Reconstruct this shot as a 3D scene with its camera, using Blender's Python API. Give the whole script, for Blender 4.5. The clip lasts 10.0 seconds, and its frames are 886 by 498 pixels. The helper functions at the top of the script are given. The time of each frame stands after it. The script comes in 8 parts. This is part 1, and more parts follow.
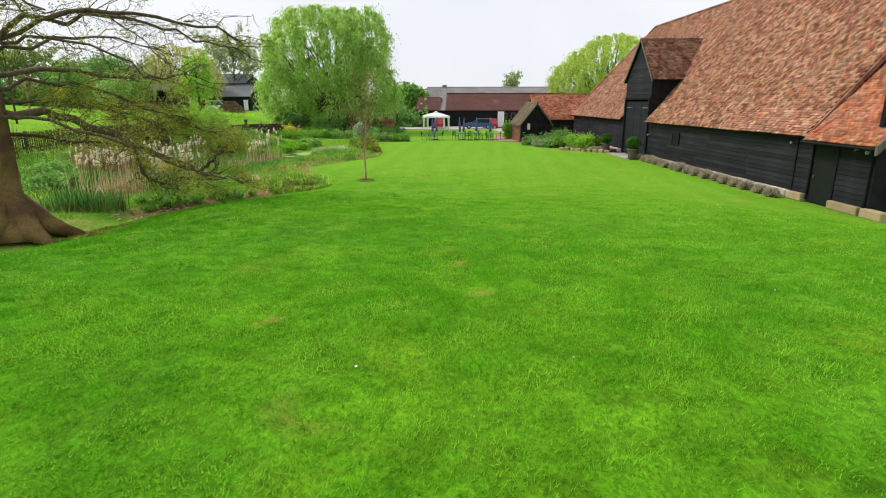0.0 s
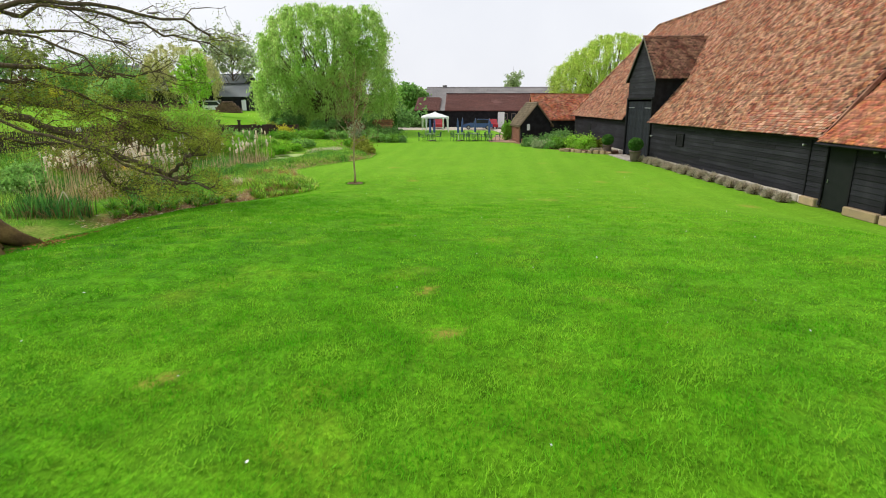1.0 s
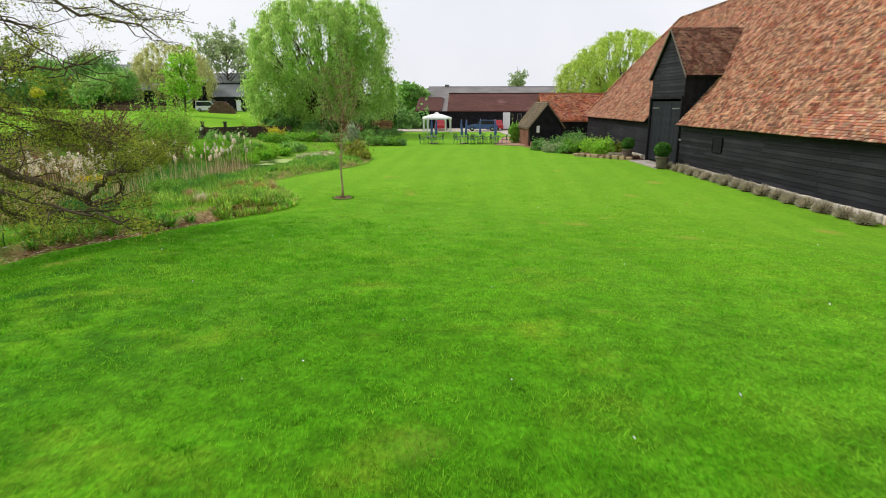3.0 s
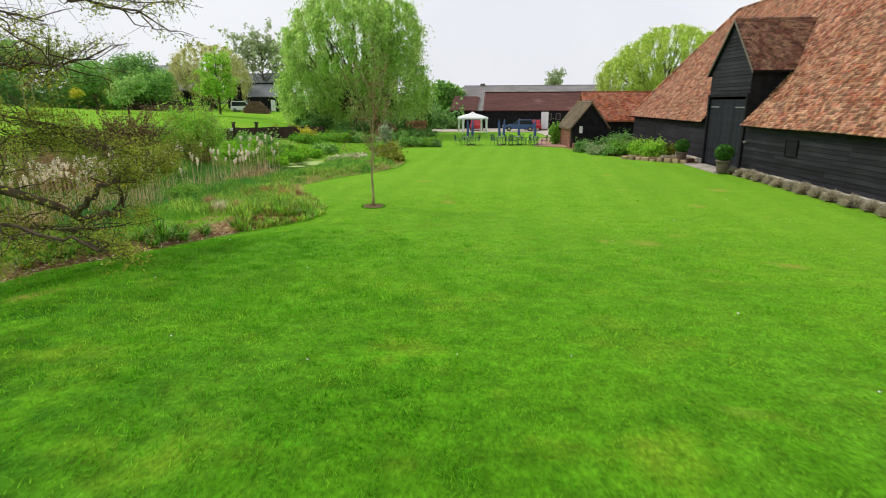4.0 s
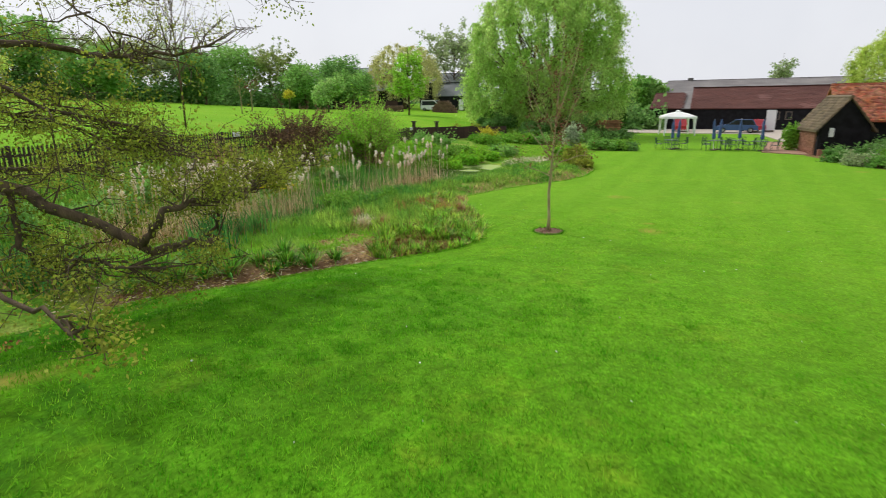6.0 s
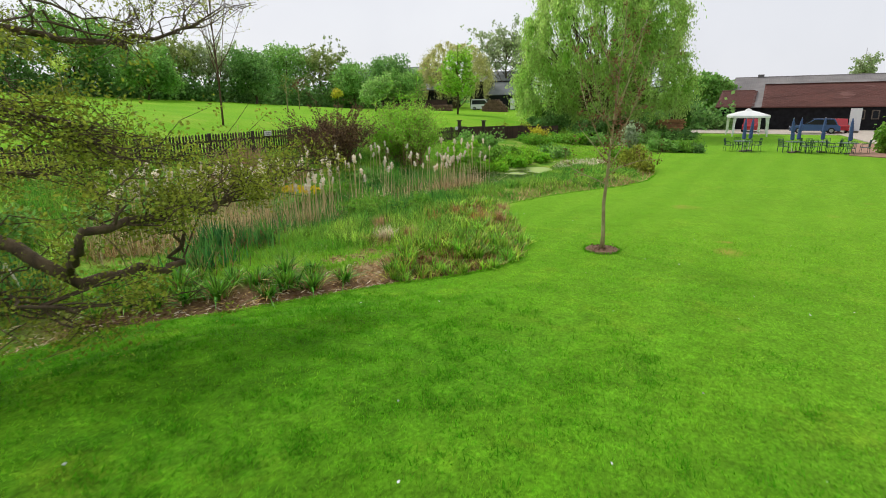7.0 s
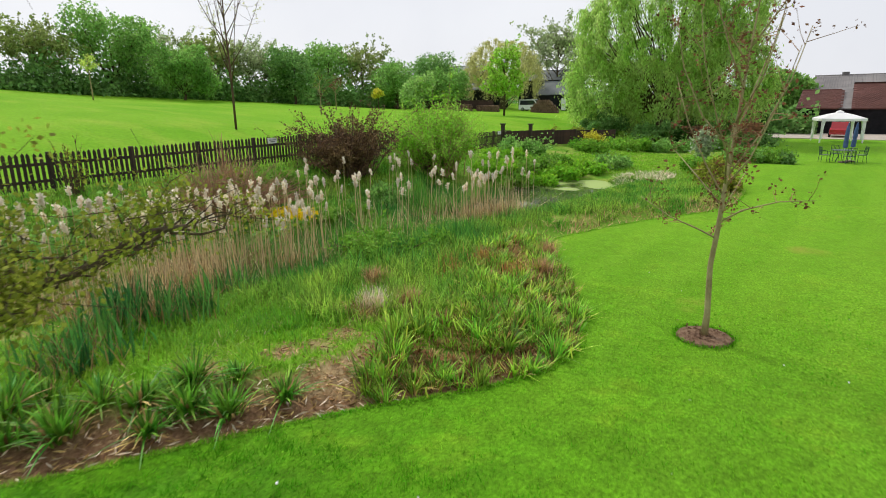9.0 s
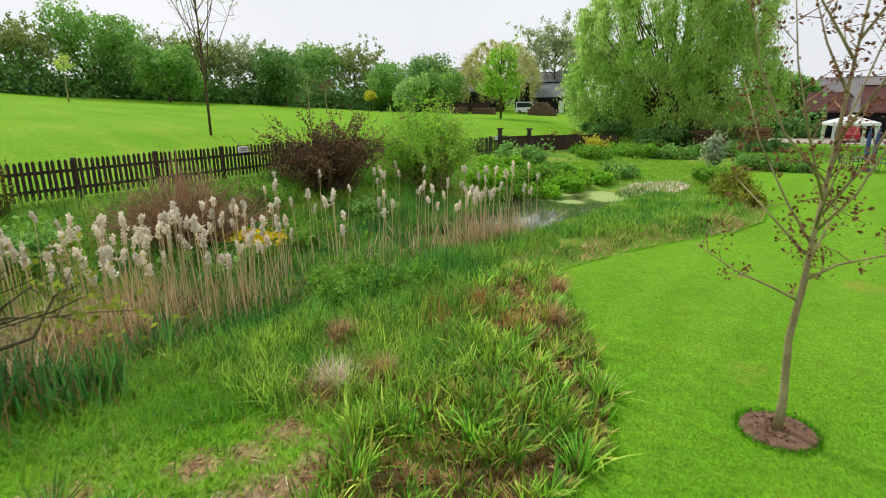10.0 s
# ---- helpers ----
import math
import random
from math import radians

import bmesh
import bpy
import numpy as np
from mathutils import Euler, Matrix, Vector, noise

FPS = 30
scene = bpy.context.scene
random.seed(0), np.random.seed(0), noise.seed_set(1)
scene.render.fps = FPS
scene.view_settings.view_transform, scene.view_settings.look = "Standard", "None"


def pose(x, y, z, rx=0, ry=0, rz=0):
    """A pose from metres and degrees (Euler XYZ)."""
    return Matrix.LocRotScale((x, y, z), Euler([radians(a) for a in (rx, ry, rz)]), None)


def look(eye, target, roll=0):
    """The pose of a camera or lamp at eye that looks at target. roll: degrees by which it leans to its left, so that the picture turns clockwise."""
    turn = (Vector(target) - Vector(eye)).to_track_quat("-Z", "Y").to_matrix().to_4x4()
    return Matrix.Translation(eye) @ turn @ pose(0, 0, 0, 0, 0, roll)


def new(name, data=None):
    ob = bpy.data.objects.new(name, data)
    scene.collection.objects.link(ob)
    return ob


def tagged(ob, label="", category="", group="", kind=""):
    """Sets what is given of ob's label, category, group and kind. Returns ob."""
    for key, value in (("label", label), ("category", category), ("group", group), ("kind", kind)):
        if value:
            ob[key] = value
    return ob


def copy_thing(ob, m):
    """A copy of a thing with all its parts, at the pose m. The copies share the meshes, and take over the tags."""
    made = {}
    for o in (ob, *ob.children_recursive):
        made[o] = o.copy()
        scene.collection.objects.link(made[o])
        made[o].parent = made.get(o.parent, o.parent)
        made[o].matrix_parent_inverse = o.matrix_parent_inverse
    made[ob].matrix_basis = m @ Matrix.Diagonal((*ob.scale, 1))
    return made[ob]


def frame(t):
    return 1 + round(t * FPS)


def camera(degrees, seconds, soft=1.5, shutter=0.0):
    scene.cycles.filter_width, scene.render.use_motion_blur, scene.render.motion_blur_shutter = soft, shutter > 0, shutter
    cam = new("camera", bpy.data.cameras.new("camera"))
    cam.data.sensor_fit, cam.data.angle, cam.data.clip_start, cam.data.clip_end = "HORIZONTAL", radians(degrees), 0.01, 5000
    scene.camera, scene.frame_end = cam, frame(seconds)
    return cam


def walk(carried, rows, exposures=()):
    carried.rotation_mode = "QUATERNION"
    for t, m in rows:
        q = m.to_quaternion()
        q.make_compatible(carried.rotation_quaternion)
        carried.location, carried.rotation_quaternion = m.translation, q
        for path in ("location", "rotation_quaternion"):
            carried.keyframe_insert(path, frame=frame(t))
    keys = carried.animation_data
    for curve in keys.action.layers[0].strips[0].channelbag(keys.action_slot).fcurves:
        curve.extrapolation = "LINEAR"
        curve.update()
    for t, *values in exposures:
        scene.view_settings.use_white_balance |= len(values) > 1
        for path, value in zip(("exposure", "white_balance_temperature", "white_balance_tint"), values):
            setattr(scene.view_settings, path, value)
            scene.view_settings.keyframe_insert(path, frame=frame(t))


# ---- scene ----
cam = camera(77.8, 10.0, soft=1.0, shutter=0.3)
PATH = [
    (0, (0.658, -0.155, 3.961), (0.591, 1.776, 3.444), -0.05),
    (0.5, (0.873, 0.4, 3.912), (0.804, 2.331, 3.397), 0.02),
    (1, (1.083, 1.216, 3.911), (1.008, 3.147, 3.396), -0.02),
    (1.5, (1.154, 2.103, 3.902), (1.075, 4.034, 3.387), -0.05),
    (2, (1.145, 3.123, 3.883), (1.068, 5.054, 3.368), -0.04),
    (3.3, (0.755, 6.176, 3.923), (0.666, 8.107, 3.408), -0.11),
    (3.5, (0.678, 6.626, 3.924), (0.553, 8.554, 3.409), -0.17),
    (4, (0.459, 7.773, 3.891), (0.261, 9.695, 3.375), -0.25),
    (4.5, (0.259, 8.913, 3.87), (-0.039, 10.822, 3.355), -0.35),
    (5, (0.106, 9.948, 3.857), (-0.304, 11.836, 3.341), -0.43),
    (5.5, (-0.157, 11.24, 3.8), (-0.768, 13.074, 3.286), -0.63),
    (6, (-0.434, 12.445, 3.779), (-1.251, 14.197, 3.265), -0.73),
    (6.2, (-0.497, 12.908, 3.76), (-1.388, 14.624, 3.249), -0.92),
    (7.5, (-1.519, 15.941, 3.596), (-2.524, 17.592, 3.084), -0.82),
    (8, (-1.957, 17.072, 3.601), (-3.035, 18.677, 3.09), -0.75),
    (8.5, (-2.443, 18.149, 3.637), (-3.556, 19.731, 3.127), -0.8),
    (9, (-3.042, 19.232, 3.717), (-4.16, 20.81, 3.207), -0.82),
    (9.5, (-3.679, 20.32, 3.739), (-4.791, 21.904, 3.234), -0.82),
    (10, (-4.312, 21.345, 3.83), (-5.419, 22.933, 3.325), -0.72),
]
walk(cam, [(t, look(eye, target, roll)) for t, eye, target, roll in PATH], exposures=((0, 0.14), (2, 0.12), (4, 0.05), (5.5, -0.02), (8, 0.0), (10, 0.02)))

# ---- world, sun ----
world = bpy.data.worlds.new("world")
scene.world = world
world.use_nodes = True
wt = world.node_tree
sky = wt.nodes.new("ShaderNodeTexSky")
sky.sky_type = "NISHITA"
sky.sun_disc = False
sky.sun_elevation = radians(48)
sky.sun_rotation = radians(-70)
sky.dust_density = 3.0
cloud_noise = wt.nodes.new("ShaderNodeTexNoise")
cloud_noise.inputs["Scale"].default_value = 2.2
cloud_noise.inputs["Detail"].default_value = 5.0
cloud_ramp = wt.nodes.new("ShaderNodeValToRGB")
cloud_ramp.color_ramp.elements[0].position, cloud_ramp.color_ramp.elements[0].color = 0.3, (6.7, 6.85, 7.35, 1)
cloud_ramp.color_ramp.elements[1].position, cloud_ramp.color_ramp.elements[1].color = 0.7, (8.0, 8.1, 8.4, 1)
sky_mix = wt.nodes.new("ShaderNodeMixRGB")
sky_mix.inputs[0].default_value = 0.93
wt.links.new(cloud_noise.outputs[0], cloud_ramp.inputs[0])
wt.links.new(sky.outputs[0], sky_mix.inputs[1])
wt.links.new(cloud_ramp.outputs[0], sky_mix.inputs[2])
wt.links.new(sky_mix.outputs[0], wt.nodes["Background"].inputs[0])
wt.nodes["Background"].inputs[1].default_value = 0.118

sun_lamp = bpy.data.lights.new("sun", "SUN")
sun_lamp.energy, sun_lamp.angle, sun_lamp.color = 2.45, radians(12), (1.0, 0.95, 0.86)
sun_ob = new("sun", sun_lamp)
sun_ob.matrix_world = look((-60, 25, 72), (0, 0, 0))


# ---- materials ----
def mat(name, base, rough=0.8, second=None, scale=6.0, detail=6.0, fine=0.0, fine_scale=60.0, bump=0.0, bump_scale=40.0,
        metal=0.0, island=0.0, per_object=0.0, trans=0.0, stretch=None, spec=0.4, hue=0.0):
    """A surface: base colour mixed with a second one by a large noise, a fine grain over it, and relief."""
    m = bpy.data.materials.new(name)
    m.use_nodes = True
    nt = m.node_tree
    p = nt.nodes["Principled BSDF"]
    p.inputs["Roughness"].default_value = rough
    p.inputs["Metallic"].default_value = metal
    p.inputs["Specular IOR Level"].default_value = spec
    co = nt.nodes.new("ShaderNodeTexCoord")
    src = co.outputs["Object"]
    if stretch:
        mp = nt.nodes.new("ShaderNodeMapping")
        mp.inputs["Scale"].default_value = stretch
        nt.links.new(src, mp.inputs[0])
        src = mp.outputs[0]
    n1 = nt.nodes.new("ShaderNodeTexNoise")
    n1.inputs["Scale"].default_value, n1.inputs["Detail"].default_value = scale, detail
    nt.links.new(src, n1.inputs["Vector"])
    rp = nt.nodes.new("ShaderNodeValToRGB")
    rp.color_ramp.elements[0].position, rp.color_ramp.elements[1].position = 0.36, 0.64
    rp.color_ramp.elements[0].color = (*base, 1)
    rp.color_ramp.elements[1].color = (*(second or base), 1)
    nt.links.new(n1.outputs[0], rp.inputs[0])
    col = rp.outputs[0]

    def vary(value_socket, col, lo, hi):
        mr = nt.nodes.new("ShaderNodeMapRange")
        mr.inputs["To Min"].default_value, mr.inputs["To Max"].default_value = lo, hi
        nt.links.new(value_socket, mr.inputs["Value"])
        hs = nt.nodes.new("ShaderNodeHueSaturation")
        nt.links.new(mr.outputs[0], hs.inputs["Value"])
        if hue:
            mh = nt.nodes.new("ShaderNodeMapRange")
            mh.inputs["To Min"].default_value, mh.inputs["To Max"].default_value = 0.5 - hue, 0.5 + hue
            fr = nt.nodes.new("ShaderNodeMath")
            fr.operation = "FRACT"
            ml = nt.nodes.new("ShaderNodeMath")
            ml.operation = "MULTIPLY"
            ml.inputs[1].default_value = 7.31
            nt.links.new(value_socket, ml.inputs[0])
            nt.links.new(ml.outputs[0], fr.inputs[0])
            nt.links.new(fr.outputs[0], mh.inputs["Value"])
            nt.links.new(mh.outputs[0], hs.inputs["Hue"])
        nt.links.new(col, hs.inputs["Color"])
        return hs.outputs[0]

    if island:
        ge = nt.nodes.new("ShaderNodeNewGeometry")
        col = vary(ge.outputs["Random Per Island"], col, 1 - island, 1 + island)
    if per_object:
        oi = nt.nodes.new("ShaderNodeObjectInfo")
        col = vary(oi.outputs["Random"], col, 1 - per_object, 1 + per_object)
    if fine:
        n2 = nt.nodes.new("ShaderNodeTexNoise")
        n2.inputs["Scale"].default_value, n2.inputs["Detail"].default_value = fine_scale, 4.0
        nt.links.new(src, n2.inputs["Vector"])
        col = vary(n2.outputs[0], col, 1 - fine, 1 + fine)
    nt.links.new(col, p.inputs["Base Color"])
    if bump:
        n3 = nt.nodes.new("ShaderNodeTexNoise")
        n3.inputs["Scale"].default_value, n3.inputs["Detail"].default_value = bump_scale, 6.0
        nt.links.new(src, n3.inputs["Vector"])
        bp = nt.nodes.new("ShaderNodeBump")
        bp.inputs["Strength"].default_value = bump
        bp.inputs["Distance"].default_value = 0.02
        nt.links.new(n3.outputs[0], bp.inputs["Height"])
        nt.links.new(bp.outputs[0], p.inputs["Normal"])
    if trans:
        tr = nt.nodes.new("ShaderNodeBsdfTranslucent")
        nt.links.new(col, tr.inputs[0])
        mx = nt.nodes.new("ShaderNodeMixShader")
        mx.inputs[0].default_value = trans
        nt.links.new(p.outputs[0], mx.inputs[1])
        nt.links.new(tr.outputs[0], mx.inputs[2])
        nt.links.new(mx.outputs[0], nt.nodes["Material Output"].inputs[0])
    return m


def leaf_mat(name, base, second, island=0.35, trans=0.35, scale=0.4, hue=0.012, spec=0.2):
    return mat(name, base, 0.65, second, scale, 3.0, island=island, trans=trans, spec=spec, hue=hue)


TARRED = mat("tarred_boards", (0.0112, 0.0115, 0.0155), 0.7, (0.0225, 0.0225, 0.028), 3.0, fine=0.35, fine_scale=30, bump=0.5, bump_scale=25, per_object=0.45, stretch=(1, 6, 1), spec=0.18)
TARRED_PLAIN = mat("tarred_timber", (0.007, 0.007, 0.0085), 0.75, (0.015, 0.015, 0.018), 2.0, fine=0.3, bump=0.4, spec=0.15)
DOOR_DARK = mat("dark_door", (0.007, 0.010, 0.010), 0.7, (0.011, 0.013, 0.013), 3.0, fine=0.2, spec=0.2)
PORCH_DOOR = mat("blue_black_door_boards", (0.009, 0.011, 0.016), 0.7, (0.017, 0.02, 0.028), 3.0, fine=0.3, per_object=0.35, bump=0.3, spec=0.2)
TILE = mat("clay_tiles", (0.285, 0.088, 0.042), 0.85, (0.425, 0.24, 0.155), 2.6, 8.0, fine=0.35, fine_scale=1.1, island=0.6, hue=0.012, bump=0.3, bump_scale=30)
TILE_LOOSE = mat("single_clay_tiles", (0.30, 0.098, 0.05), 0.85, (0.36, 0.165, 0.10), 2.6, 8.0, fine=0.2, fine_scale=9, per_object=0.5, hue=0.015, bump=0.3, bump_scale=30)
TILE_BUFF = mat("single_buff_clay_tiles", (0.40, 0.235, 0.155), 0.85, (0.34, 0.175, 0.11), 2.6, 8.0, fine=0.2, fine_scale=9, per_object=0.5, hue=0.012, bump=0.3, bump_scale=30)
TILE_DARK = mat("dark_clay_tiles", (0.16, 0.06, 0.036), 0.85, (0.30, 0.165, 0.105), 1.6, 8.0, fine=0.25, fine_scale=9, island=0.5, hue=0.012, bump=0.3)
TILE_RED = mat("orange_clay_tiles", (0.41, 0.115, 0.048), 0.85, (0.44, 0.20, 0.12), 1.6, 8.0, fine=0.2, fine_scale=9, island=0.5, hue=0.015, bump=0.3)
ROOF_FAR = mat("brown_red_roof", (0.115, 0.046, 0.038), 0.85, (0.14, 0.056, 0.045), 0.3, fine=0.15, fine_scale=4, island=0.12)
ROOF_GREY = mat("grey_corrugated_roof", (0.22, 0.205, 0.20), 0.8, (0.15, 0.14, 0.14), 0.35, fine=0.2, fine_scale=3)
ROOF_STONE = mat("mossy_stone_tiles", (0.20, 0.145, 0.095), 0.9, (0.135, 0.105, 0.07), 0.8, fine=0.25, island=0.3)
SLATE = mat("grey_slates", (0.16, 0.18, 0.19), 0.7, (0.12, 0.135, 0.14), 0.5, fine=0.15, island=0.15)
FLINT = mat("rubble_plinth_stone", (0.56, 0.51, 0.44), 0.9, (0.38, 0.34, 0.28), 4.0, fine=0.3, fine_scale=20, bump=0.6, per_object=0.25)
SANDSTONE = mat("yellow_stone", (0.42, 0.31, 0.17), 0.9, (0.33, 0.25, 0.15), 3.0, fine=0.25, bump=0.4, per_object=0.15)
BRICK = mat("red_brick", (0.33, 0.16, 0.10), 0.9, (0.26, 0.14, 0.10), 6.0, fine=0.25, bump=0.3, per_object=0.2)
OAK = mat("weathered_oak", (0.17, 0.14, 0.11), 0.85, (0.11, 0.09, 0.07), 2.0, fine=0.3, bump=0.5, stretch=(6, 6, 1))
FENCE = mat("brown_stained_pickets", (0.030, 0.021, 0.014), 0.8, (0.05, 0.036, 0.024), 3.0, fine=0.3, per_object=0.35, bump=0.3)
PANEL = mat("brown_fence_boards", (0.05, 0.026, 0.018), 0.85, (0.033, 0.02, 0.014), 2.0, fine=0.3, per_object=0.3)
BARK = mat("ridged_bark", (0.060, 0.042, 0.024), 0.95, (0.125, 0.090, 0.048), 3.0, 8.0, fine=0.4, fine_scale=25, bump=1.0, bump_scale=14, stretch=(2.5, 2.5, 0.7))
BARK_MOSS = mat("mossy_bark", (0.085, 0.048, 0.020), 0.95, (0.20, 0.135, 0.045), 1.6, 9.0, fine=0.45, fine_scale=18, bump=1.0, bump_scale=9)
BARK_PALE = mat("smooth_olive_grey_bark", (0.42, 0.36, 0.19), 0.8, (0.25, 0.195, 0.095), 5.0, fine=0.35, fine_scale=30, bump=0.4, stretch=(1, 1, 0.5))
TWIG = mat("brown_twigs", (0.085, 0.048, 0.03), 0.85, (0.13, 0.08, 0.05), 3.0)
PALE_STEM = mat("pale_dead_stem", (0.85, 0.83, 0.70), 0.7, (0.70, 0.66, 0.50), 8.0)
TWIG_TAN = mat("pinkish_brown_twigs", (0.44, 0.27, 0.16), 0.85, (0.26, 0.14, 0.085), 3.0, island=0.4)
HUMUS = mat("brown_rush_tuft", (0.62, 0.42, 0.22), 0.85, (0.34, 0.19, 0.085), 5.0, island=0.5)
STRAW = mat("bleached_straw", (0.86, 0.76, 0.62), 0.85, (0.66, 0.50, 0.34), 5.0, island=0.35)
LEAF_OLIVE = leaf_mat("young_olive_leaves", (0.22, 0.285, 0.030), (0.36, 0.39, 0.058), 0.5, 0.5)
LEAF_WILLOW = leaf_mat("willow_leaves", (0.38, 0.61, 0.12), (0.53, 0.70, 0.22), 0.35, 0.58, 0.3)
LEAF_LIME = leaf_mat("lime_green_young_leaves", (0.29, 0.57, 0.045), (0.40, 0.62, 0.10), 0.4, 0.5)
LEAF_YELLOW = leaf_mat("yellow_willow_leaves", (0.62, 0.76, 0.17), (0.50, 0.66, 0.13), 0.28, 0.55)
# Greyed and paled a little to imitate haze over the far trees
LEAF_GREEN = leaf_mat("mid_green_leaves", (0.20, 0.42, 0.085), (0.30, 0.52, 0.13), 0.38, 0.55)
LEAF_BRIGHT = leaf_mat("bright_spring_leaves", (0.27, 0.54, 0.035), (0.20, 0.47, 0.03), 0.35, 0.5)
LEAF_CLIP = leaf_mat("clipped_dark_leaves", (0.055, 0.165, 0.022), (0.085, 0.22, 0.032), 0.45, 0.3, 3.0)
# Also slightly greyed: the distant trees' haze is put into this green
LEAF_DARK = leaf_mat("dark_green_leaves", (0.15, 0.32, 0.078), (0.22, 0.40, 0.115), 0.45, 0.52)
LEAF_PALE = leaf_mat("pale_green_blossom", (0.30, 0.52, 0.13), (0.40, 0.58, 0.2))
LEAF_GREY = leaf_mat("thin_grey_green_leaves", (0.34, 0.44, 0.21), (0.45, 0.52, 0.29), 0.35, 0.5)
LEAF_BUD = leaf_mat("budding_olive_green_leaves", (0.24, 0.33, 0.085), (0.34, 0.40, 0.13), 0.4, 0.45)
LEAF_BUFF = leaf_mat("buff_willow_leaves", (0.56, 0.58, 0.20), (0.66, 0.64, 0.32), 0.35, 0.5)
LEAF_PURPLE = leaf_mat("dark_purple_leaves", (0.135, 0.078, 0.046), (0.23, 0.155, 0.068), 0.6)
LEAF_BRONZE = leaf_mat("bronze_young_leaves", (0.21, 0.078, 0.045), (0.20, 0.115, 0.05), 0.45)
LEAF_BUSH = leaf_mat("shrub_leaves", (0.17, 0.38, 0.035), (0.23, 0.44, 0.06), 0.35, 0.4)
LEAF_SILVER = leaf_mat("white_variegated_leaves", (0.45, 0.52, 0.36), (0.30, 0.40, 0.2))
LEAF_GOLD = leaf_mat("golden_yellow_leaves", (0.66, 0.60, 0.05), (0.50, 0.52, 0.06))
FLOWER_YELLOW = leaf_mat("yellow_flowers", (0.90, 0.72, 0.01), (0.80, 0.62, 0.01), 0.15)
STRAP = mat("strap_leaves", (0.15, 0.41, 0.025), 0.5, (0.46, 0.60, 0.09), 1.6, 3.0, island=0.65, per_object=0.3, trans=0.3, spec=0.22, hue=0.02)
STRAP_DEEP = mat("deep_green_strap_leaves", (0.075, 0.27, 0.024), 0.5, (0.25, 0.47, 0.05), 1.6, 3.0, island=0.7, trans=0.25, spec=0.2, hue=0.015)
FLAG = leaf_mat("dark_green_sword_leaves", (0.05, 0.20, 0.05), (0.14, 0.35, 0.06), 0.6, 0.35, 0.9)
DEAD_LEAF = mat("orange_brown_dead_leaves", (0.46, 0.22, 0.06), 0.8, (0.28, 0.12, 0.035), 3.0, island=0.5)
STRAP_DRY = mat("withered_strap_leaves", (0.22, 0.11, 0.042), 0.7, (0.58, 0.41, 0.17), 2.4, 3.0, island=0.65, per_object=0.25, trans=0.1, spec=0.15, hue=0.012)
IRIS = leaf_mat("blue_green_reed_leaves", (0.050, 0.23, 0.038), (0.20, 0.46, 0.06), 0.7, 0.4, 0.9)
MARSH = leaf_mat("marsh_grass_blades", (0.095, 0.31, 0.028), (0.36, 0.54, 0.075), 0.7, 0.45, 0.9)
LEAF_FEATHER = leaf_mat("light_feathery_leaves", (0.27, 0.59, 0.045), (0.40, 0.67, 0.10), 0.35, 0.5)
MEADOW = leaf_mat("long_grass", (0.15, 0.40, 0.028), (0.24, 0.46, 0.05), 0.35, 0.4, 0.5, 0.015)
MEADOW_PALE = leaf_mat("pale_short_grass", (0.22, 0.50, 0.03), (0.33, 0.55, 0.06), 0.3, 0.4, 0.8, 0.012, 0.05)
LAWN_BLADE = mat("lawn_grass_blades", (0.105, 0.39, 0.010), 0.65, (0.285, 0.57, 0.038), 1.3, 7.0, island=0.36, trans=0.5, spec=0.04, hue=0.010)
# Lawn green coloured darker for the shade that longer, coarser grass holds
LAWN_SHADED = leaf_mat("coarse_grass_tufts", (0.070, 0.285, 0.008), (0.135, 0.40, 0.015), 0.3, 0.5, 0.6, 0.006, 0.02)
DRY_REED = mat("dry_reed_stalks", (0.73, 0.61, 0.36), 0.8, (0.47, 0.34, 0.165), 0.7, 3.0, island=0.55, trans=0.2)
REED_BROWN = mat("brown_broken_reeds", (0.46, 0.29, 0.13), 0.85, (0.22, 0.12, 0.05), 0.9, 3.0, island=0.55, trans=0.1)
RUSH_ORANGE = mat("orange_brown_rush_stems", (0.62, 0.30, 0.10), 0.85, (0.40, 0.22, 0.08), 2.0, island=0.5, trans=0.2)
SEED_HEAD = mat("fluffy_seed_heads", (0.98, 0.95, 0.86), 0.95, (0.82, 0.69, 0.52), 14.0, fine=0.2, fine_scale=60, bump=0.8, per_object=0.15, trans=0.5)
LAVENDER = leaf_mat("grey_lavender", (0.62, 0.54, 0.43), (0.44, 0.40, 0.29), 0.4, 0.25, 2.0)
SOIL = mat("bark_mulch", (0.13, 0.07, 0.04), 0.95, (0.22, 0.14, 0.085), 9.0, 8.0, fine=0.4, fine_scale=50, bump=1.0, bump_scale=40)
TERRACOTTA = mat("grey_terracotta", (0.17, 0.125, 0.10), 0.8, (0.11, 0.085, 0.075), 5.0, fine=0.2, bump=0.2)
CANVAS = mat("white_canvas", (0.9, 0.9, 0.92), 0.8, (0.85, 0.85, 0.88), 2.0, trans=0.12)
WHITE_METAL = mat("white_painted_metal", (0.8, 0.8, 0.8), 0.5, (0.72, 0.72, 0.72), 4.0)
BLUE_CANVAS = mat("blue_canvas", (0.045, 0.085, 0.21), 0.85, (0.07, 0.12, 0.27), 6.0, fine=0.2)
GREEN_METAL = mat("green_painted_metal", (0.022, 0.06, 0.05), 0.5, (0.035, 0.08, 0.065), 6.0, fine=0.2)
CAR_BLUE = mat("blue_car_paint", (0.05, 0.10, 0.24), 0.25, (0.045, 0.09, 0.22), 1.0, spec=0.6)
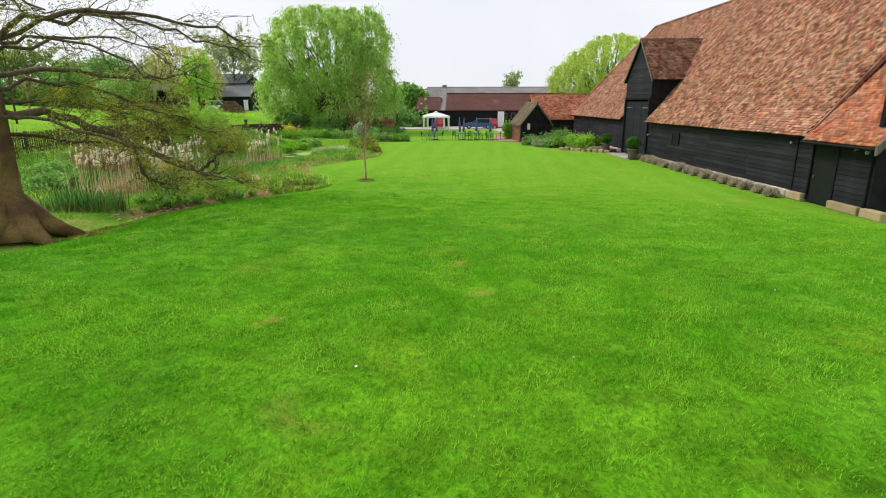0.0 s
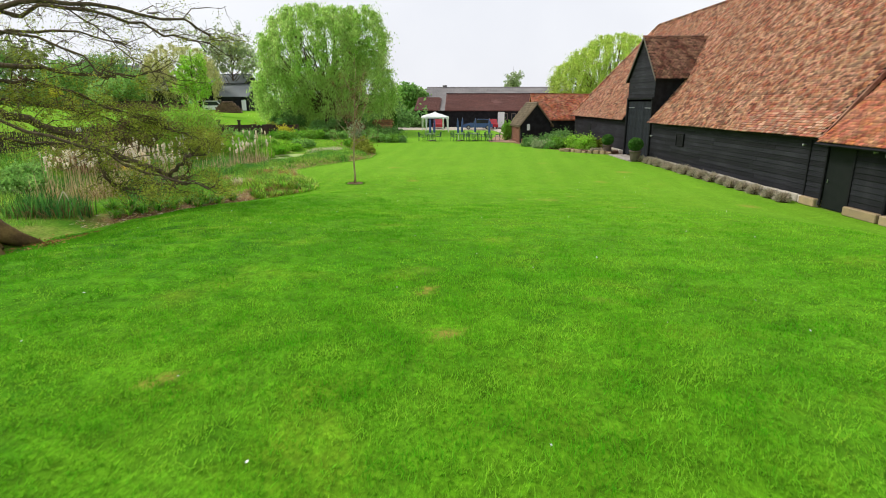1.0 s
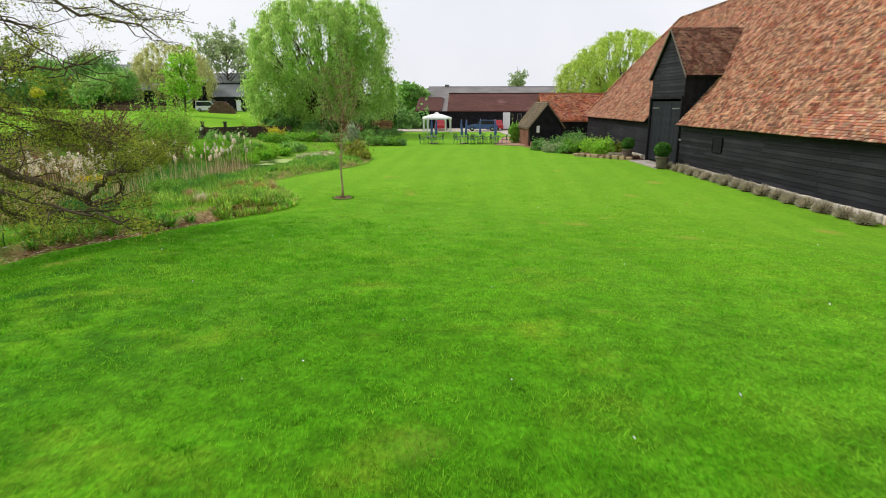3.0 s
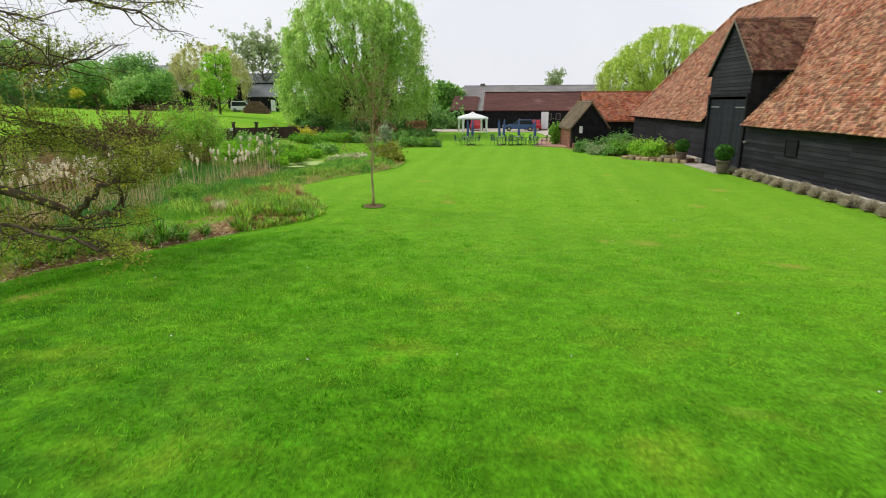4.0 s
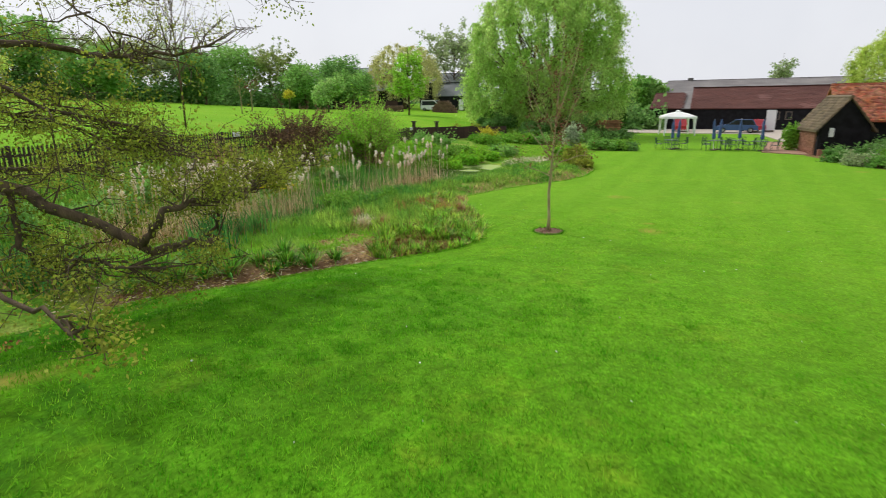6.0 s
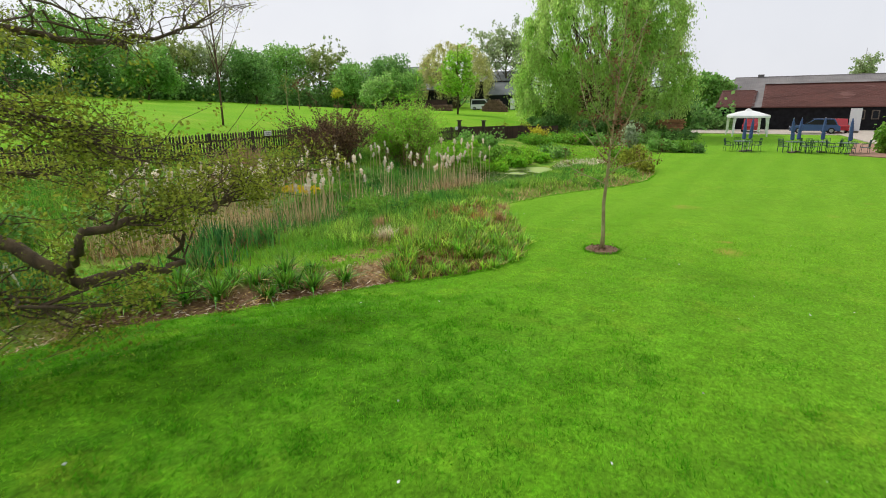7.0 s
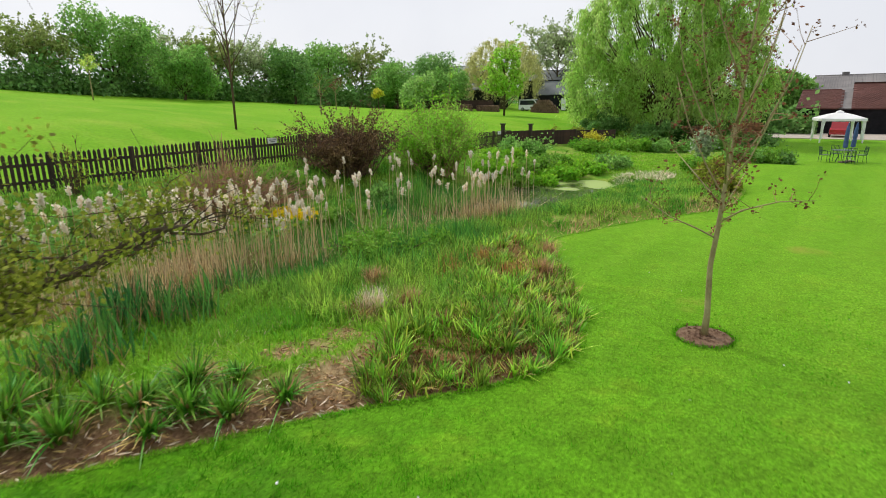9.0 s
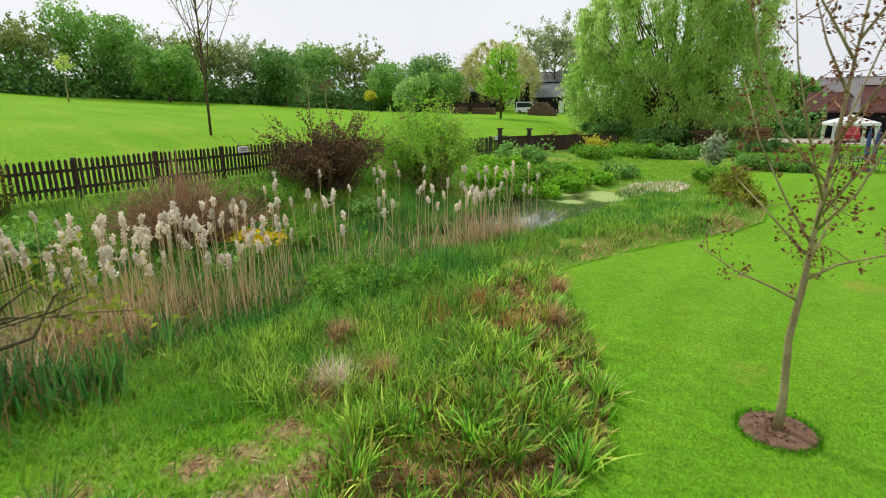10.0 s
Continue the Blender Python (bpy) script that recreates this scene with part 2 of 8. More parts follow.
CAR_RED = mat("red_car_paint", (0.42, 0.02, 0.03), 0.25, (0.38, 0.02, 0.03), 1.0, spec=0.6)
CAR_WHITE = mat("white_van_paint", (0.75, 0.76, 0.78), 0.3, (0.7, 0.7, 0.72), 1.0, spec=0.6)
CAR_GLASS = mat("dark_car_glass", (0.02, 0.024, 0.03), 0.1, (0.025, 0.03, 0.035), 1.0, spec=0.8)
RUBBER = mat("black_rubber", (0.015, 0.015, 0.015), 0.9, (0.02, 0.02, 0.02), 5.0)
STEEL = mat("grey_steel", (0.4, 0.4, 0.42), 0.35, (0.34, 0.34, 0.36), 6.0, metal=0.9)
LAMP_GLASS = mat("white_lamp_casing", (0.42, 0.42, 0.43), 0.35, (0.36, 0.36, 0.37), 4.0)
RED_PAINT = mat("red_paint", (0.35, 0.03, 0.03), 0.6, (0.3, 0.03, 0.03), 3.0)
TIMBER = mat("orange_brown_timber", (0.46, 0.24, 0.11), 0.85, (0.30, 0.14, 0.07), 2.0, fine=0.3, per_object=0.35)
LOG = mat("stacked_logs", (0.20, 0.12, 0.08), 0.9, (0.10, 0.055, 0.04), 3.0, fine=0.3, per_object=0.3)
GRAVEL = mat("pale_gravel", (0.48, 0.42, 0.36), 0.95, (0.40, 0.35, 0.30), 3.0, fine=0.3, fine_scale=25, bump=0.4)
PATH_BRICK = mat("pink_brick_paving", (0.38, 0.22, 0.15), 0.9, (0.30, 0.18, 0.13), 4.0, fine=0.3, fine_scale=15, bump=0.3)
PAVING = mat("grey_paving_stone", (0.40, 0.36, 0.31), 0.9, (0.30, 0.27, 0.24), 2.0, fine=0.25, bump=0.3, per_object=0.15)
PLASTIC_WHITE = mat("white_board", (0.78, 0.79, 0.8), 0.5, (0.74, 0.75, 0.77), 3.0)


# ---- geometry helpers ----
class Geo:
    """Collects vertices and faces of one mesh."""

    def __init__(self):
        self.v, self.f = [], []

    def add(self, verts, faces):
        k = len(self.v)
        self.v.extend([tuple(p) for p in verts])
        self.f.extend([tuple(i + k for i in f) for f in faces])

    def box(self, cx, cy, cz, sx, sy, sz, rz=0.0, b=0.0):
        """A box by centre and size; b: bevel of its edges."""
        x, y, z = sx / 2, sy / 2, sz / 2
        c, s = math.cos(rz), math.sin(rz)
        if b <= 0:
            vs = [(i * x, j * y, k * z) for i in (-1, 1) for j in (-1, 1) for k in (-1, 1)]
            fs = [(0, 1, 3, 2), (4, 6, 7, 5), (0, 4, 5, 1), (2, 3, 7, 6), (0, 2, 6, 4), (1, 5, 7, 3)]
        else:
            vs, idx = [], {}
            for i in (-1, 1):
                for j in (-1, 1):
                    for k in (-1, 1):
                        for a in range(3):
                            d = [b, b, b]
                            d[a] = 0
                            idx[i, j, k, a] = len(vs)
                            vs.append((i * (x - d[0]), j * (y - d[1]), k * (z - d[2])))
            fs = []
            for a in range(3):
                for sg in (-1, 1):
                    o = [t for t in range(3) if t != a]
                    ring = []
                    for p, q in ((-1, -1), (1, -1), (1, 1), (-1, 1)):
                        key = [0, 0, 0]
                        key[a], key[o[0]], key[o[1]] = sg, p, q
                        ring.append(idx[key[0], key[1], key[2], a])
                    flip = (sg > 0) == (a == 1)
                    fs.append(tuple(ring[::-1] if flip else ring))
            for a in range(3):
                o = [t for t in range(3) if t != a]
                for p in (-1, 1):
                    for q in (-1, 1):
                        key1, key2 = [0, 0, 0], [0, 0, 0]
                        key1[o[0]], key1[o[1]], key1[a] = p, q, -1
                        key2[o[0]], key2[o[1]], key2[a] = p, q, 1
                        fs.append((idx[(*key1, o[0])], idx[(*key2, o[0])], idx[(*key2, o[1])], idx[(*key1, o[1])]))
            for i in (-1, 1):
                for j in (-1, 1):
                    for k in (-1, 1):
                        fs.append((idx[i, j, k, 0], idx[i, j, k, 1], idx[i, j, k, 2]))
        self.add([(cx + c * p[0] - s * p[1], cy + s * p[0] + c * p[1], cz + p[2]) for p in vs], fs)
        return self

    def tube(self, pts, radii, n=8, wob=0.0, seed=0):
        """A tapered tube through points, closed at both ends."""
        rnd = random.Random(seed)
        pts = [Vector(p) for p in pts]
        if isinstance(radii, (int, float)):
            radii = [radii] * len(pts)
        rings = []
        side = None
        for i, p in enumerate(pts):
            d = (pts[min(i + 1, len(pts) - 1)] - pts[max(i - 1, 0)])
            d = d.normalized() if d.length > 1e-9 else Vector((0, 0, 1))
            if side is None:
                side = d.cross(Vector((0.31, 0.95, 0.07)) if abs(d.z) > 0.8 else Vector((0, 0, 1))).normalized()
            side = (side - d * side.dot(d)).normalized()
            up = d.cross(side)
            rings.append([p + (side * math.cos(2 * math.pi * k / n) + up * math.sin(2 * math.pi * k / n)) * radii[i] * (1 + rnd.uniform(-wob, wob)) for k in range(n)])
        vs = [q for r in rings for q in r]
        fs = []
        for i in range(len(rings) - 1):
            for k in range(n):
                fs.append((i * n + k, i * n + (k + 1) % n, (i + 1) * n + (k + 1) % n, (i + 1) * n + k))
        fs.append(tuple(range(n))[::-1])
        fs.append(tuple((len(rings) - 1) * n + k for k in range(n)))
        self.add(vs, fs)
        return self

    def lathe(self, prof, n=16, at=(0, 0, 0)):
        """A turned shape from (radius, height) pairs."""
        vs = [(at[0] + r * math.cos(2 * math.pi * k / n), at[1] + r * math.sin(2 * math.pi * k / n), at[2] + z) for r, z in prof for k in range(n)]
        fs = [(i * n + k, i * n + (k + 1) % n, (i + 1) * n + (k + 1) % n, (i + 1) * n + k) for i in range(len(prof) - 1) for k in range(n)]
        fs.append(tuple(range(n))[::-1])
        fs.append(tuple((len(prof) - 1) * n + k for k in range(n)))
        self.add(vs, fs)
        return self

    def slab(self, poly, d):
        """A planar polygon (3D points) made thick along vector d."""
        n = len(poly)
        d = Vector(d)
        a = [Vector(p) for p in poly]
        self.add(a + [p + d for p in a], [tuple(range(n))[::-1], tuple(range(n, 2 * n))] + [(i, (i + 1) % n, n + (i + 1) % n, n + i) for i in range(n)])
        return self

    def blob(self, c, r, seed=0, wob=0.15, n=10, m=6):
        """A rough stone-like lump."""
        rnd = random.Random(seed)
        vs = [(c[0], c[1], c[2] - r[2])]
        for j in range(1, m):
            th = math.pi * j / m
            for k in range(n):
                q = 1 + rnd.uniform(-wob, wob)
                vs.append((c[0] + r[0] * q * math.sin(th) * math.cos(2 * math.pi * k / n), c[1] + r[1] * q * math.sin(th) * math.sin(2 * math.pi * k / n), c[2] - r[2] * q * math.cos(th)))
        vs.append((c[0], c[1], c[2] + r[2]))
        fs = [(0, 1 + (k + 1) % n, 1 + k) for k in range(n)]
        for j in range(m - 2):
            for k in range(n):
                a, b2 = 1 + j * n + k, 1 + j * n + (k + 1) % n
                fs.append((a, b2, b2 + n, a + n))
        t = len(vs) - 1
        fs += [(1 + (m - 2) * n + k, 1 + (m - 2) * n + (k + 1) % n, t) for k in range(n)]
        self.add(vs, fs)
        return self

    def mesh(self, name, material, smooth=False):
        me = bpy.data.meshes.new(name)
        me.from_pydata(self.v, [], self.f)
        me.materials.append(material)
        if smooth:
            me.polygons.foreach_set("use_smooth", np.ones(len(me.polygons), dtype=bool))
        me.update()
        return me


def np_mesh(name, verts, faces, material, smooth=False):
    """A mesh from arrays; all faces have the same number of corners."""
    me = bpy.data.meshes.new(name)
    verts = np.asarray(verts, dtype=np.float32)
    faces = np.asarray(faces, dtype=np.int32)
    k = faces.shape[1]
    me.vertices.add(len(verts))
    me.vertices.foreach_set("co", verts.ravel())
    me.loops.add(faces.size)
    me.loops.foreach_set("vertex_index", faces.ravel())
    me.polygons.add(len(faces))
    me.polygons.foreach_set("loop_start", np.arange(0, faces.size, k, dtype=np.int32))
    if smooth:
        me.polygons.foreach_set("use_smooth", np.ones(len(faces), dtype=bool))
    me.materials.append(material)
    me.update(calc_edges=True)
    me.validate()
    return me


def part(name, data, material=None, parent=None, label="", smooth=False, at=None):
    """Links a Geo or a mesh as one object, under a thing or a part where one is given."""
    me = data.mesh(name, material, smooth) if isinstance(data, Geo) else data
    ob = new(name, me)
    if parent is not None:
        ob.parent = parent
    if at is not None:
        ob.matrix_basis = at
    if label:
        ob["label"] = label
    return ob


def thing(name, x, y, z, label, category, rz=0.0, group="", kind=""):
    """An empty at a thing's base."""
    ob = new(name)
    ob.matrix_basis = pose(x, y, z, 0, 0, rz)
    return tagged(ob, label, category, group, kind)


def quads(centres, size, rng, aspect=0.6, flat=0.0, jitter=0.4):
    """Leaf-shaped quads in random directions round centres. Returns vertices and faces."""
    n = len(centres)
    a = rng.normal(size=(n, 3))
    a[:, 2] *= 1 - flat
    a /= np.linalg.norm(a, axis=1, keepdims=True) + 1e-9
    b = rng.normal(size=(n, 3))
    b -= a * (a * b).sum(1, keepdims=True)
    b /= np.linalg.norm(b, axis=1, keepdims=True) + 1e-9
    s = (size * (1 + rng.uniform(-jitter, jitter, n)))[:, None]
    v = np.stack([centres - a * s, centres + b * s * aspect, centres + a * s, centres - b * s * aspect], 1).reshape(-1, 3)
    return v, np.arange(4 * n).reshape(n, 4)


def blades(base, height, width, rng, lean=0.35, bend=0.5, segs=2, az=None):
    """Grass or strap blades: tapering ribbons that lean and bend over. base: (n, 3). Returns vertices and faces."""
    n = len(base)
    az = rng.uniform(0, 2 * np.pi, n) if az is None else az
    out = np.stack([np.cos(az), np.sin(az), np.zeros(n)], 1)
    tw = az + np.pi / 2 + rng.uniform(-0.6, 0.6, n)
    side = np.stack([np.cos(tw), np.sin(tw), np.zeros(n)], 1)
    h = np.broadcast_to(np.asarray(height, dtype=float), (n,))
    w = np.broadcast_to(np.asarray(width, dtype=float), (n,))
    ln = np.abs(rng.normal(0, lean, n)) + 0.03
    bd = np.abs(rng.normal(0, bend, n))
    rows = []
    for i in range(segs + 1):
        t = i / segs
        r = h * (ln * t + bd * t * t)
        z = h * (t - 0.45 * bd * t * t)
        c = base + out * r[:, None] + np.stack([np.zeros(n), np.zeros(n), z], 1)
        ww = (w * (1 - t ** (1.6 if segs < 4 else 3.0)) * 0.5 + w * 0.04)[:, None]
        rows += [c - side * ww, c + side * ww]
    v = np.stack(rows, 1).reshape(-1, 3)
    k = 2 * (segs + 1)
    f = np.concatenate([np.stack([np.arange(n) * k + 2 * i, np.arange(n) * k + 2 * i + 1, np.arange(n) * k + 2 * i + 3, np.arange(n) * k + 2 * i + 2], 1) for i in range(segs)])
    return v, f


def join(*pairs):
    """Joins (vertices, faces) pairs with faces of one kind."""
    vs, fs, k = [], [], 0
    for v, f in pairs:
        vs.append(v)
        fs.append(f + k)
        k += len(v)
    return np.concatenate(vs), np.concatenate(fs)


def smooth_step(a, b, x):
    t = np.clip((x - a) / (b - a), 0, 1)
    return t * t * (3 - 2 * t)


def fbm(x, y, s, seed=0.0):
    """Cheap smooth noise in about -1..1 from a few waves."""
    v = np.zeros_like(x, dtype=float)
    for i, (a, k) in enumerate(((0.9, 1.0), (2.1, 1.7), (3.9, 2.9), (5.2, 4.3), (0.3, 6.1))):
        th = a + seed
        v += np.sin((x * math.cos(th) + y * math.sin(th)) * k * s + 1.7 * i + seed) * np.cos((x * math.sin(th * 1.3) - y * math.cos(th * 1.3)) * k * s * 0.83 + i) / (i + 1.3)
    return v / 1.6


# ---- ground ----
LAWN = np.array([(-16, -9), (-14.2, 6), (-12.6, 11), (-11.5, 14), (-11.2, 16.4), (-10.4, 19.4), (-9.2, 21.0), (-8.3, 22.5), (-7.45, 23.8), (-6.5, 25.0),
                 (-5.98, 26.0), (-5.88, 27.0), (-6.35, 28.3), (-7.4, 30.2), (-8.5, 31.8), (-9.25, 33.1), (-8.5, 35.4), (-7.45, 37.8), (-6.4, 39.6), (-5.75, 41.9),
                 (-5.8, 44.4), (-7.0, 47.6), (-8.3, 53), (-8.6, 57.2), (-5.2, 57.4), (-5.0, 59.2), (-9, 62), (-9.5, 81), (-3, 83.5), (5, 83.5), (6.2, 61),
                 (6.0, 56.8), (8.6, 49.6), (11.6, 45.2), (12.9, 44.4), (13.2, 40), (14.7, 22), (16.2, 16), (19, -9)])


def poly_distance(x, y, poly):
    """Signed distance to a closed polygon, positive inside."""
    d = np.full(x.shape, 1e9)
    inside = np.zeros(x.shape, dtype=bool)
    for (ax, ay), (bx, by) in zip(poly, np.roll(poly, -1, 0)):
        ex, ey = bx - ax, by - ay
        t = np.clip(((x - ax) * ex + (y - ay) * ey) / (ex * ex + ey * ey), 0, 1)
        d = np.minimum(d, np.hypot(x - ax - t * ex, y - ay - t * ey))
        cross = ((ay > y) != (by > y)) & (x < ex * (y - ay) / (by - ay + 1e-12) + ax)
        inside ^= cross
    return np.where(inside, d, -d)


def lawn_distance(x, y):
    return poly_distance(x, y, LAWN)


POND_Y = (8, 20, 26, 33, 38, 42.5, 45.5, 47.2, 56, 90)
POND_X = (-17.5, -15.6, -14.9, -14.9, -14.2, -13.6, -13.1, -13.0, -12.0, -12.0)
POND_W = (0.2, 1.0, 1.9, 2.2, 2.4, 2.0, 1.5, 0.4, 0.0, 0.0)
WATER_Z = -0.22


def ground_z(x, y, d=None):
    """The height of the ground: level lawn, planted bank, pond hollow, rising field."""
    x, y = np.asarray(x, dtype=float), np.asarray(y, dtype=float)
    d = lawn_distance(x, y) if d is None else d
    z = 0.025 * fbm(x, y, 0.25, 1.0)
    rise = np.interp(y, (-20, 0, 5.5, 8, 11, 14.5, 17.5, 20.5, 22, 24, 26, 27.5), (1.8, 1.8, 1.7, 1.56, 1.42, 1.1, 0.76, 0.42, 0.33, 0.24, 0.09, 0))
    reach = np.where(x < 0, np.interp(y, (12, 20), (7.0, 2.6)), 8.0)
    z = z + rise * smooth_step(0.0, 1.0, np.clip(d, 0, 30) / reach)
    west = smooth_step(-1.0, -4.0, x + 0 * y) * smooth_step(95, 78, y)
    out = np.clip(-d, 0, 6)
    mound = 0.30 * smooth_step(0.0, 1.4, out) - 0.05 * smooth_step(0.0, 0.12, out)
    mound *= smooth_step(10, 17, y) * smooth_step(50, 40, y)
    z = z + west * mound
    px, pw = np.interp(y, POND_Y, POND_X), np.interp(y, POND_Y, POND_W)
    hollow = smooth_step(pw + 1.9, pw - 0.6, np.abs(x - px))
    depth = np.interp(y, (6, 22, 28, 45, 47.5, 50), (0, 0.25, 0.75, 0.75, 0.2, 0))
    z = z - hollow * depth
    zf = np.interp(y, (-20, 10, 36, 50, 67, 90, 140), (1.0, 1.1, 1.1, 0.74, 0.68, 0.65, 1.55))
    bank = smooth_step(px - pw - 1.0, -21.8, x)
    z = z + bank * zf
    up = np.clip(-22.3 - x, 0, 400)
    steep = np.interp(y, (30, 75, 100), (0.155, 0.125, 0.10))
    z = z + np.minimum(up, 10) * steep + np.clip(up - 10, 0, 50) * np.interp(y, (50, 70, 95, 120), (0.073, 0.062, 0.038, 0.027))
    rough = smooth_step(0.2, 1.0, -d) * smooth_step(-23, -21, x) * smooth_step(-2, -5, x) * smooth_step(62, 55, y)
    hump = smooth_step(4.5, 0.3, d) * smooth_step(-0.05, 0.3, d) * smooth_step(-1, 3, y) * smooth_step(24, 20, y) * (x < 0)
    return z + 0.05 * rough * fbm(x, y, 1.6, 3.0) + 0.07 * hump * fbm(x, y, 1.7, 12.0)


def gz(x, y):
    return float(ground_z(np.array([x]), np.array([y]))[0])


def stretched(a, b, step, far):
    inner = np.arange(a, b + step / 2, step)
    grow, s, p = [], step, 0.0
    while p < far:
        s *= 1.22
        p += s
        grow.append(p)
    grow = np.array(grow)
    return np.concatenate([a - grow[::-1], inner, b + grow])


def ground_material():
    m = bpy.data.materials.new("lawn_soil_and_field")
    m.use_nodes = True
    nt = m.node_tree
    N, L = nt.nodes, nt.links
    p = N["Principled BSDF"]
    p.inputs["Roughness"].default_value = 0.9
    p.inputs["Specular IOR Level"].default_value = 0.04
    co = N.new("ShaderNodeTexCoord")

    def noise_tex(scale, detail=5.0, stretch=None, rough=0.55):
        src = co.outputs["Object"]
        if stretch:
            mp = N.new("ShaderNodeMapping")
            mp.inputs["Scale"].default_value = stretch
            L.new(src, mp.inputs[0])
            src = mp.outputs[0]
        n = N.new("ShaderNodeTexNoise")
        n.inputs["Scale"].default_value, n.inputs["Detail"].default_value, n.inputs["Roughness"].default_value = scale, detail, rough
        L.new(src, n.inputs["Vector"])
        return n.outputs[0]

    def ramp(fac, *stops):
        r = N.new("ShaderNodeValToRGB")
        e = r.color_ramp.elements
        for i, (pos, c) in enumerate(stops):
            k = e[i] if i < 2 else e.new(pos)
            k.position, k.color = pos, ((c, c, c, 1) if isinstance(c, (int, float)) else (*c, 1))
        L.new(fac, r.inputs[0])
        return r.outputs[0]

    def mix(fac, a, b, mode="MIX"):
        n = N.new("ShaderNodeMixRGB")
        n.blend_type = mode
        for sock, val in zip(n.inputs, (fac, a, b)):
            if isinstance(val, (int, float)):
                sock.default_value = val
            elif isinstance(val, tuple):
                sock.default_value = (*val, 1)
            else:
                L.new(val, sock)
        return n.outputs[0]

    def att(name):
        a = N.new("ShaderNodeAttribute")
        a.attribute_name = name
        return a.outputs["Fac"]

    def threshold(sock, lo, hi):
        r = N.new("ShaderNodeMapRange")
        r.inputs["From Min"].default_value, r.inputs["From Max"].default_value = lo, hi
        L.new(sock, r.inputs["Value"])
        return r.outputs[0]

    def plus(a, b, k):
        q = N.new("ShaderNodeMath")
        q.operation = "MULTIPLY_ADD"
        L.new(b, q.inputs[0])
        q.inputs[1].default_value = k
        L.new(a, q.inputs[2])
        return q.outputs[0]

    # mown lawn
    broad = noise_tex(0.22, 4.0)
    lawn = ramp(broad, (0.30, (0.060, 0.225, 0.005)), (0.52, (0.090, 0.285, 0.007)), (0.72, (0.130, 0.330, 0.011)))
    stripe = noise_tex(0.9, 2.0, (1.0, 0.06, 1.0))
    lawn = mix(ramp(stripe, (0.42, 0.0), (0.62, 0.55)), lawn, (0.115, 0.315, 0.015))
    patch = noise_tex(0.75, 6.0, None, 0.65)
    lawn = mix(ramp(patch, (0.55, 0.0), (0.72, 0.7)), lawn, (0.20, 0.33, 0.018))
    lawn = mix(ramp(noise_tex(1.9, 6.0, (1.0, 0.8, 1.0)), (0.30, 0.6), (0.44, 0.0)), lawn, (0.048, 0.205, 0.005))
    # Patches of rough grass; shade among its humps is put into this dark green
    coarse_shade = mix(1.0, att("coarse_shade"), ramp(noise_tex(1.5, 5.0, (0.8, 1.25, 1.0), 0.6), (0.46, 0.0), (0.58, 0.85)), "MULTIPLY")
    lawn = mix(coarse_shade, lawn, (0.026, 0.150, 0.008))
    lawn = mix(1.0, lawn, ramp(noise_tex(0.95, 7.0, None, 0.68), (0.34, 0.80), (0.62, 1.10)), "MULTIPLY")
    lawn = mix(1.0, lawn, ramp(noise_tex(4.2, 5.0, None, 0.65), (0.34, 0.66), (0.62, 1.14)), "MULTIPLY")
    # Far lawn made paler: brightening at a grazing view, put into the colour
    lawn = mix(threshold(att("grazing_pale"), 0.0, 1.0), lawn, mix(0.55, lawn, (0.215, 0.435, 0.030)))
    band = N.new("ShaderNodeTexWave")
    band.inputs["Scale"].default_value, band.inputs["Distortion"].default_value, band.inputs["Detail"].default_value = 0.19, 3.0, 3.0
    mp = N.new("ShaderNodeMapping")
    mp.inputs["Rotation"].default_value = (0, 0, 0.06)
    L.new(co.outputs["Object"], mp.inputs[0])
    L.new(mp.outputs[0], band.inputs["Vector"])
    swath = mix(1.0, ramp(band.outputs["Fac"], (0.35, 0.0), (0.85, 0.10)), att("grazing_pale"), "MULTIPLY")
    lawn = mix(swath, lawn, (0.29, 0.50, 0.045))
    blade = noise_tex(26.0, 4.0, (1.0, 0.6, 1.0), 0.7)
    lawn = mix(1.0, lawn, ramp(blade, (0.28, 0.50), (0.72, 1.35)), "MULTIPLY")
    bare = noise_tex(0.55, 2.0)
    spot = N.new("ShaderNodeTexVoronoi")
    spot.inputs["Scale"].default_value = 0.42
    L.new(co.outputs["Object"], spot.inputs["Vector"])
    dry = mix(1.0, ramp(spot.outputs["Distance"], (0.05, 1.0), (0.24, 0.0)), ramp(bare, (0.52, 0.0), (0.62, 0.75)), "MULTIPLY")
    lawn = mix(dry, lawn, (0.34, 0.30, 0.06))
    worn = mix(1.0, att("worn"), ramp(noise_tex(7.0, 5.0, None, 0.7), (0.38, 0.0), (0.55, 1.0)), "MULTIPLY")
    lawn = mix(worn, lawn, ramp(noise_tex(20.0, 4.0), (0.35, (0.27, 0.20, 0.04)), (0.65, (0.50, 0.35, 0.09))))
    # rough bank
    wild = ramp(noise_tex(0.9, 6.0), (0.3, (0.085, 0.24, 0.016)), (0.52, (0.165, 0.30, 0.034)), (0.72, (0.34, 0.33, 0.10)))
    wild = mix(1.0, wild, ramp(noise_tex(14.0, 5.0), (0.25, 0.55), (0.75, 1.4)), "MULTIPLY")
    # soil and mulch
    soil = ramp(noise_tex(16.0, 8.0, None, 0.7), (0.3, (0.10, 0.052, 0.028)), (0.55, (0.25, 0.15, 0.085)), (0.75, (0.46, 0.33, 0.19)))
    wild = mix(att("bank_path"), wild, mix(ramp(noise_tex(2.2, 6.0), (0.55, 0.0), (0.70, 0.7)), (0.19, 0.43, 0.026), (0.42, 0.36, 0.14)))
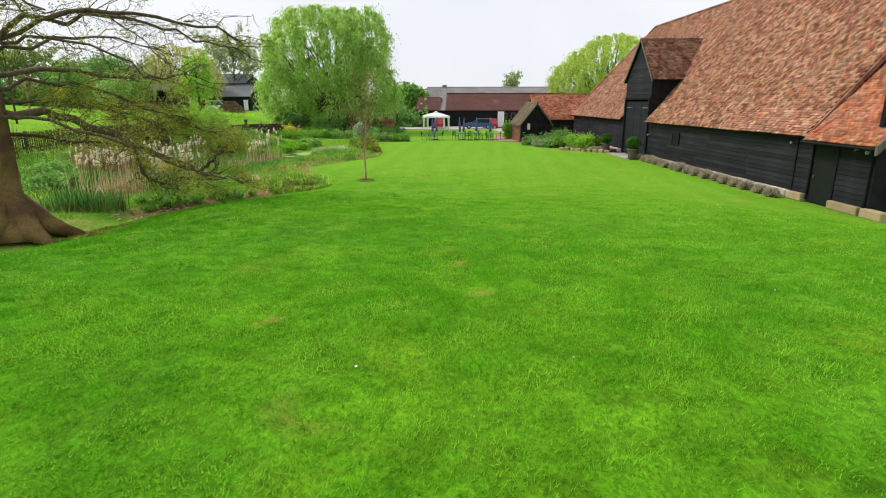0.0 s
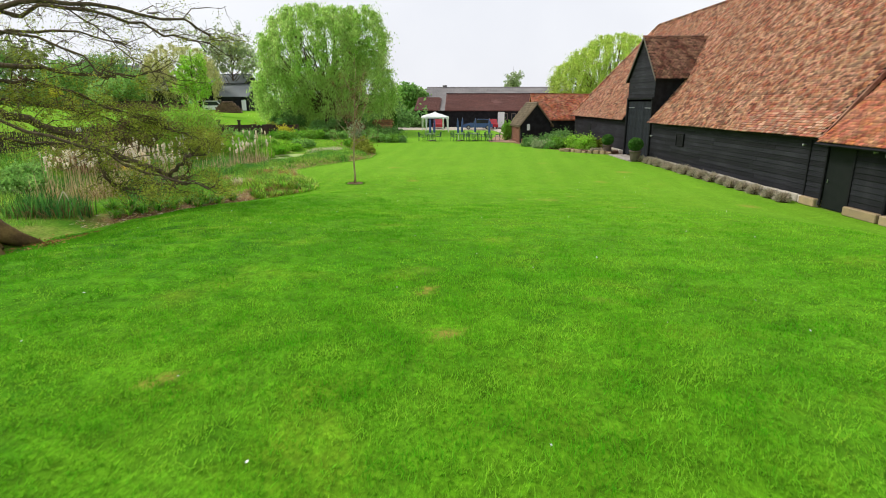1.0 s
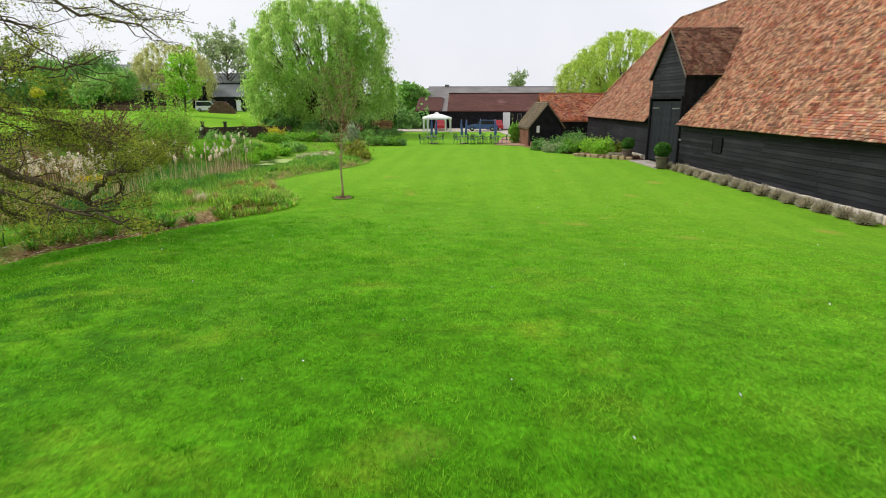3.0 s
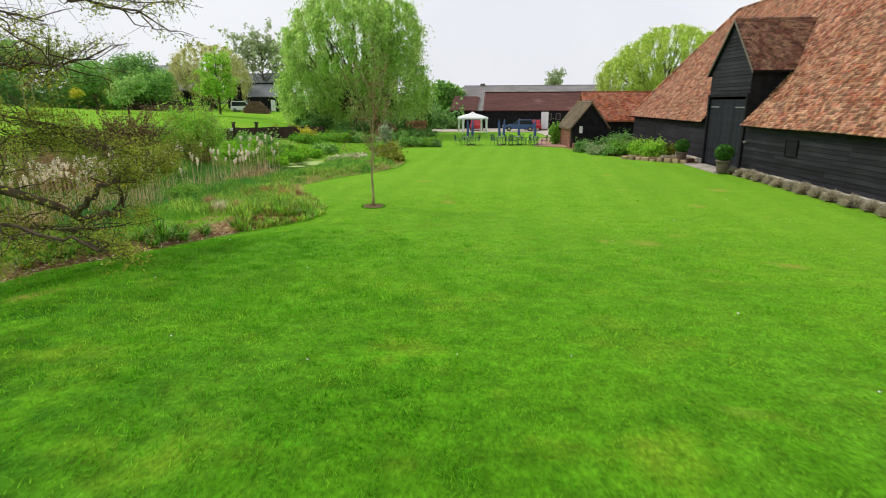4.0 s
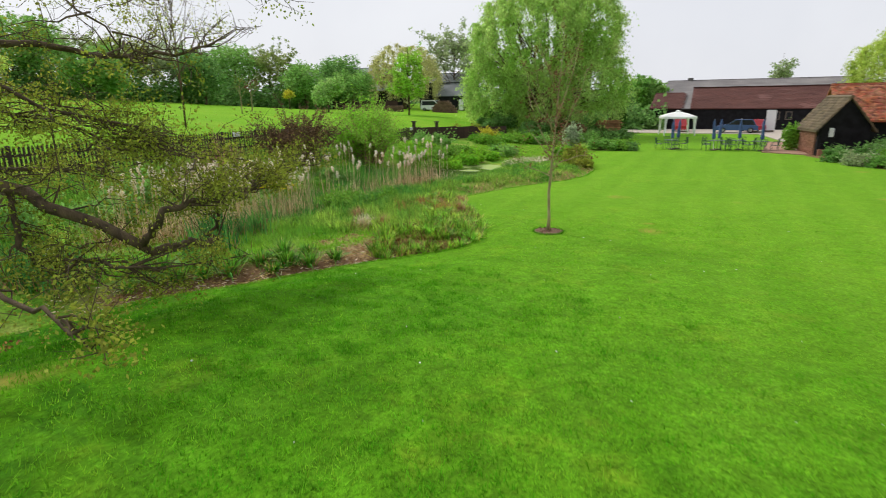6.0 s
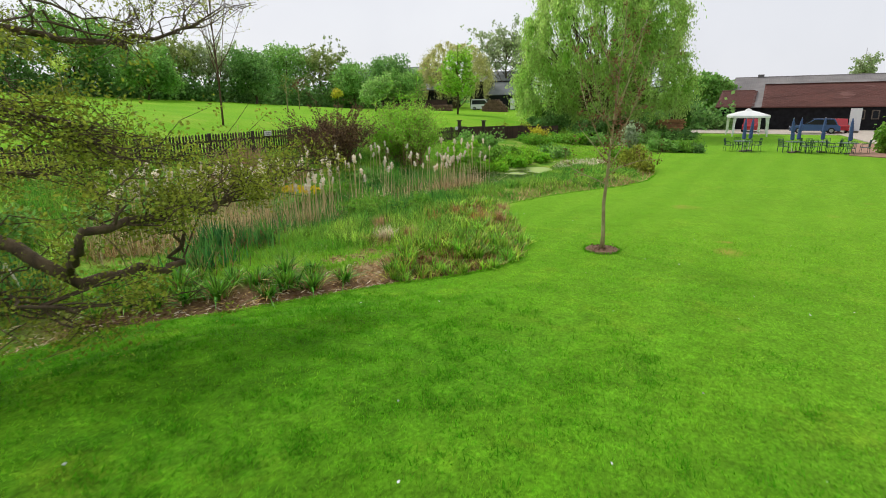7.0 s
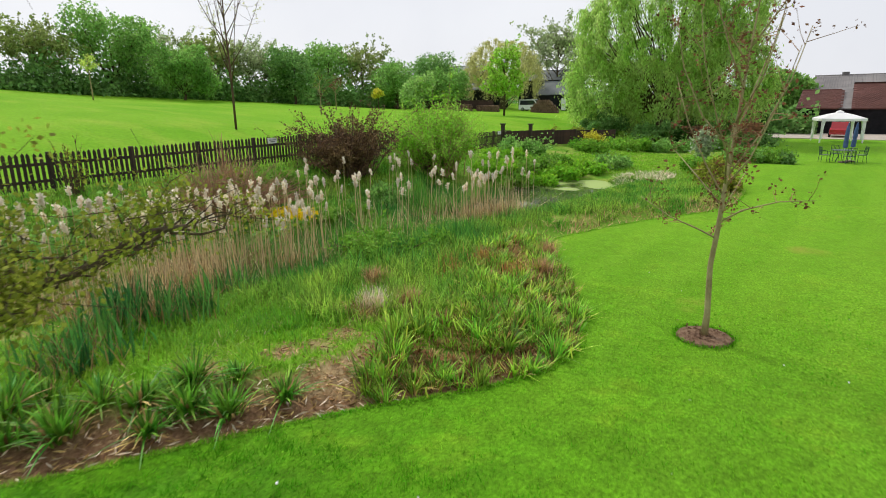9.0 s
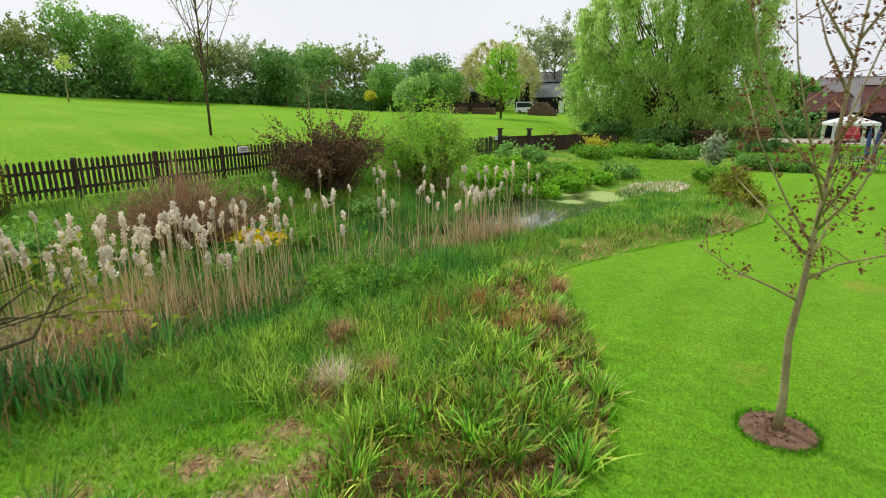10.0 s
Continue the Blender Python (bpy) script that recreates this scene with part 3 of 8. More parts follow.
    wild = mix(att("soil"), wild, soil)
    bare_col = ramp(noise_tex(9.0, 8.0, None, 0.7), (0.3, (0.26, 0.155, 0.075)), (0.55, (0.46, 0.34, 0.19)), (0.75, (0.60, 0.48, 0.30)))
    wild = mix(att("bare_earth"), wild, bare_col)
    # field
    field = ramp(noise_tex(0.12, 5.0), (0.3, (0.132, 0.335, 0.012)), (0.7, (0.19, 0.385, 0.022)))
    field = mix(ramp(noise_tex(0.5, 6.0, (0.35, 1.0, 1.0)), (0.5, 0.0), (0.75, 0.6)), field, (0.30, 0.40, 0.05))
    field = mix(1.0, field, ramp(noise_tex(7.0, 5.0), (0.25, 0.78), (0.75, 1.2)), "MULTIPLY")
    edge_noise = noise_tex(5.0, 3.0)
    in_lawn = threshold(plus(att("lawn"), edge_noise, 0.10), 0.03, 0.09)
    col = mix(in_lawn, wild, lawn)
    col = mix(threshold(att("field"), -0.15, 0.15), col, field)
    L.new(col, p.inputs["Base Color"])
    bump = N.new("ShaderNodeBump")
    bump.inputs["Strength"].default_value, bump.inputs["Distance"].default_value = 0.7, 0.04
    L.new(plus(noise_tex(24.0, 6.0, None, 0.7), noise_tex(2.2, 3.0), 2.2), bump.inputs["Height"])
    L.new(bump.outputs[0], p.inputs["Normal"])
    return m


gx, gy = stretched(-24.0, 16.0, 0.2, 2600), stretched(-4.0, 60.0, 0.2, 2600)
GX, GY = np.meshgrid(gx, gy)
LD = lawn_distance(GX, GY)
GZ = ground_z(GX, GY, LD)
nx, ny = len(gx), len(gy)
cell = (np.arange(ny - 1)[:, None] * nx + np.arange(nx - 1)[None, :]).ravel()
ground_me = np_mesh("ground", np.stack([GX, GY, GZ], -1).reshape(-1, 3), np.stack([cell, cell + 1, cell + nx + 1, cell + nx], 1), ground_material(), True)


def put_attribute(name, values):
    a = ground_me.attributes.new(name, "FLOAT", "POINT")
    a.data.foreach_set("value", values.astype(np.float32).ravel())


put_attribute("lawn", np.clip(LD, -3, 3))
# Rises away from the start, where grass seen at a grazing angle is painted paler
put_attribute("grazing_pale", smooth_step(7, 36, GY + 0.6 * GX + 2.5 * fbm(GX, GY, 0.2, 9.0)))
# Mask of the rough grass on the tree side and the shade painted with it
put_attribute("coarse_shade", smooth_step(12.0, 3.5, LD + np.interp(GY, (13, 18), (0, 5)) + 1.8 * fbm(GX, GY, 0.5, 6.0)) * smooth_step(-4, 2, GY) * smooth_step(24, 20.5, GY) * (GX < 0))
WORN = ((0.89, 6.36, 0.23), (0.6, 7.92, 0.2), (-1.38, 5.23, 0.12), (1.9, 4.2, 0.08), (-1.7, 30.6, 0.2))
put_attribute("worn", np.clip(sum(smooth_step(r, r * 0.2, np.hypot(GX - x, GY - y)) for x, y, r in WORN), 0, 1) * 0.95)
put_attribute("field", np.clip(np.maximum(-22.3 - GX, np.minimum(GY - 78, 3) - 20 * (GX > -14)), -3, 3))
bed_edge = smooth_step(0.02, 0.15, -LD) * smooth_step(1.3, 0.35, -LD + 0.35 * fbm(GX, GY, 1.1, 5.0)) * smooth_step(18.0, 19.4, GY) * smooth_step(33.5, 31.0, GY) * (GX < 0)
EARTH = ((-8.13, 24.6, 0.5, 0.85), (-8.3, 23.9, 0.6, 0.6), (-9.02, 24.95, 0.4, 0.35), (-9.3, 23.95, 0.35, 0.35), (-9.0, 24.4, 0.35, 0.26), (-9.2, 25.6, 0.4, 0.35), (-8.93, 26.35, 0.35, 0.3), (-9.8, 22.9, 0.6, 0.4), (-10.2, 26.9, 0.35, 0.35))
bare_patch = np.clip(sum(smooth_step(1.0, 0.4, np.hypot((GX - a) / rx, (GY - b) / ry)) for a, b, rx, ry in EARTH), 0, 1)
right_beds = smooth_step(0.05, 0.2, -LD) * smooth_step(40, 43, GY) * smooth_step(64, 60, GY) * (GX > 3)
put_attribute("bank_path", smooth_step(0.8, 1.2, -LD) * smooth_step(3.6, 2.4, -LD + 0.6 * fbm(GX, GY, 0.8, 2.0)) * smooth_step(19.0, 21.0, GY) * smooth_step(27.0, 25.0, GY) * (GX < 0))
put_attribute("soil", np.clip(bed_edge + right_beds, 0, 1))
put_attribute("bare_earth", np.clip(bare_patch * (0.75 + 0.6 * fbm(GX, GY, 1.8, 4.0)), 0, 1))
ground = tagged(part("ground", ground_me), "bright green mown lawn with planted bank and rising grass field", "ground", kind="structure")

# pond water
water_m = bpy.data.materials.new("pond_water")
water_m.use_nodes = True
wn = water_m.node_tree
wp = wn.nodes["Principled BSDF"]
wp.inputs["Roughness"].default_value = 0.06
wc = wn.nodes.new("ShaderNodeTexCoord")
w1 = wn.nodes.new("ShaderNodeTexNoise")
w1.inputs["Scale"].default_value, w1.inputs["Detail"].default_value = 0.55, 7.0
wn.links.new(wc.outputs["Object"], w1.inputs["Vector"])
wr = wn.nodes.new("ShaderNodeValToRGB")
wr.color_ramp.elements[0].position, wr.color_ramp.elements[0].color = 0.42, (0.05, 0.06, 0.035, 1)
wr.color_ramp.elements[1].position, wr.color_ramp.elements[1].color = 0.60, (0.31, 0.42, 0.11, 1)
wx = wn.nodes.new("ShaderNodeSeparateXYZ")
wn.links.new(wc.outputs["Object"], wx.inputs[0])
wy = wn.nodes.new("ShaderNodeMapRange")
wy.inputs["From Min"].default_value, wy.inputs["From Max"].default_value = 42.6, 44.6
wy.inputs["To Min"].default_value, wy.inputs["To Max"].default_value = -0.12, 0.14
wn.links.new(wx.outputs["Y"], wy.inputs["Value"])
wa = wn.nodes.new("ShaderNodeMath")
wn.links.new(w1.outputs[0], wa.inputs[0])
wn.links.new(wy.outputs[0], wa.inputs[1])
wn.links.new(wa.outputs[0], wr.inputs[0])
wn.links.new(wr.outputs[0], wp.inputs["Base Color"])
wg = wn.nodes.new("ShaderNodeMapRange")
wg.inputs["From Min"].default_value, wg.inputs["From Max"].default_value = 0.48, 0.60
wg.inputs["To Min"].default_value, wg.inputs["To Max"].default_value = 0.05, 0.65
wn.links.new(wa.outputs[0], wg.inputs["Value"])
wn.links.new(wg.outputs[0], wp.inputs["Roughness"])
pond_ys = np.linspace(21.5, 48.0, 60)
pond_v, pond_f = [], []
for yy in pond_ys:
    cx, ww = np.interp(yy, POND_Y, POND_X), np.interp(yy, POND_Y, POND_W) + 1.7
    pond_v += [(cx - ww, yy, WATER_Z), (cx + ww, yy, WATER_Z)]
for i in range(len(pond_ys) - 1):
    pond_f.append((2 * i, 2 * i + 1, 2 * i + 3, 2 * i + 2))
tagged(part("water", np_mesh("water", pond_v, pond_f, water_m)), "still pond water with pale green duckweed film", "pond", kind="structure")

# gravel yard behind the lawn, brick path and paving at the barn door
def sheet(name, poly, z, material, label, category):
    g = Geo()
    g.slab([(x, y, z - 0.06) for x, y in poly], (0, 0, 0.06))
    return tagged(part(name, g, material), label, category, kind="structure")


sheet("gravel_yard", [(-14, 84.5), (-4, 83.4), (5.2, 83.3), (6.6, 68), (16, 66), (30, 94), (-16, 94)], 0.05, GRAVEL, "pale gravel yard in front of the low barns", "gravel yard")
sheet("brick_path", [(3.6, 58.9), (6.3, 57.4), (6.8, 70.5), (5.0, 70.5)], 0.06, PATH_BRICK, "pinkish worn brick path beside the hut", "path")


# ---- roof tiles ----
def tile_rows(origin, along, up, normal, width, length, inside, w, e, rng, lift=0.035, jitter=0.012):
    """Overlapping tiles over a sloping rectangle; inside(u, r) picks those that exist. Returns vertices and faces."""
    o, a, b, n = (np.array(q, dtype=float) for q in (origin, along, up, normal))
    uu, rr = np.meshgrid(np.arange(0, width, w), np.arange(0, length, e))
    uu = uu + (np.arange(rr.shape[0]) % 2)[:, None] * w * 0.5
    uu, rr = uu.ravel(), rr.ravel()
    keep = inside(uu + w / 2, rr + e / 2)
    uu, rr = uu[keep], rr[keep]
    k = len(uu)
    h = lift + rng.uniform(-jitter, jitter, k)
    sk = rng.normal(0, 0.012, k)
    sag = 0.05 * fbm(uu, rr, 0.45, 2.0)
    g = w * 0.04

    def pt(du, dr, dh):
        return o + (uu + du)[:, None] * a + (rr + dr)[:, None] * b + (dh + sag)[:, None] * n

    low = np.zeros(k)
    vs = [pt(g, sk, h), pt(w - g, -sk, h), pt(w - g, e * 1.15 + low, low + 0.012), pt(g, e * 1.15 + low, low + 0.012),
          pt(g, sk, low - 0.01), pt(w - g, -sk, low - 0.01)]
    v = np.stack(vs, 1).reshape(-1, 3)
    i = np.arange(k)[:, None] * 6
    f = np.concatenate([i + np.array([[0, 1, 2, 3]]), i + np.array([[4, 5, 1, 0]])])
    return v, f


# ---- great barn; its own axes: x along the wall away from the camera, y out of the wall ----
RNG = np.random.default_rng(5)
barn = thing("barn", 14.8, 22.0, 0, "long black weatherboarded barn with steep old clay-tiled roof", "barn", 93.15)
SL = math.atan(1.217)
CO, SI = math.cos(SL), math.sin(SL)
EY, EZ, RUN = 0.40, 2.62, 10.8


def on_roof(x, r, h=0.0):
    return (x, EY - r * CO + h * SI, EZ + r * SI + h * CO)


core = Geo()
for x0, x1, z0, z1 in ((-2.4, -0.78, 0.3, 2.5), (-0.78, 0.58, 2.36, 2.6), (0.58, 18.05, 0.3, 2.85), (22.95, 38.9, 0.3, 2.85)):
    core.box((x0 + x1) / 2, -0.12, (z0 + z1) / 2, x1 - x0, 0.2, z1 - z0)
core.box(-2.5, -6.4, 2.6, 0.2, 12.8, 5.2)
core.box(38.85, -6.4, 1.4, 0.2, 12.8, 2.8)
core.box(18.2, -12.8, 1.4, 41.5, 0.2, 2.8)
part("wall", core, TARRED_PLAIN, barn)
roof_core = Geo()
roof_core.slab([on_roof(x, r, -0.12) for x, r in ((0.7, 0), (17.8, 0), (17.8, 3.8), (20.5, 7.1), (23.2, 3.8), (23.2, 0), (39.3, 0), (35, RUN), (0.7, RUN))], (0, 0.06 * SI, 0.06 * CO))
ridge_y, ridge_z = EY - RUN * CO, EZ + RUN * SI
back_y = 2 * ridge_y - EY
roof_core.slab([(0.7, back_y, EZ - 0.1), (0.7, ridge_y, ridge_z - 0.1), (35, ridge_y, ridge_z - 0.1), (39.3, back_y, EZ - 0.1)], (0, 0, 0.08))
roof_core.slab([(39.3, EY, EZ - 0.1), (39.3, back_y, EZ - 0.1), (35, ridge_y, ridge_z - 0.1)], (0, 0, 0.08))
roof_core.slab([(0.72, EY, EZ - 0.05), (0.72, ridge_y, ridge_z - 0.12), (0.72, back_y, EZ - 0.05)], (0.1, 0, 0))
roof = part("roof", roof_core, TARRED_PLAIN, barn)


def main_inside(u, r):
    x = u + 0.7
    hip = x < 39.3 - 4.3 * r / RUN
    notch = (np.abs(x - 20.5) < np.where(r < 3.8, 2.65, 2.65 * (7.0 - r) / 3.2))
    return hip & ~notch & ~((u < 6.0) & (r < 1.25))


v, f = tile_rows(on_roof(0.7, 0), (1, 0, 0), (0, -CO, SI), (0, SI, CO), 38.7, RUN - 0.05, main_inside, 0.2, 0.125, RNG)
tagged(part("roof_tiles", np_mesh("roof_tiles", v, f, TILE), None, roof), "mottled red and buff clay tiles", kind="stuff")
hs = math.atan2(ridge_z - EZ, 4.3)
hip_w = EY - back_y
v, f = tile_rows((39.3, EY, EZ), (0, -1, 0), (-math.cos(hs), 0, math.sin(hs)), (math.sin(hs), 0, math.cos(hs)), hip_w, 9.4,
                 lambda u, r: np.abs(u - hip_w / 2) < hip_w / 2 * (1 - r / 9.4), 0.27, 0.2, RNG)
tagged(part("hip_tiles", np_mesh("hip_tiles", v, f, TILE), None, roof), kind="stuff")
ridge = Geo()
for i in range(76):
    x0 = 0.7 + i * 0.45
    ridge.tube([(x0, ridge_y, ridge_z + 0.0), (x0 + 0.44, ridge_y, ridge_z + 0.015)], [0.13, 0.12], 8)
part("ridge_tiles", ridge, TILE_DARK, roof)
hipline = Geo()
for i in range(26):
    t0, t1 = i / 26, (i + 0.97) / 26
    p0, p1 = Vector((39.3, EY, EZ)), Vector((35, ridge_y, ridge_z))
    hipline.tube([p0.lerp(p1, t0) + Vector((0, 0, 0.04)), p0.lerp(p1, t1) + Vector((0, 0, 0.04))], [0.14, 0.12], 6)
part("hip_ridge_tiles", hipline, TILE, roof)

# lower bay at the near end
SB = math.atan(1.05)
CB, SBs = math.cos(SB), math.sin(SB)
bay = Geo()
bay.slab([(-3.2, 0.5, 2.36), (0.75, 0.5, 2.36), (0.75, 0.5 - 7 , 2.36 + 7 * 1.05), (-3.2, 0.5 - 7, 2.36 + 7 * 1.05)], (0, 0.04, 0.05))
bay.slab([(-3.2, -13.5, 2.36), (0.75, -13.5, 2.36), (0.75, -6.5, 2.36 + 7 * 1.05), (-3.2, -6.5, 2.36 + 7 * 1.05)], (0, -0.04, 0.05))
bay_roof = part("bay_roof", bay, TARRED_PLAIN, barn)
v, f = tile_rows((-3.2, 0.5, 2.49), (1, 0, 0), (0, -CB, SBs), (0, SBs, CB), 3.85, 9.9, lambda u, r: u < 3.9, 0.2, 0.125, RNG)
tagged(part("bay_tiles", np_mesh("bay_tiles", v, f, TILE_RED), None, bay_roof), "brighter red clay tiles", kind="stuff")
verge = Geo()
verge.slab([(-3.3, 0.62, 2.22), (-3.3, -6.5, 9.6), (-3.3, -6.5, 9.95), (-3.3, 0.62, 2.55)], (0.12, 0, 0))
part("bargeboard", verge, OAK, bay_roof, "weathered grey bargeboard")
verge2 = Geo()
verge2.slab([on_roof(0.62, 0, -0.08), on_roof(0.62, RUN, -0.3), on_roof(0.62, RUN, 0.02), on_roof(0.62, 0, 0.02)], (0.1, 0, 0))
part("verge_board", verge2, TILE_DARK, roof)
gable_end = Geo()
gable_end.slab([(-2.42, -0.02, 2.4), (-2.42, -6.5, 9.3), (-2.42, -12.8, 2.4)], (0.12, 0, 0))
part("gable_wall", gable_end, TARRED_PLAIN, barn)

# weatherboards
board_me = Geo().box(0.5, 0, 0, 1.0, 0.03, 0.215, b=0.006).mesh("weatherboard", TARRED)
rb = random.Random(3)


def boards(x0, x1, z0, z1, y=0.02, parent=barn, step=0.2, cut=None):
    rows = int((z1 - z0) / step)
    for i in range(rows):
        z = z0 + (i + 0.5) * step
        a, b = (x0, x1) if cut is None else cut(z, x0, x1)
        x = a
        while x < b - 0.05:
            ln = min(rb.uniform(3.2, 5.4), b - x)
            if b - x - ln < 0.6:
                ln = b - x
            part("weatherboard", board_me, None, parent, at=pose(x, y + rb.uniform(-0.004, 0.006), z, 7 + rb.uniform(-1.5, 1.5), 0, 0) @ Matrix.Diagonal((ln - 0.006, 1, 1, 1)))
            x += ln


boards(-2.4, -0.84, 0.34, 2.5)
boards(0.64, 18.0, 0.34, 2.74)
boards(23.05, 38.9, 0.34, 2.74)
for x in (-0.81, 0.61, -2.44, 1.6):
    part("wall_post", Geo().box(x, 0.045, 1.3, 0.09, 0.07, 2.4, b=0.01), TARRED_PLAIN, barn)
plank_door = part("door", Geo().box(-0.1, -0.02, 1.18, 1.34, 0.05, 2.3, b=0.01), DOOR_DARK, barn, "plain dark plank door")
part("door_handle", Geo().box(0.38, 0.03, 1.05, 0.03, 0.05, 0.14, b=0.008), STEEL, plank_door)
part("side_doorway", Geo().box(33.3, 0.03, 1.1, 1.1, 0.06, 2.0, b=0.01), DOOR_DARK, barn)
hatch = part("hatch", Geo().box(13.3, 0.045, 1.75, 0.95, 0.06, 0.75, b=0.01), TARRED_PLAIN, barn)
for dx, dz, sx, sz in ((0, 0.36, 1.0, 0.05), (0, -0.36, 1.0, 0.05), (0.48, 0, 0.05, 0.7), (-0.48, 0, 0.05, 0.7)):
    part("hatch_frame", Geo().box(13.3 + dx, 0.085, 1.75 + dz, sx, 0.05, sz, b=0.008), TARRED_PLAIN, hatch)
# stone plinth
stone_mes = [Geo().box(0, 0, 0, ln, 0.24, 0.32, b=0.035).mesh("plinth_stone", FLINT) for ln in (0.35, 0.5, 0.62)]
x = 0.7
while x < 38.6:
    k = rb.randrange(3)
    ln = (0.35, 0.5, 0.62)[k]
    if not 17.75 < x + ln / 2 < 23.05:
        part("plinth_stone", stone_mes[k], None, barn, at=pose(x + ln / 2, 0.0 + rb.uniform(-0.02, 0.03), 0.15 + rb.uniform(-0.02, 0.02), 0, rb.uniform(-2, 2), rb.uniform(-2, 2)))
    x += ln + 0.01
for x, ln in ((1.15, 0.9), (-1.6, 1.55), (-3.0, 1.0)):
    part("sill_stone", Geo().box(x, 0.05, 0.16, ln, 0.34, 0.32, b=0.03), SANDSTONE, barn, "yellowish squared stone block")

# porch with tall double doors
PX0, PX1, PXM = 18.0, 23.0, 20.5
porch = part("porch", Geo().box(PXM, -0.1, 4.9, 4.6, 0.1, 1.2), TARRED_PLAIN, barn)
for x in (PX0, PX1):
    cheek = Geo().slab([(x - 0.05, 0.05, 0.1), (x - 0.05, 0.05, 5.6), (x - 0.05, -2.3, 5.6), (x - 0.05, -2.3, 4.5), (x - 0.05, -0.4, 2.2), (x - 0.05, -0.4, 0.1)], (0.1, 0, 0))
    part("cheek_wall", cheek, TARRED_PLAIN, porch)
gable = Geo().slab([(PX0, 0.0, 4.2), (PX1, 0.0, 4.2), (PX1, 0.0, 5.6), (PXM, 0.0, 8.2), (PX0, 0.0, 5.6)], (0, -0.1, 0))
part("gable", gable, TARRED_PLAIN, porch)
boards(PX0, PX1, 4.3, 8.1, 0.04, porch, 0.2, lambda z, a, b: (a, b) if z < 5.6 else (PXM - (8.2 - z) * 0.95, PXM + (8.2 - z) * 0.95))
part("beam", Geo().box(PXM, 0.10, 4.2, 5.1, 0.16, 0.16, b=0.02), TARRED_PLAIN, porch)
for x in (PX0 + 0.07, PX1 - 0.07):
    part("porch_post", Geo().box(x, 0.05, 2.1, 0.2, 0.2, 4.2, b=0.015), TARRED_PLAIN, porch)
vb = Geo().box(0, 0, 2.0, 0.215, 0.04, 3.85, b=0.008).mesh("door_board", PORCH_DOOR)
for s in (0, 1):
    leaf = part("barn_door", Geo().box(PXM + (-1.14 if s == 0 else 1.14), -0.03, 2.05, 2.24, 0.05, 3.9), DOOR_DARK, porch, "tall blue-black boarded door leaf")
    for i in range(10):
        part("door_board", vb, None, leaf, at=pose(PXM + (-2.16 if s == 0 else 0.12) + 0.113 + i * 0.226 - (0.0 if s == 0 else 0.1), 0.02 + rb.uniform(-0.004, 0.004), 0.05))
    for z in (3.55, 1.0):
        part("strap_hinge", Geo().box(PXM + (-1.6 if s == 0 else 1.6), 0.055, z, 1.1, 0.02, 0.07, b=0.006), STEEL if z > 3 else TARRED_PLAIN, leaf)
pr = math.atan2(8.3 - 5.45, 2.8)
CP, SP = math.cos(pr), math.sin(pr)
prun = math.hypot(8.3 - 5.45, 2.8)
proof = Geo()
for sg in (-1, 1):
    e0 = (PXM + sg * 2.8, 0.2, 5.45)
    proof.slab([e0, (PXM, 0.2, 8.3), (PXM, -4.4, 8.3), (PXM + sg * 2.8, -2.0, 5.45)], (0, 0, -0.09))
porch_roof = part("porch_roof", proof, TARRED_PLAIN, porch)
for sg in (-1, 1):
    v, f = tile_rows((PXM + sg * 2.83, 0.22, 5.46), (0, -1, 0), (-sg * CP, 0, SP), (sg * SP, 0, CP), 4.9, prun,
                     lambda u, r: u < 2.25 + 2.4 * r / prun, 0.2, 0.15, RNG, 0.03)
    tagged(part("porch_tiles", np_mesh("porch_tiles", v, f, TILE_DARK), None, porch_roof), "darker brown clay tiles", kind="stuff")
pridge = Geo()
for i in range(11):
    pridge.tube([(PXM, 0.22 - i * 0.42, 8.33), (PXM, 0.22 - i * 0.42 - 0.41, 8.345)], [0.11, 0.10], 8)
part("porch_ridge_tiles", pridge, TILE_DARK, porch_roof)
for sg in (-1, 1):
    bb = Geo().slab([(PXM + sg * 2.86, 0.23, 5.3), (PXM, 0.23, 8.2), (PXM, 0.23, 8.36), (PXM + sg * 2.86, 0.23, 5.48)], (0, -0.05, 0))
    part("porch_bargeboard", bb, OAK, porch_roof)
# lamps on the wall
for x, z, s in ((-2.3, 2.25, 0.13), (-1.75, 2.3, 0.07), (17.65, 1.75, 0.12), (1.9, 2.3, 0.1)):
    lamp = part("wall_lamp", Geo().box(x, 0.08, z, s * 0.5, 0.08, s * 0.6, b=0.01), STEEL, barn)
    part("lamp_glass", Geo().lathe([(0.02, -s * 0.55), (s * 0.38, -s * 0.45), (s * 0.45, 0), (s * 0.38, s * 0.35), (0.02, s * 0.45)], 10, (x, 0.17, z)), LAMP_GLASS, lamp, smooth=True)
# paving in front of the porch
slab_me = Geo().box(0, 0, 0, 0.86, 0.6, 0.07, b=0.012).mesh("paving_slab", PAVING)
paving = tagged(part("paving", Geo().box(0, 0, -0.05, 5.0, 1.3, 0.06), PAVING), "worn grey paving slabs before the barn doors", "paving", kind="structure")
paving.matrix_basis = barn.matrix_basis @ pose(PXM - 0.2, 0.75, 0.03)
for i in range(5):
    for j in range(2):
        part("paving_slab", slab_me, None, paving, at=pose(-1.9 + i * 0.9 + (0.2 if j else 0), -0.32 + j * 0.63, rb.uniform(-0.005, 0.01), 0, 0, rb.uniform(-1, 1)))


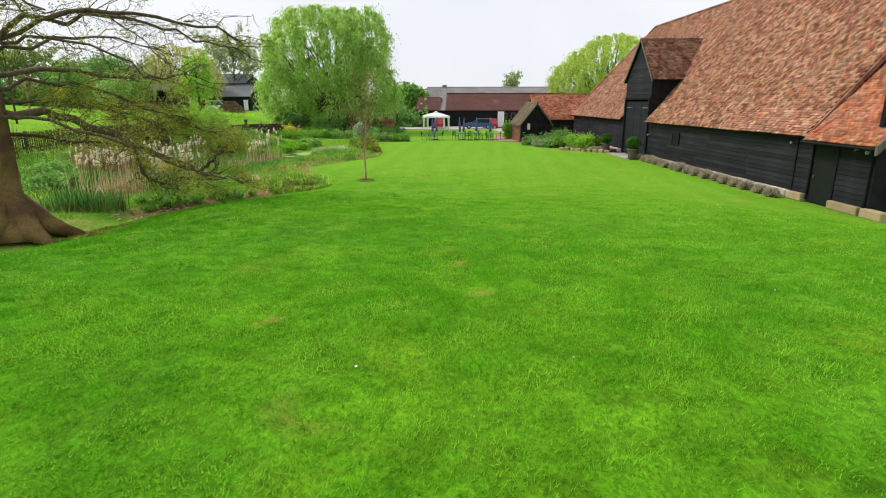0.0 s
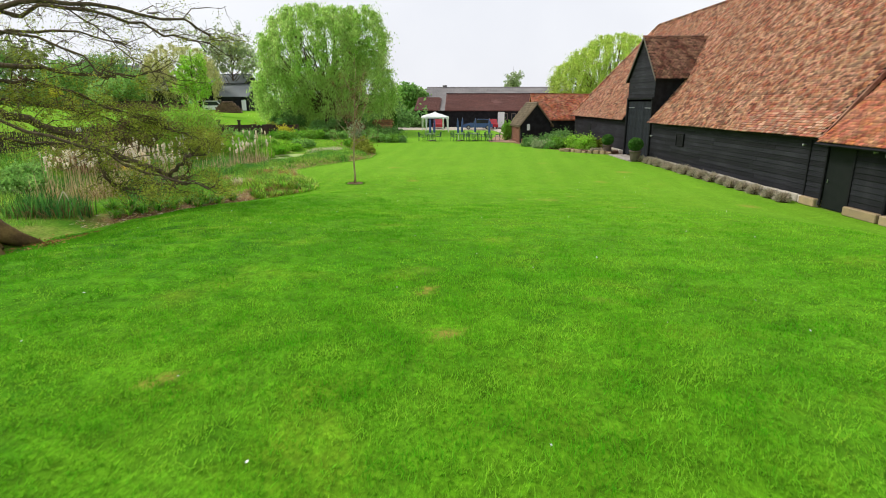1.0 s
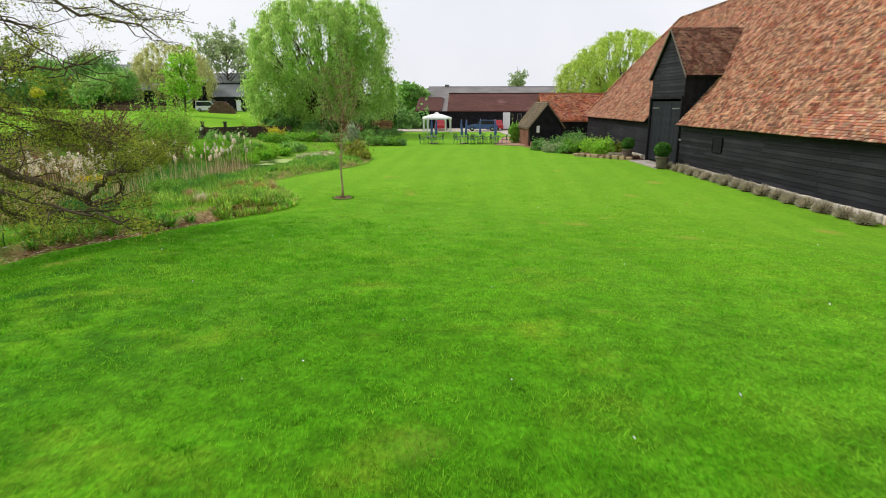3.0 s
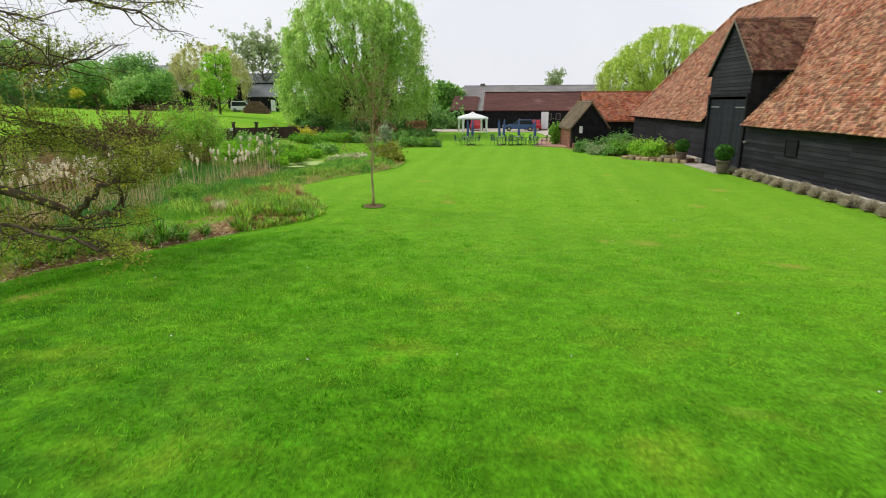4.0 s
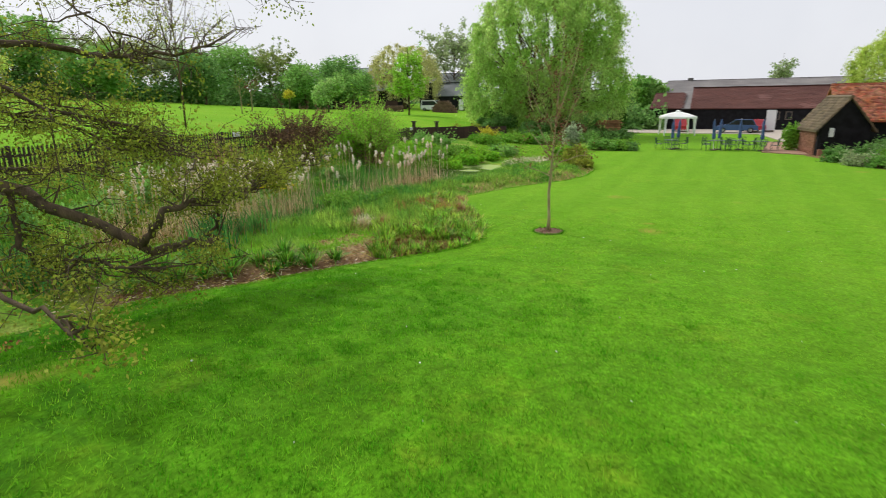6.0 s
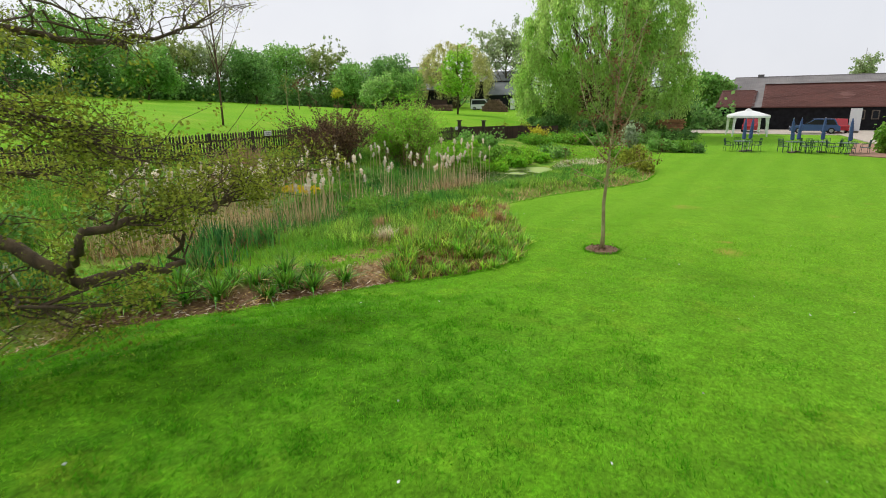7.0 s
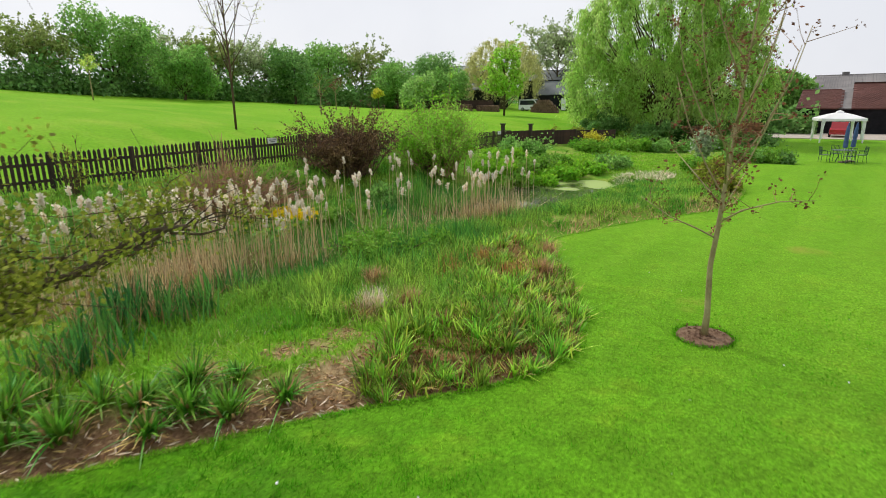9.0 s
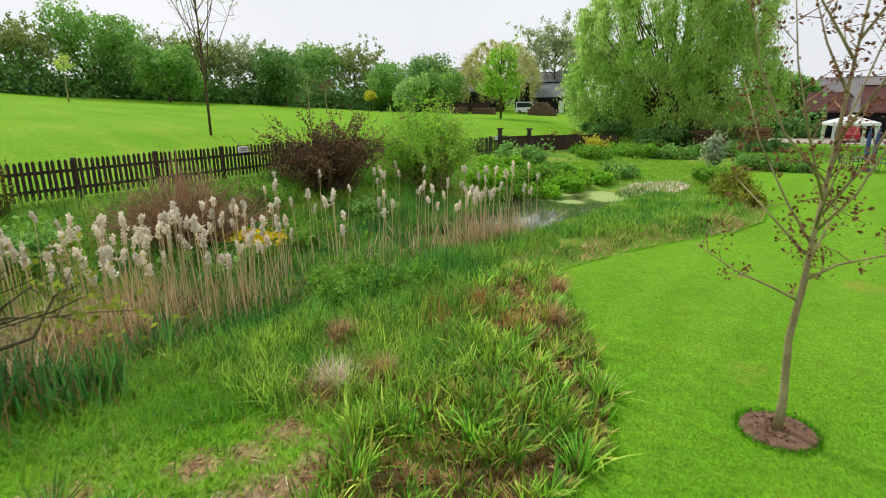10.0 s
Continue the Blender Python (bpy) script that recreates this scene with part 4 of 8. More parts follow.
# ---- low buildings round the yard ----
def gable_house(name, x0, x1, y0, y1, wall_z, ridge_z2, roof_m, wall_m, label, axis="x", base=0.0, overhang=0.35, tile=None, posts=()):
    """A plain long building with a ridge along axis."""
    h = thing(name, (x0 + x1) / 2, (y0 + y1) / 2, base, label, "building")
    a, b = (x1 - x0) / 2, (y1 - y0) / 2
    if axis == "y":
        a, b = b, a
    turn = Matrix.Identity(4) if axis == "x" else pose(0, 0, 0, 0, 0, 90)

    def tr(g):
        g.v = [tuple(turn @ Vector(p)) for p in g.v]
        return g

    w = Geo()
    w.box(0, -b, wall_z / 2, 2 * a, 0.2, wall_z)
    w.box(0, b, wall_z / 2, 2 * a, 0.2, wall_z)
    for sx in (-a, a):
        w.slab([(sx - 0.1, -b, 0), (sx - 0.1, b, 0), (sx - 0.1, b, wall_z), (sx - 0.1, 0, ridge_z2 - 0.05), (sx - 0.1, -b, wall_z)], (0.2, 0, 0))
    part("wall", tr(w), wall_m, h)
    r = Geo()
    k = (ridge_z2 - wall_z) / b
    for sg in (-1, 1):
        r.slab([(-a - 0.3, sg * (b + overhang), wall_z - k * overhang), (a + 0.3, sg * (b + overhang), wall_z - k * overhang), (a + 0.3, 0, ridge_z2), (-a - 0.3, 0, ridge_z2)], (0, 0, 0.1))
    rf = part("roof", tr(r), roof_m, h)
    if tile:
        w_t, e_t, m_t = tile
        sl = math.atan(k)
        run = (b + overhang) / math.cos(sl)
        pairs = []
        for sg in (-1, 1):
            pairs.append(tile_rows((-a - 0.3, sg * (b + overhang), wall_z - k * overhang + 0.1), (1, 0, 0), (0, -sg * math.cos(sl), math.sin(sl)), (0, sg * math.sin(sl), math.cos(sl)),
                                   2 * a + 0.6, run, lambda u, q: q < 1e9, w_t, e_t, RNG, 0.03))
        v, f = join(*pairs)
        v = v @ np.array(turn.to_3x3()).T
        tagged(part("roof_tiles", np_mesh("roof_tiles", v, f, m_t), None, rf), kind="stuff")
    rd = Geo().tube([(-a - 0.3, 0, ridge_z2 + 0.1), (a + 0.3, 0, ridge_z2 + 0.1)], 0.12, 8)
    part("ridge", tr(rd), roof_m, rf)
    return h


long_barn = gable_house("long_barn", -1.9, 18.5, 93.6, 110.4, 2.7, 5.3, ROOF_FAR, TARRED_PLAIN, "long low black barn with brown-red tiled roof", tile=(0.5, 0.35, ROOF_FAR))
for x, w_ in ((-0.9, 1.3), (0.7, 0.7), (4.6, 1.0)):
    fr = part("window", Geo().box(x, -8.54, 1.75, w_, 0.08, 1.0, b=0.01), OAK, long_barn)
    part("pane", Geo().box(x, -8.59, 1.75, w_ - 0.2, 0.02, 0.8), CAR_GLASS, fr)
left_block = gable_house("side_barn", -6.9, -3.6, 93.4, 109.6, 2.7, 4.6, ROOF_FAR, TARRED_PLAIN, "small black outbuilding with brown-red tiled roof", tile=(0.5, 0.35, ROOF_FAR))
infill = thing("link_building", -2.75, 99.0, 0, "narrow grey-roofed link between two barns", "building")
for yy in (-5.2, 6.0):
    part("wall", Geo().box(0, yy, 1.3, 1.7, 0.2, 2.6), TARRED_PLAIN, infill)
part("roof", Geo().slab([(-0.85, -5.7, 2.6), (0.85, -5.7, 2.6), (0.85, 6.2, 5.0), (-0.85, 6.2, 5.0)], (0, 0, 0.1)), ROOF_GREY, infill)
grey_barn = gable_house("grey_barn", -6.6, 22.0, 112.0, 131.0, 4.9, 6.9, ROOF_GREY, TARRED_PLAIN, "large barn with pale grey corrugated roof")
corr = Geo()
kk = (6.9 - 4.9) / 9.5
for i in range(96):
    xx = -14.4 + i * 0.303
    corr.tube([(xx, -9.85, 4.9 - kk * 0.35 + 0.1), (xx, 0, 7.0)], 0.06, 5)
part("corrugation", corr, ROOF_GREY, [c for c in grey_barn.children if c.name.startswith("roof")][0])
part("chimney", Geo().box(-10.9, 0, 7.15, 0.9, 0.6, 0.6, b=0.02), ROOF_GREY, grey_barn)
red_range = gable_house("red_roofed_range", 9.0, 21.0, 64.5, 71.5, 2.25, 4.7, TILE_RED, TARRED_PLAIN, "low range with orange-red clay tiled roof", tile=(0.27, 0.18, TILE_RED))
hut = gable_house("garden_hut", 6.5, 9.3, 57.6, 61.2, 2.0, 3.75, ROOF_STONE, TARRED_PLAIN, "small black boarded hut with mossy tiled roof and brick base", axis="y", tile=(0.3, 0.22, ROOF_STONE))
hut.matrix_basis = hut.matrix_basis @ pose(0, 0, 0, 0, 0, 9)
brick_me = Geo().box(0, 0, 0, 0.215, 0.10, 0.065, b=0.006).mesh("brick", BRICK)
low_wall = part("brick_base", Geo().box(-1.49, 0.2, 0.85, 0.16, 3.2, 1.7), BRICK, hut)
for i in range(20):
    for j in range(8):
        part("brick", brick_me, None, low_wall, at=pose(-1.57, -1.3 + j * 0.4 + (0.11 if i % 2 else 0), 0.05 + i * 0.082, 0, 0, 90))
part("brick_plinth", Geo().box(0, -1.86, 0.22, 2.9, 0.2, 0.44, b=0.02), BRICK, hut)
part("notice", Geo().box(-0.8, -1.93, 1.55, 0.28, 0.04, 0.6, b=0.01), PLASTIC_WHITE, hut, "small white notice board")
part("hut_board", Geo().box(-1.2, -1.92, 0.45, 0.3, 0.06, 0.75, b=0.01), TARRED_PLAIN, hut)


# ---- trees ----
def crown_points(lobes, n, rng, shell=0.55):
    """Points scattered in the outer parts of several ellipsoid lobes (x, y, z, rx, ry, rz)."""
    lb = np.array(lobes, dtype=float)
    vol = lb[:, 3] * lb[:, 4] * lb[:, 5]
    pick = rng.choice(len(lb), n, p=vol / vol.sum())
    d = rng.normal(size=(n, 3))
    d /= np.linalg.norm(d, axis=1, keepdims=True)
    r = shell + (1 - shell) * rng.random(n) ** 0.6
    wav = 1 + 0.22 * np.sin(d[:, 0] * 5 + pick * 2.1) * np.cos(d[:, 1] * 6 + pick) + 0.12 * np.sin(d[:, 2] * 11 + pick)
    return lb[pick, :3] + d * lb[pick, 3:] * (r * wav)[:, None]


def clumped(points, per, spread, rng):
    """Each point becomes a small tuft of points."""
    q = np.repeat(points, per, 0)
    return q + rng.normal(size=q.shape) * spread


def skeleton_limbs(g, base, tips, r0, rng, sag=0.1, fork=0.35):
    """Limbs from a trunk point to the given tips, bent, tapering."""
    for t in tips:
        b, t = np.array(base), np.array(t)
        mid = b + (t - b) * 0.5 + rng.normal(size=3) * 0.08 * np.linalg.norm(t - b)
        mid[2] += sag * np.linalg.norm(t - b)
        g.tube([b, (b * 0.6 + mid * 0.4 + np.array([0, 0, 0.02])), mid, (mid + t) / 2, t], [r0, r0 * 0.8, r0 * 0.6, r0 * 0.4, r0 * 0.12], 6)


def round_tree(x, y, h, w, leaf_m, bark_m, label, n=2600, size=0.3, trunk=0.25, seed=0, shell=0.55, name="tree", per=3, base=None, z=None):
    """A broad leafy tree: trunk with limbs, and a crown of many leaves in uneven lobes."""
    rng = np.random.default_rng(seed)
    z = gz(x, y) if z is None else z
    t = thing(name, x, y, z - 0.05, label, "tree")
    base = h * trunk if base is None else base
    lobes = [(0, 0, (h + base) / 2, w * 0.36, w * 0.36, (h - base) * 0.46)]
    for i in range(9):
        a = rng.uniform(0, 2 * np.pi)
        rr = w * rng.uniform(0.18, 0.36)
        zz = base + (h - base) * rng.uniform(0.15, 0.82)
        q = w * rng.uniform(0.15, 0.26)
        lobes.append((rr * math.cos(a), rr * math.sin(a), zz, q, q, q * 0.95))
    g = Geo().tube([(0, 0, 0), (0.02 * w, 0, base * 0.6), (0, 0.02 * w, base * 1.2), (0.03 * w, 0, h * 0.7)], [h * 0.028, h * 0.022, h * 0.017, h * 0.004], 8, 0.05, seed)
    skeleton_limbs(g, (0, 0, base), [(q[0], q[1], q[2]) for q in lobes[1:]], h * 0.011, rng)
    part("trunk", g, bark_m, t, smooth=True)
    pts = clumped(crown_points(lobes, n, rng, shell), per, size * 0.8, rng)
    v, f = quads(pts, size, rng, 0.62)
    part("crown", np_mesh("crown", v, f, leaf_m), None, t)
    return t


def bare_tree(x, y, h, w, leaf_m, bark_m, label, seed=0, leaves=900, size=0.13, trunk_h=0.28, limbs=9, name="tree", z=None, thick=1.0, category="tree", rise=1.0):
    """A young open tree: straight stem, rising limbs that fork into twigs, a few leaves."""
    rng = np.random.default_rng(seed)
    t = thing(name, x, y, (gz(x, y) if z is None else z) - 0.05, label, category)
    g = Geo()
    r0 = 0.013 * h * thick
    g.tube([(0, 0, 0), (0.01 * w, 0.0, h * 0.25), (-0.01 * w, 0.01, h * 0.5), (0.02, 0, h * 0.78), (0.03, 0.02, h)], [r0 * 1.25, r0, r0 * 0.7, r0 * 0.35, r0 * 0.08], 8, 0.03, seed)
    tw = Geo()
    ends = []
    for i in range(limbs):
        z0 = h * (trunk_h + (0.85 - trunk_h) * (i / limbs) * 0.8)
        a = i * 2.4 + rng.uniform(-0.4, 0.4)
        ln = w * 0.5 * (1.0 - 0.45 * i / limbs) * rng.uniform(0.8, 1.15)
        up = ln * rng.uniform(0.7, 1.5) * rise
        p = [np.array((0, 0, z0)), np.array((math.cos(a) * ln * 0.35, math.sin(a) * ln * 0.35, z0 + up * 0.25)), np.array((math.cos(a) * ln * 0.7, math.sin(a) * ln * 0.7, z0 + up * 0.62)),
             np.array((math.cos(a) * ln, math.sin(a) * ln, min(z0 + up, h * 1.02)))]
        g.tube(p, [r0 * 0.5, r0 * 0.36, r0 * 0.22, r0 * 0.05], 6)
        ends += p[2:]
        for j in range(7):
            k = rng.uniform(0.25, 1.0)
            s = p[1] + (p[3] - p[1]) * k
            e = s + np.array((rng.normal() * 0.17 * w, rng.normal() * 0.17 * w, abs(rng.normal()) * 0.16 * w))
            m = (s + e) / 2 + rng.normal(size=3) * 0.03 * w
            tw.tube([s, m, e], [r0 * 0.16, r0 * 0.1, r0 * 0.04], 5)
            ends += [m, e, (m + e) / 2]
    part("trunk", g, bark_m, t, smooth=True)
    tagged(part("twig_growth", tw, TWIG, t), kind="stuff")
    if leaves:
        e = np.array(ends)
        pts = e[rng.integers(0, len(e), leaves)] + rng.normal(size=(leaves, 3)) * size * 1.1
        v, f = quads(pts, size, rng, 0.6)
        part("leaves", np_mesh("leaves", v, f, leaf_m), None, t)
    return t


def weeping_willow(x, y, domes, leaf_m, label, seed=0, tufts=240, strands=90, size=0.13, stem=0.9):
    """A weeping willow: several stems and rounded domes (x, y, z, rx, ry, rz), each a heap of small fountains of hanging leaves."""
    rng = np.random.default_rng(seed)
    t = thing("willow_tree", x, y, gz(x, y) - 0.05, label, "tree")
    dm = np.array(domes, dtype=float)
    area = dm[:, 3] * dm[:, 5]
    heads = []
    for k, many in zip(range(len(dm)), np.round(tufts * area / area.sum()).astype(int)):
        for i in range(many):
            u = 1 - 1.75 * (i + 0.5) / many
            a = i * 2.39996 + k + rng.normal(0, 0.15)
            c = math.sqrt(max(0.0, 1 - u * u))
            p = dm[k, :3] + dm[k, 3:] * np.array((c * math.cos(a), c * math.sin(a), u)) * rng.uniform(0.80, 1.0)
            inside = (((p - dm[:, :3]) / dm[:, 3:]) ** 2).sum(1)
            inside[k] = 9
            if inside.min() > 0.5 and rng.random() > 0.04:
                heads.append((*p, k))
    heads = np.array(heads)
    g = Geo().tube([(0, 0, 0), (0.2, 0.1, 1.6), (0.1, 0.3, 3.2)], [stem, stem * 0.85, stem * 0.7], 10, 0.08, seed)
    skeleton_limbs(g, (0.1, 0.2, 2.4), [(q[0] * 0.92, q[1] * 0.92, q[2] - 0.2) for q in heads[::3]], stem * 0.11, rng, 0.08)
    part("trunk", g, BARK, t, smooth=True)
    n = 6
    hd = np.repeat(heads, strands, 0)
    m = len(hd)
    out = hd[:, :2] - dm[hd[:, 3].astype(int), :2]
    az = np.arctan2(out[:, 1], out[:, 0]) + rng.normal(0, 0.9, m)
    reach = np.abs(rng.normal(0, 0.75, m))
    drop = rng.uniform(0.5, 2.6, m) * np.repeat(rng.uniform(0.6, 1.25, len(heads)), strands)
    k = np.linspace(0, 1, n)[None, :]
    px = hd[:, 0, None] + np.cos(az)[:, None] * reach[:, None] * k ** 0.6 + rng.normal(0, 0.07, (m, n))
    py = hd[:, 1, None] + np.sin(az)[:, None] * reach[:, None] * k ** 0.6 + rng.normal(0, 0.07, (m, n))
    pz = hd[:, 2, None] + 0.35 * np.sin(k * 2.2) * reach[:, None] - drop[:, None] * k ** 1.7 + rng.normal(0, 0.06, (m, n))
    c = np.stack([px, py, np.maximum(pz, 0.3 + 1.6 * rng.random((m, 1)))], -1).reshape(-1, 3)
    m = len(c)
    d = np.stack([rng.normal(0, 0.55, m), rng.normal(0, 0.55, m), -np.ones(m)], 1)
    d /= np.linalg.norm(d, axis=1, keepdims=True)
    b = rng.normal(size=(m, 3))
    b -= d * (d * b).sum(1, keepdims=True)
    b /= np.linalg.norm(b, axis=1, keepdims=True)
    sz = (size * rng.uniform(0.6, 1.4, m))[:, None]
    v = np.stack([c - d * sz, c + b * sz * 0.34, c + d * sz, c - b * sz * 0.34], 1).reshape(-1, 3)
    part("crown", np_mesh("crown", v, np.arange(4 * m).reshape(m, 4), leaf_m), None, t)
    return t


def shrub(x, y, h, w, leaf_m, label, seed=0, n=900, size=0.07, name="shrub", lift=0.0, twigs=10, z=None, group="", per=3, tall=1.0):
    """A leafy shrub: a few stems and an uneven crown down to the ground."""
    rng = np.random.default_rng(seed)
    t = thing(name, x, y, (gz(x, y) if z is None else z) - 0.04, label, "shrub", group=group)
    lobes = [(0, 0, lift + (h - lift) * 0.5, w * 0.34, w * 0.34, (h - lift) * 0.46)]
    low = h < 0.5 * w
    if low:
        lobes = []
    for i in range(18 if low else 7):
        a = i * 2.4 + rng.uniform(-0.5, 0.5)
        rr = w * (0.46 * rng.random() ** 0.5 if low else rng.uniform(0.15, 0.34))
        q = w * (rng.uniform(0.06, 0.14) if low else rng.uniform(0.13, 0.22))
        zz = lift + max(q * 0.8, (h - lift) * rng.uniform(0.2, 0.8))
        lobes.append((rr * math.cos(a), rr * math.sin(a), zz, q, q, q * tall))
    g = Geo()
    tips = []
    for i in range(twigs):
        q = lobes[i % len(lobes)]
        jx, jy = q[0] * 1.15 + rng.normal() * 0.12 * w, q[1] * 1.15 + rng.normal() * 0.12 * w
        tip = (jx, jy, min(q[2] + q[5] * rng.uniform(0.6, 1.3), h * rng.uniform(0.85, 1.12)))
        g.tube([(rng.normal() * 0.05 * w, rng.normal() * 0.05 * w, 0), (jx * 0.5, jy * 0.5, tip[2] * 0.5), tip], [0.02 * h ** 0.5, 0.014 * h ** 0.5, 0.004], 5)
        tips.append(tip)
    tagged(part("stem_growth", g, TWIG, t), kind="stuff")
    pts = clumped(crown_points(lobes, n, rng, 0.45), per, size * 0.9, rng)
    pts = np.concatenate([pts, clumped(np.array(tips), 22, size * 2.2, rng)])
    pts[:, 2] = np.maximum(pts[:, 2], 0.03)
    v, f = quads(pts, size, rng, 0.5)
    part("foliage", np_mesh("foliage", v, f, leaf_m), None, t)
    return t


def spray_shrub(x, y, h, w, leaf_m, stem_m, label, seed, stems=70, per=60, size=0.05, aspect=0.35, arch=0.3, bare=0.25, upright=0.6):
    """An open shrub of arching stems that fan out from the base, with leaves along them."""
    rng = np.random.default_rng(seed)
    t = thing("shrub", x, y, gz(x, y) - 0.04, label, "shrub")
    g = Geo()
    pts = []
    for i in range(stems):
        a = rng.uniform(0, 2 * np.pi)
        out = w * 0.5 * rng.random() ** upright * rng.uniform(0.7, 1.1)
        top = h * rng.uniform(0.55, 1.0) * (1 - 0.35 * (out / (0.55 * w)) ** 2)
        top *= 0.85 + 0.22 * math.sin(2 * a + seed) + (0.3 if i % 7 == 0 else 0.0)
        out *= 0.9 + 0.2 * math.sin(3 * a + 2 * seed)
        b = np.array((math.cos(a), math.sin(a), 0.0))
        base = b * out * 0.25 + np.array((rng.normal() * 0.05 * w, rng.normal() * 0.05 * w, 0))
        tip = b * out + np.array((0, 0, top))
        mid = base * 0.5 + tip * 0.5 + np.array((0, 0, arch * top * 0.3)) - b * out * 0.12 + rng.normal(size=3) * 0.03 * w
        k = np.linspace(0, 1, 6)[:, None]
        path = (1 - k) ** 2 * base + 2 * k * (1 - k) * mid + k * k * tip
        g.tube(list(path), list(np.linspace(0.014, 0.003, 6) * h ** 0.5), 4)
        for j in range(3):
            s = rng.uniform(0.4, 0.95)
            p = (1 - s) ** 2 * base + 2 * s * (1 - s) * mid + s * s * tip
            e = p + (tip - base) * 0.16 + rng.normal(size=3) * 0.06 * w
            g.tube([p, (p + e) / 2, e], [0.006, 0.004, 0.002], 4)
            q = rng.random((per // 6, 1))
            pts.append(p + (e - p) * q)
        q = bare + (1 - bare) * rng.random((per // 2, 1))
        pts.append((1 - q) ** 2 * base + 2 * q * (1 - q) * mid + q * q * tip)
    tagged(part("stem_growth", g, stem_m, t), kind="stuff")
    c = np.concatenate(pts)
    c = c + rng.normal(size=c.shape) * size * 0.9
    c[:, 2] = np.maximum(c[:, 2], 0.03)
    v, f = quads(c, size, rng, aspect)
    part("foliage", np_mesh("foliage", v, f, leaf_m), None, t)
    return t


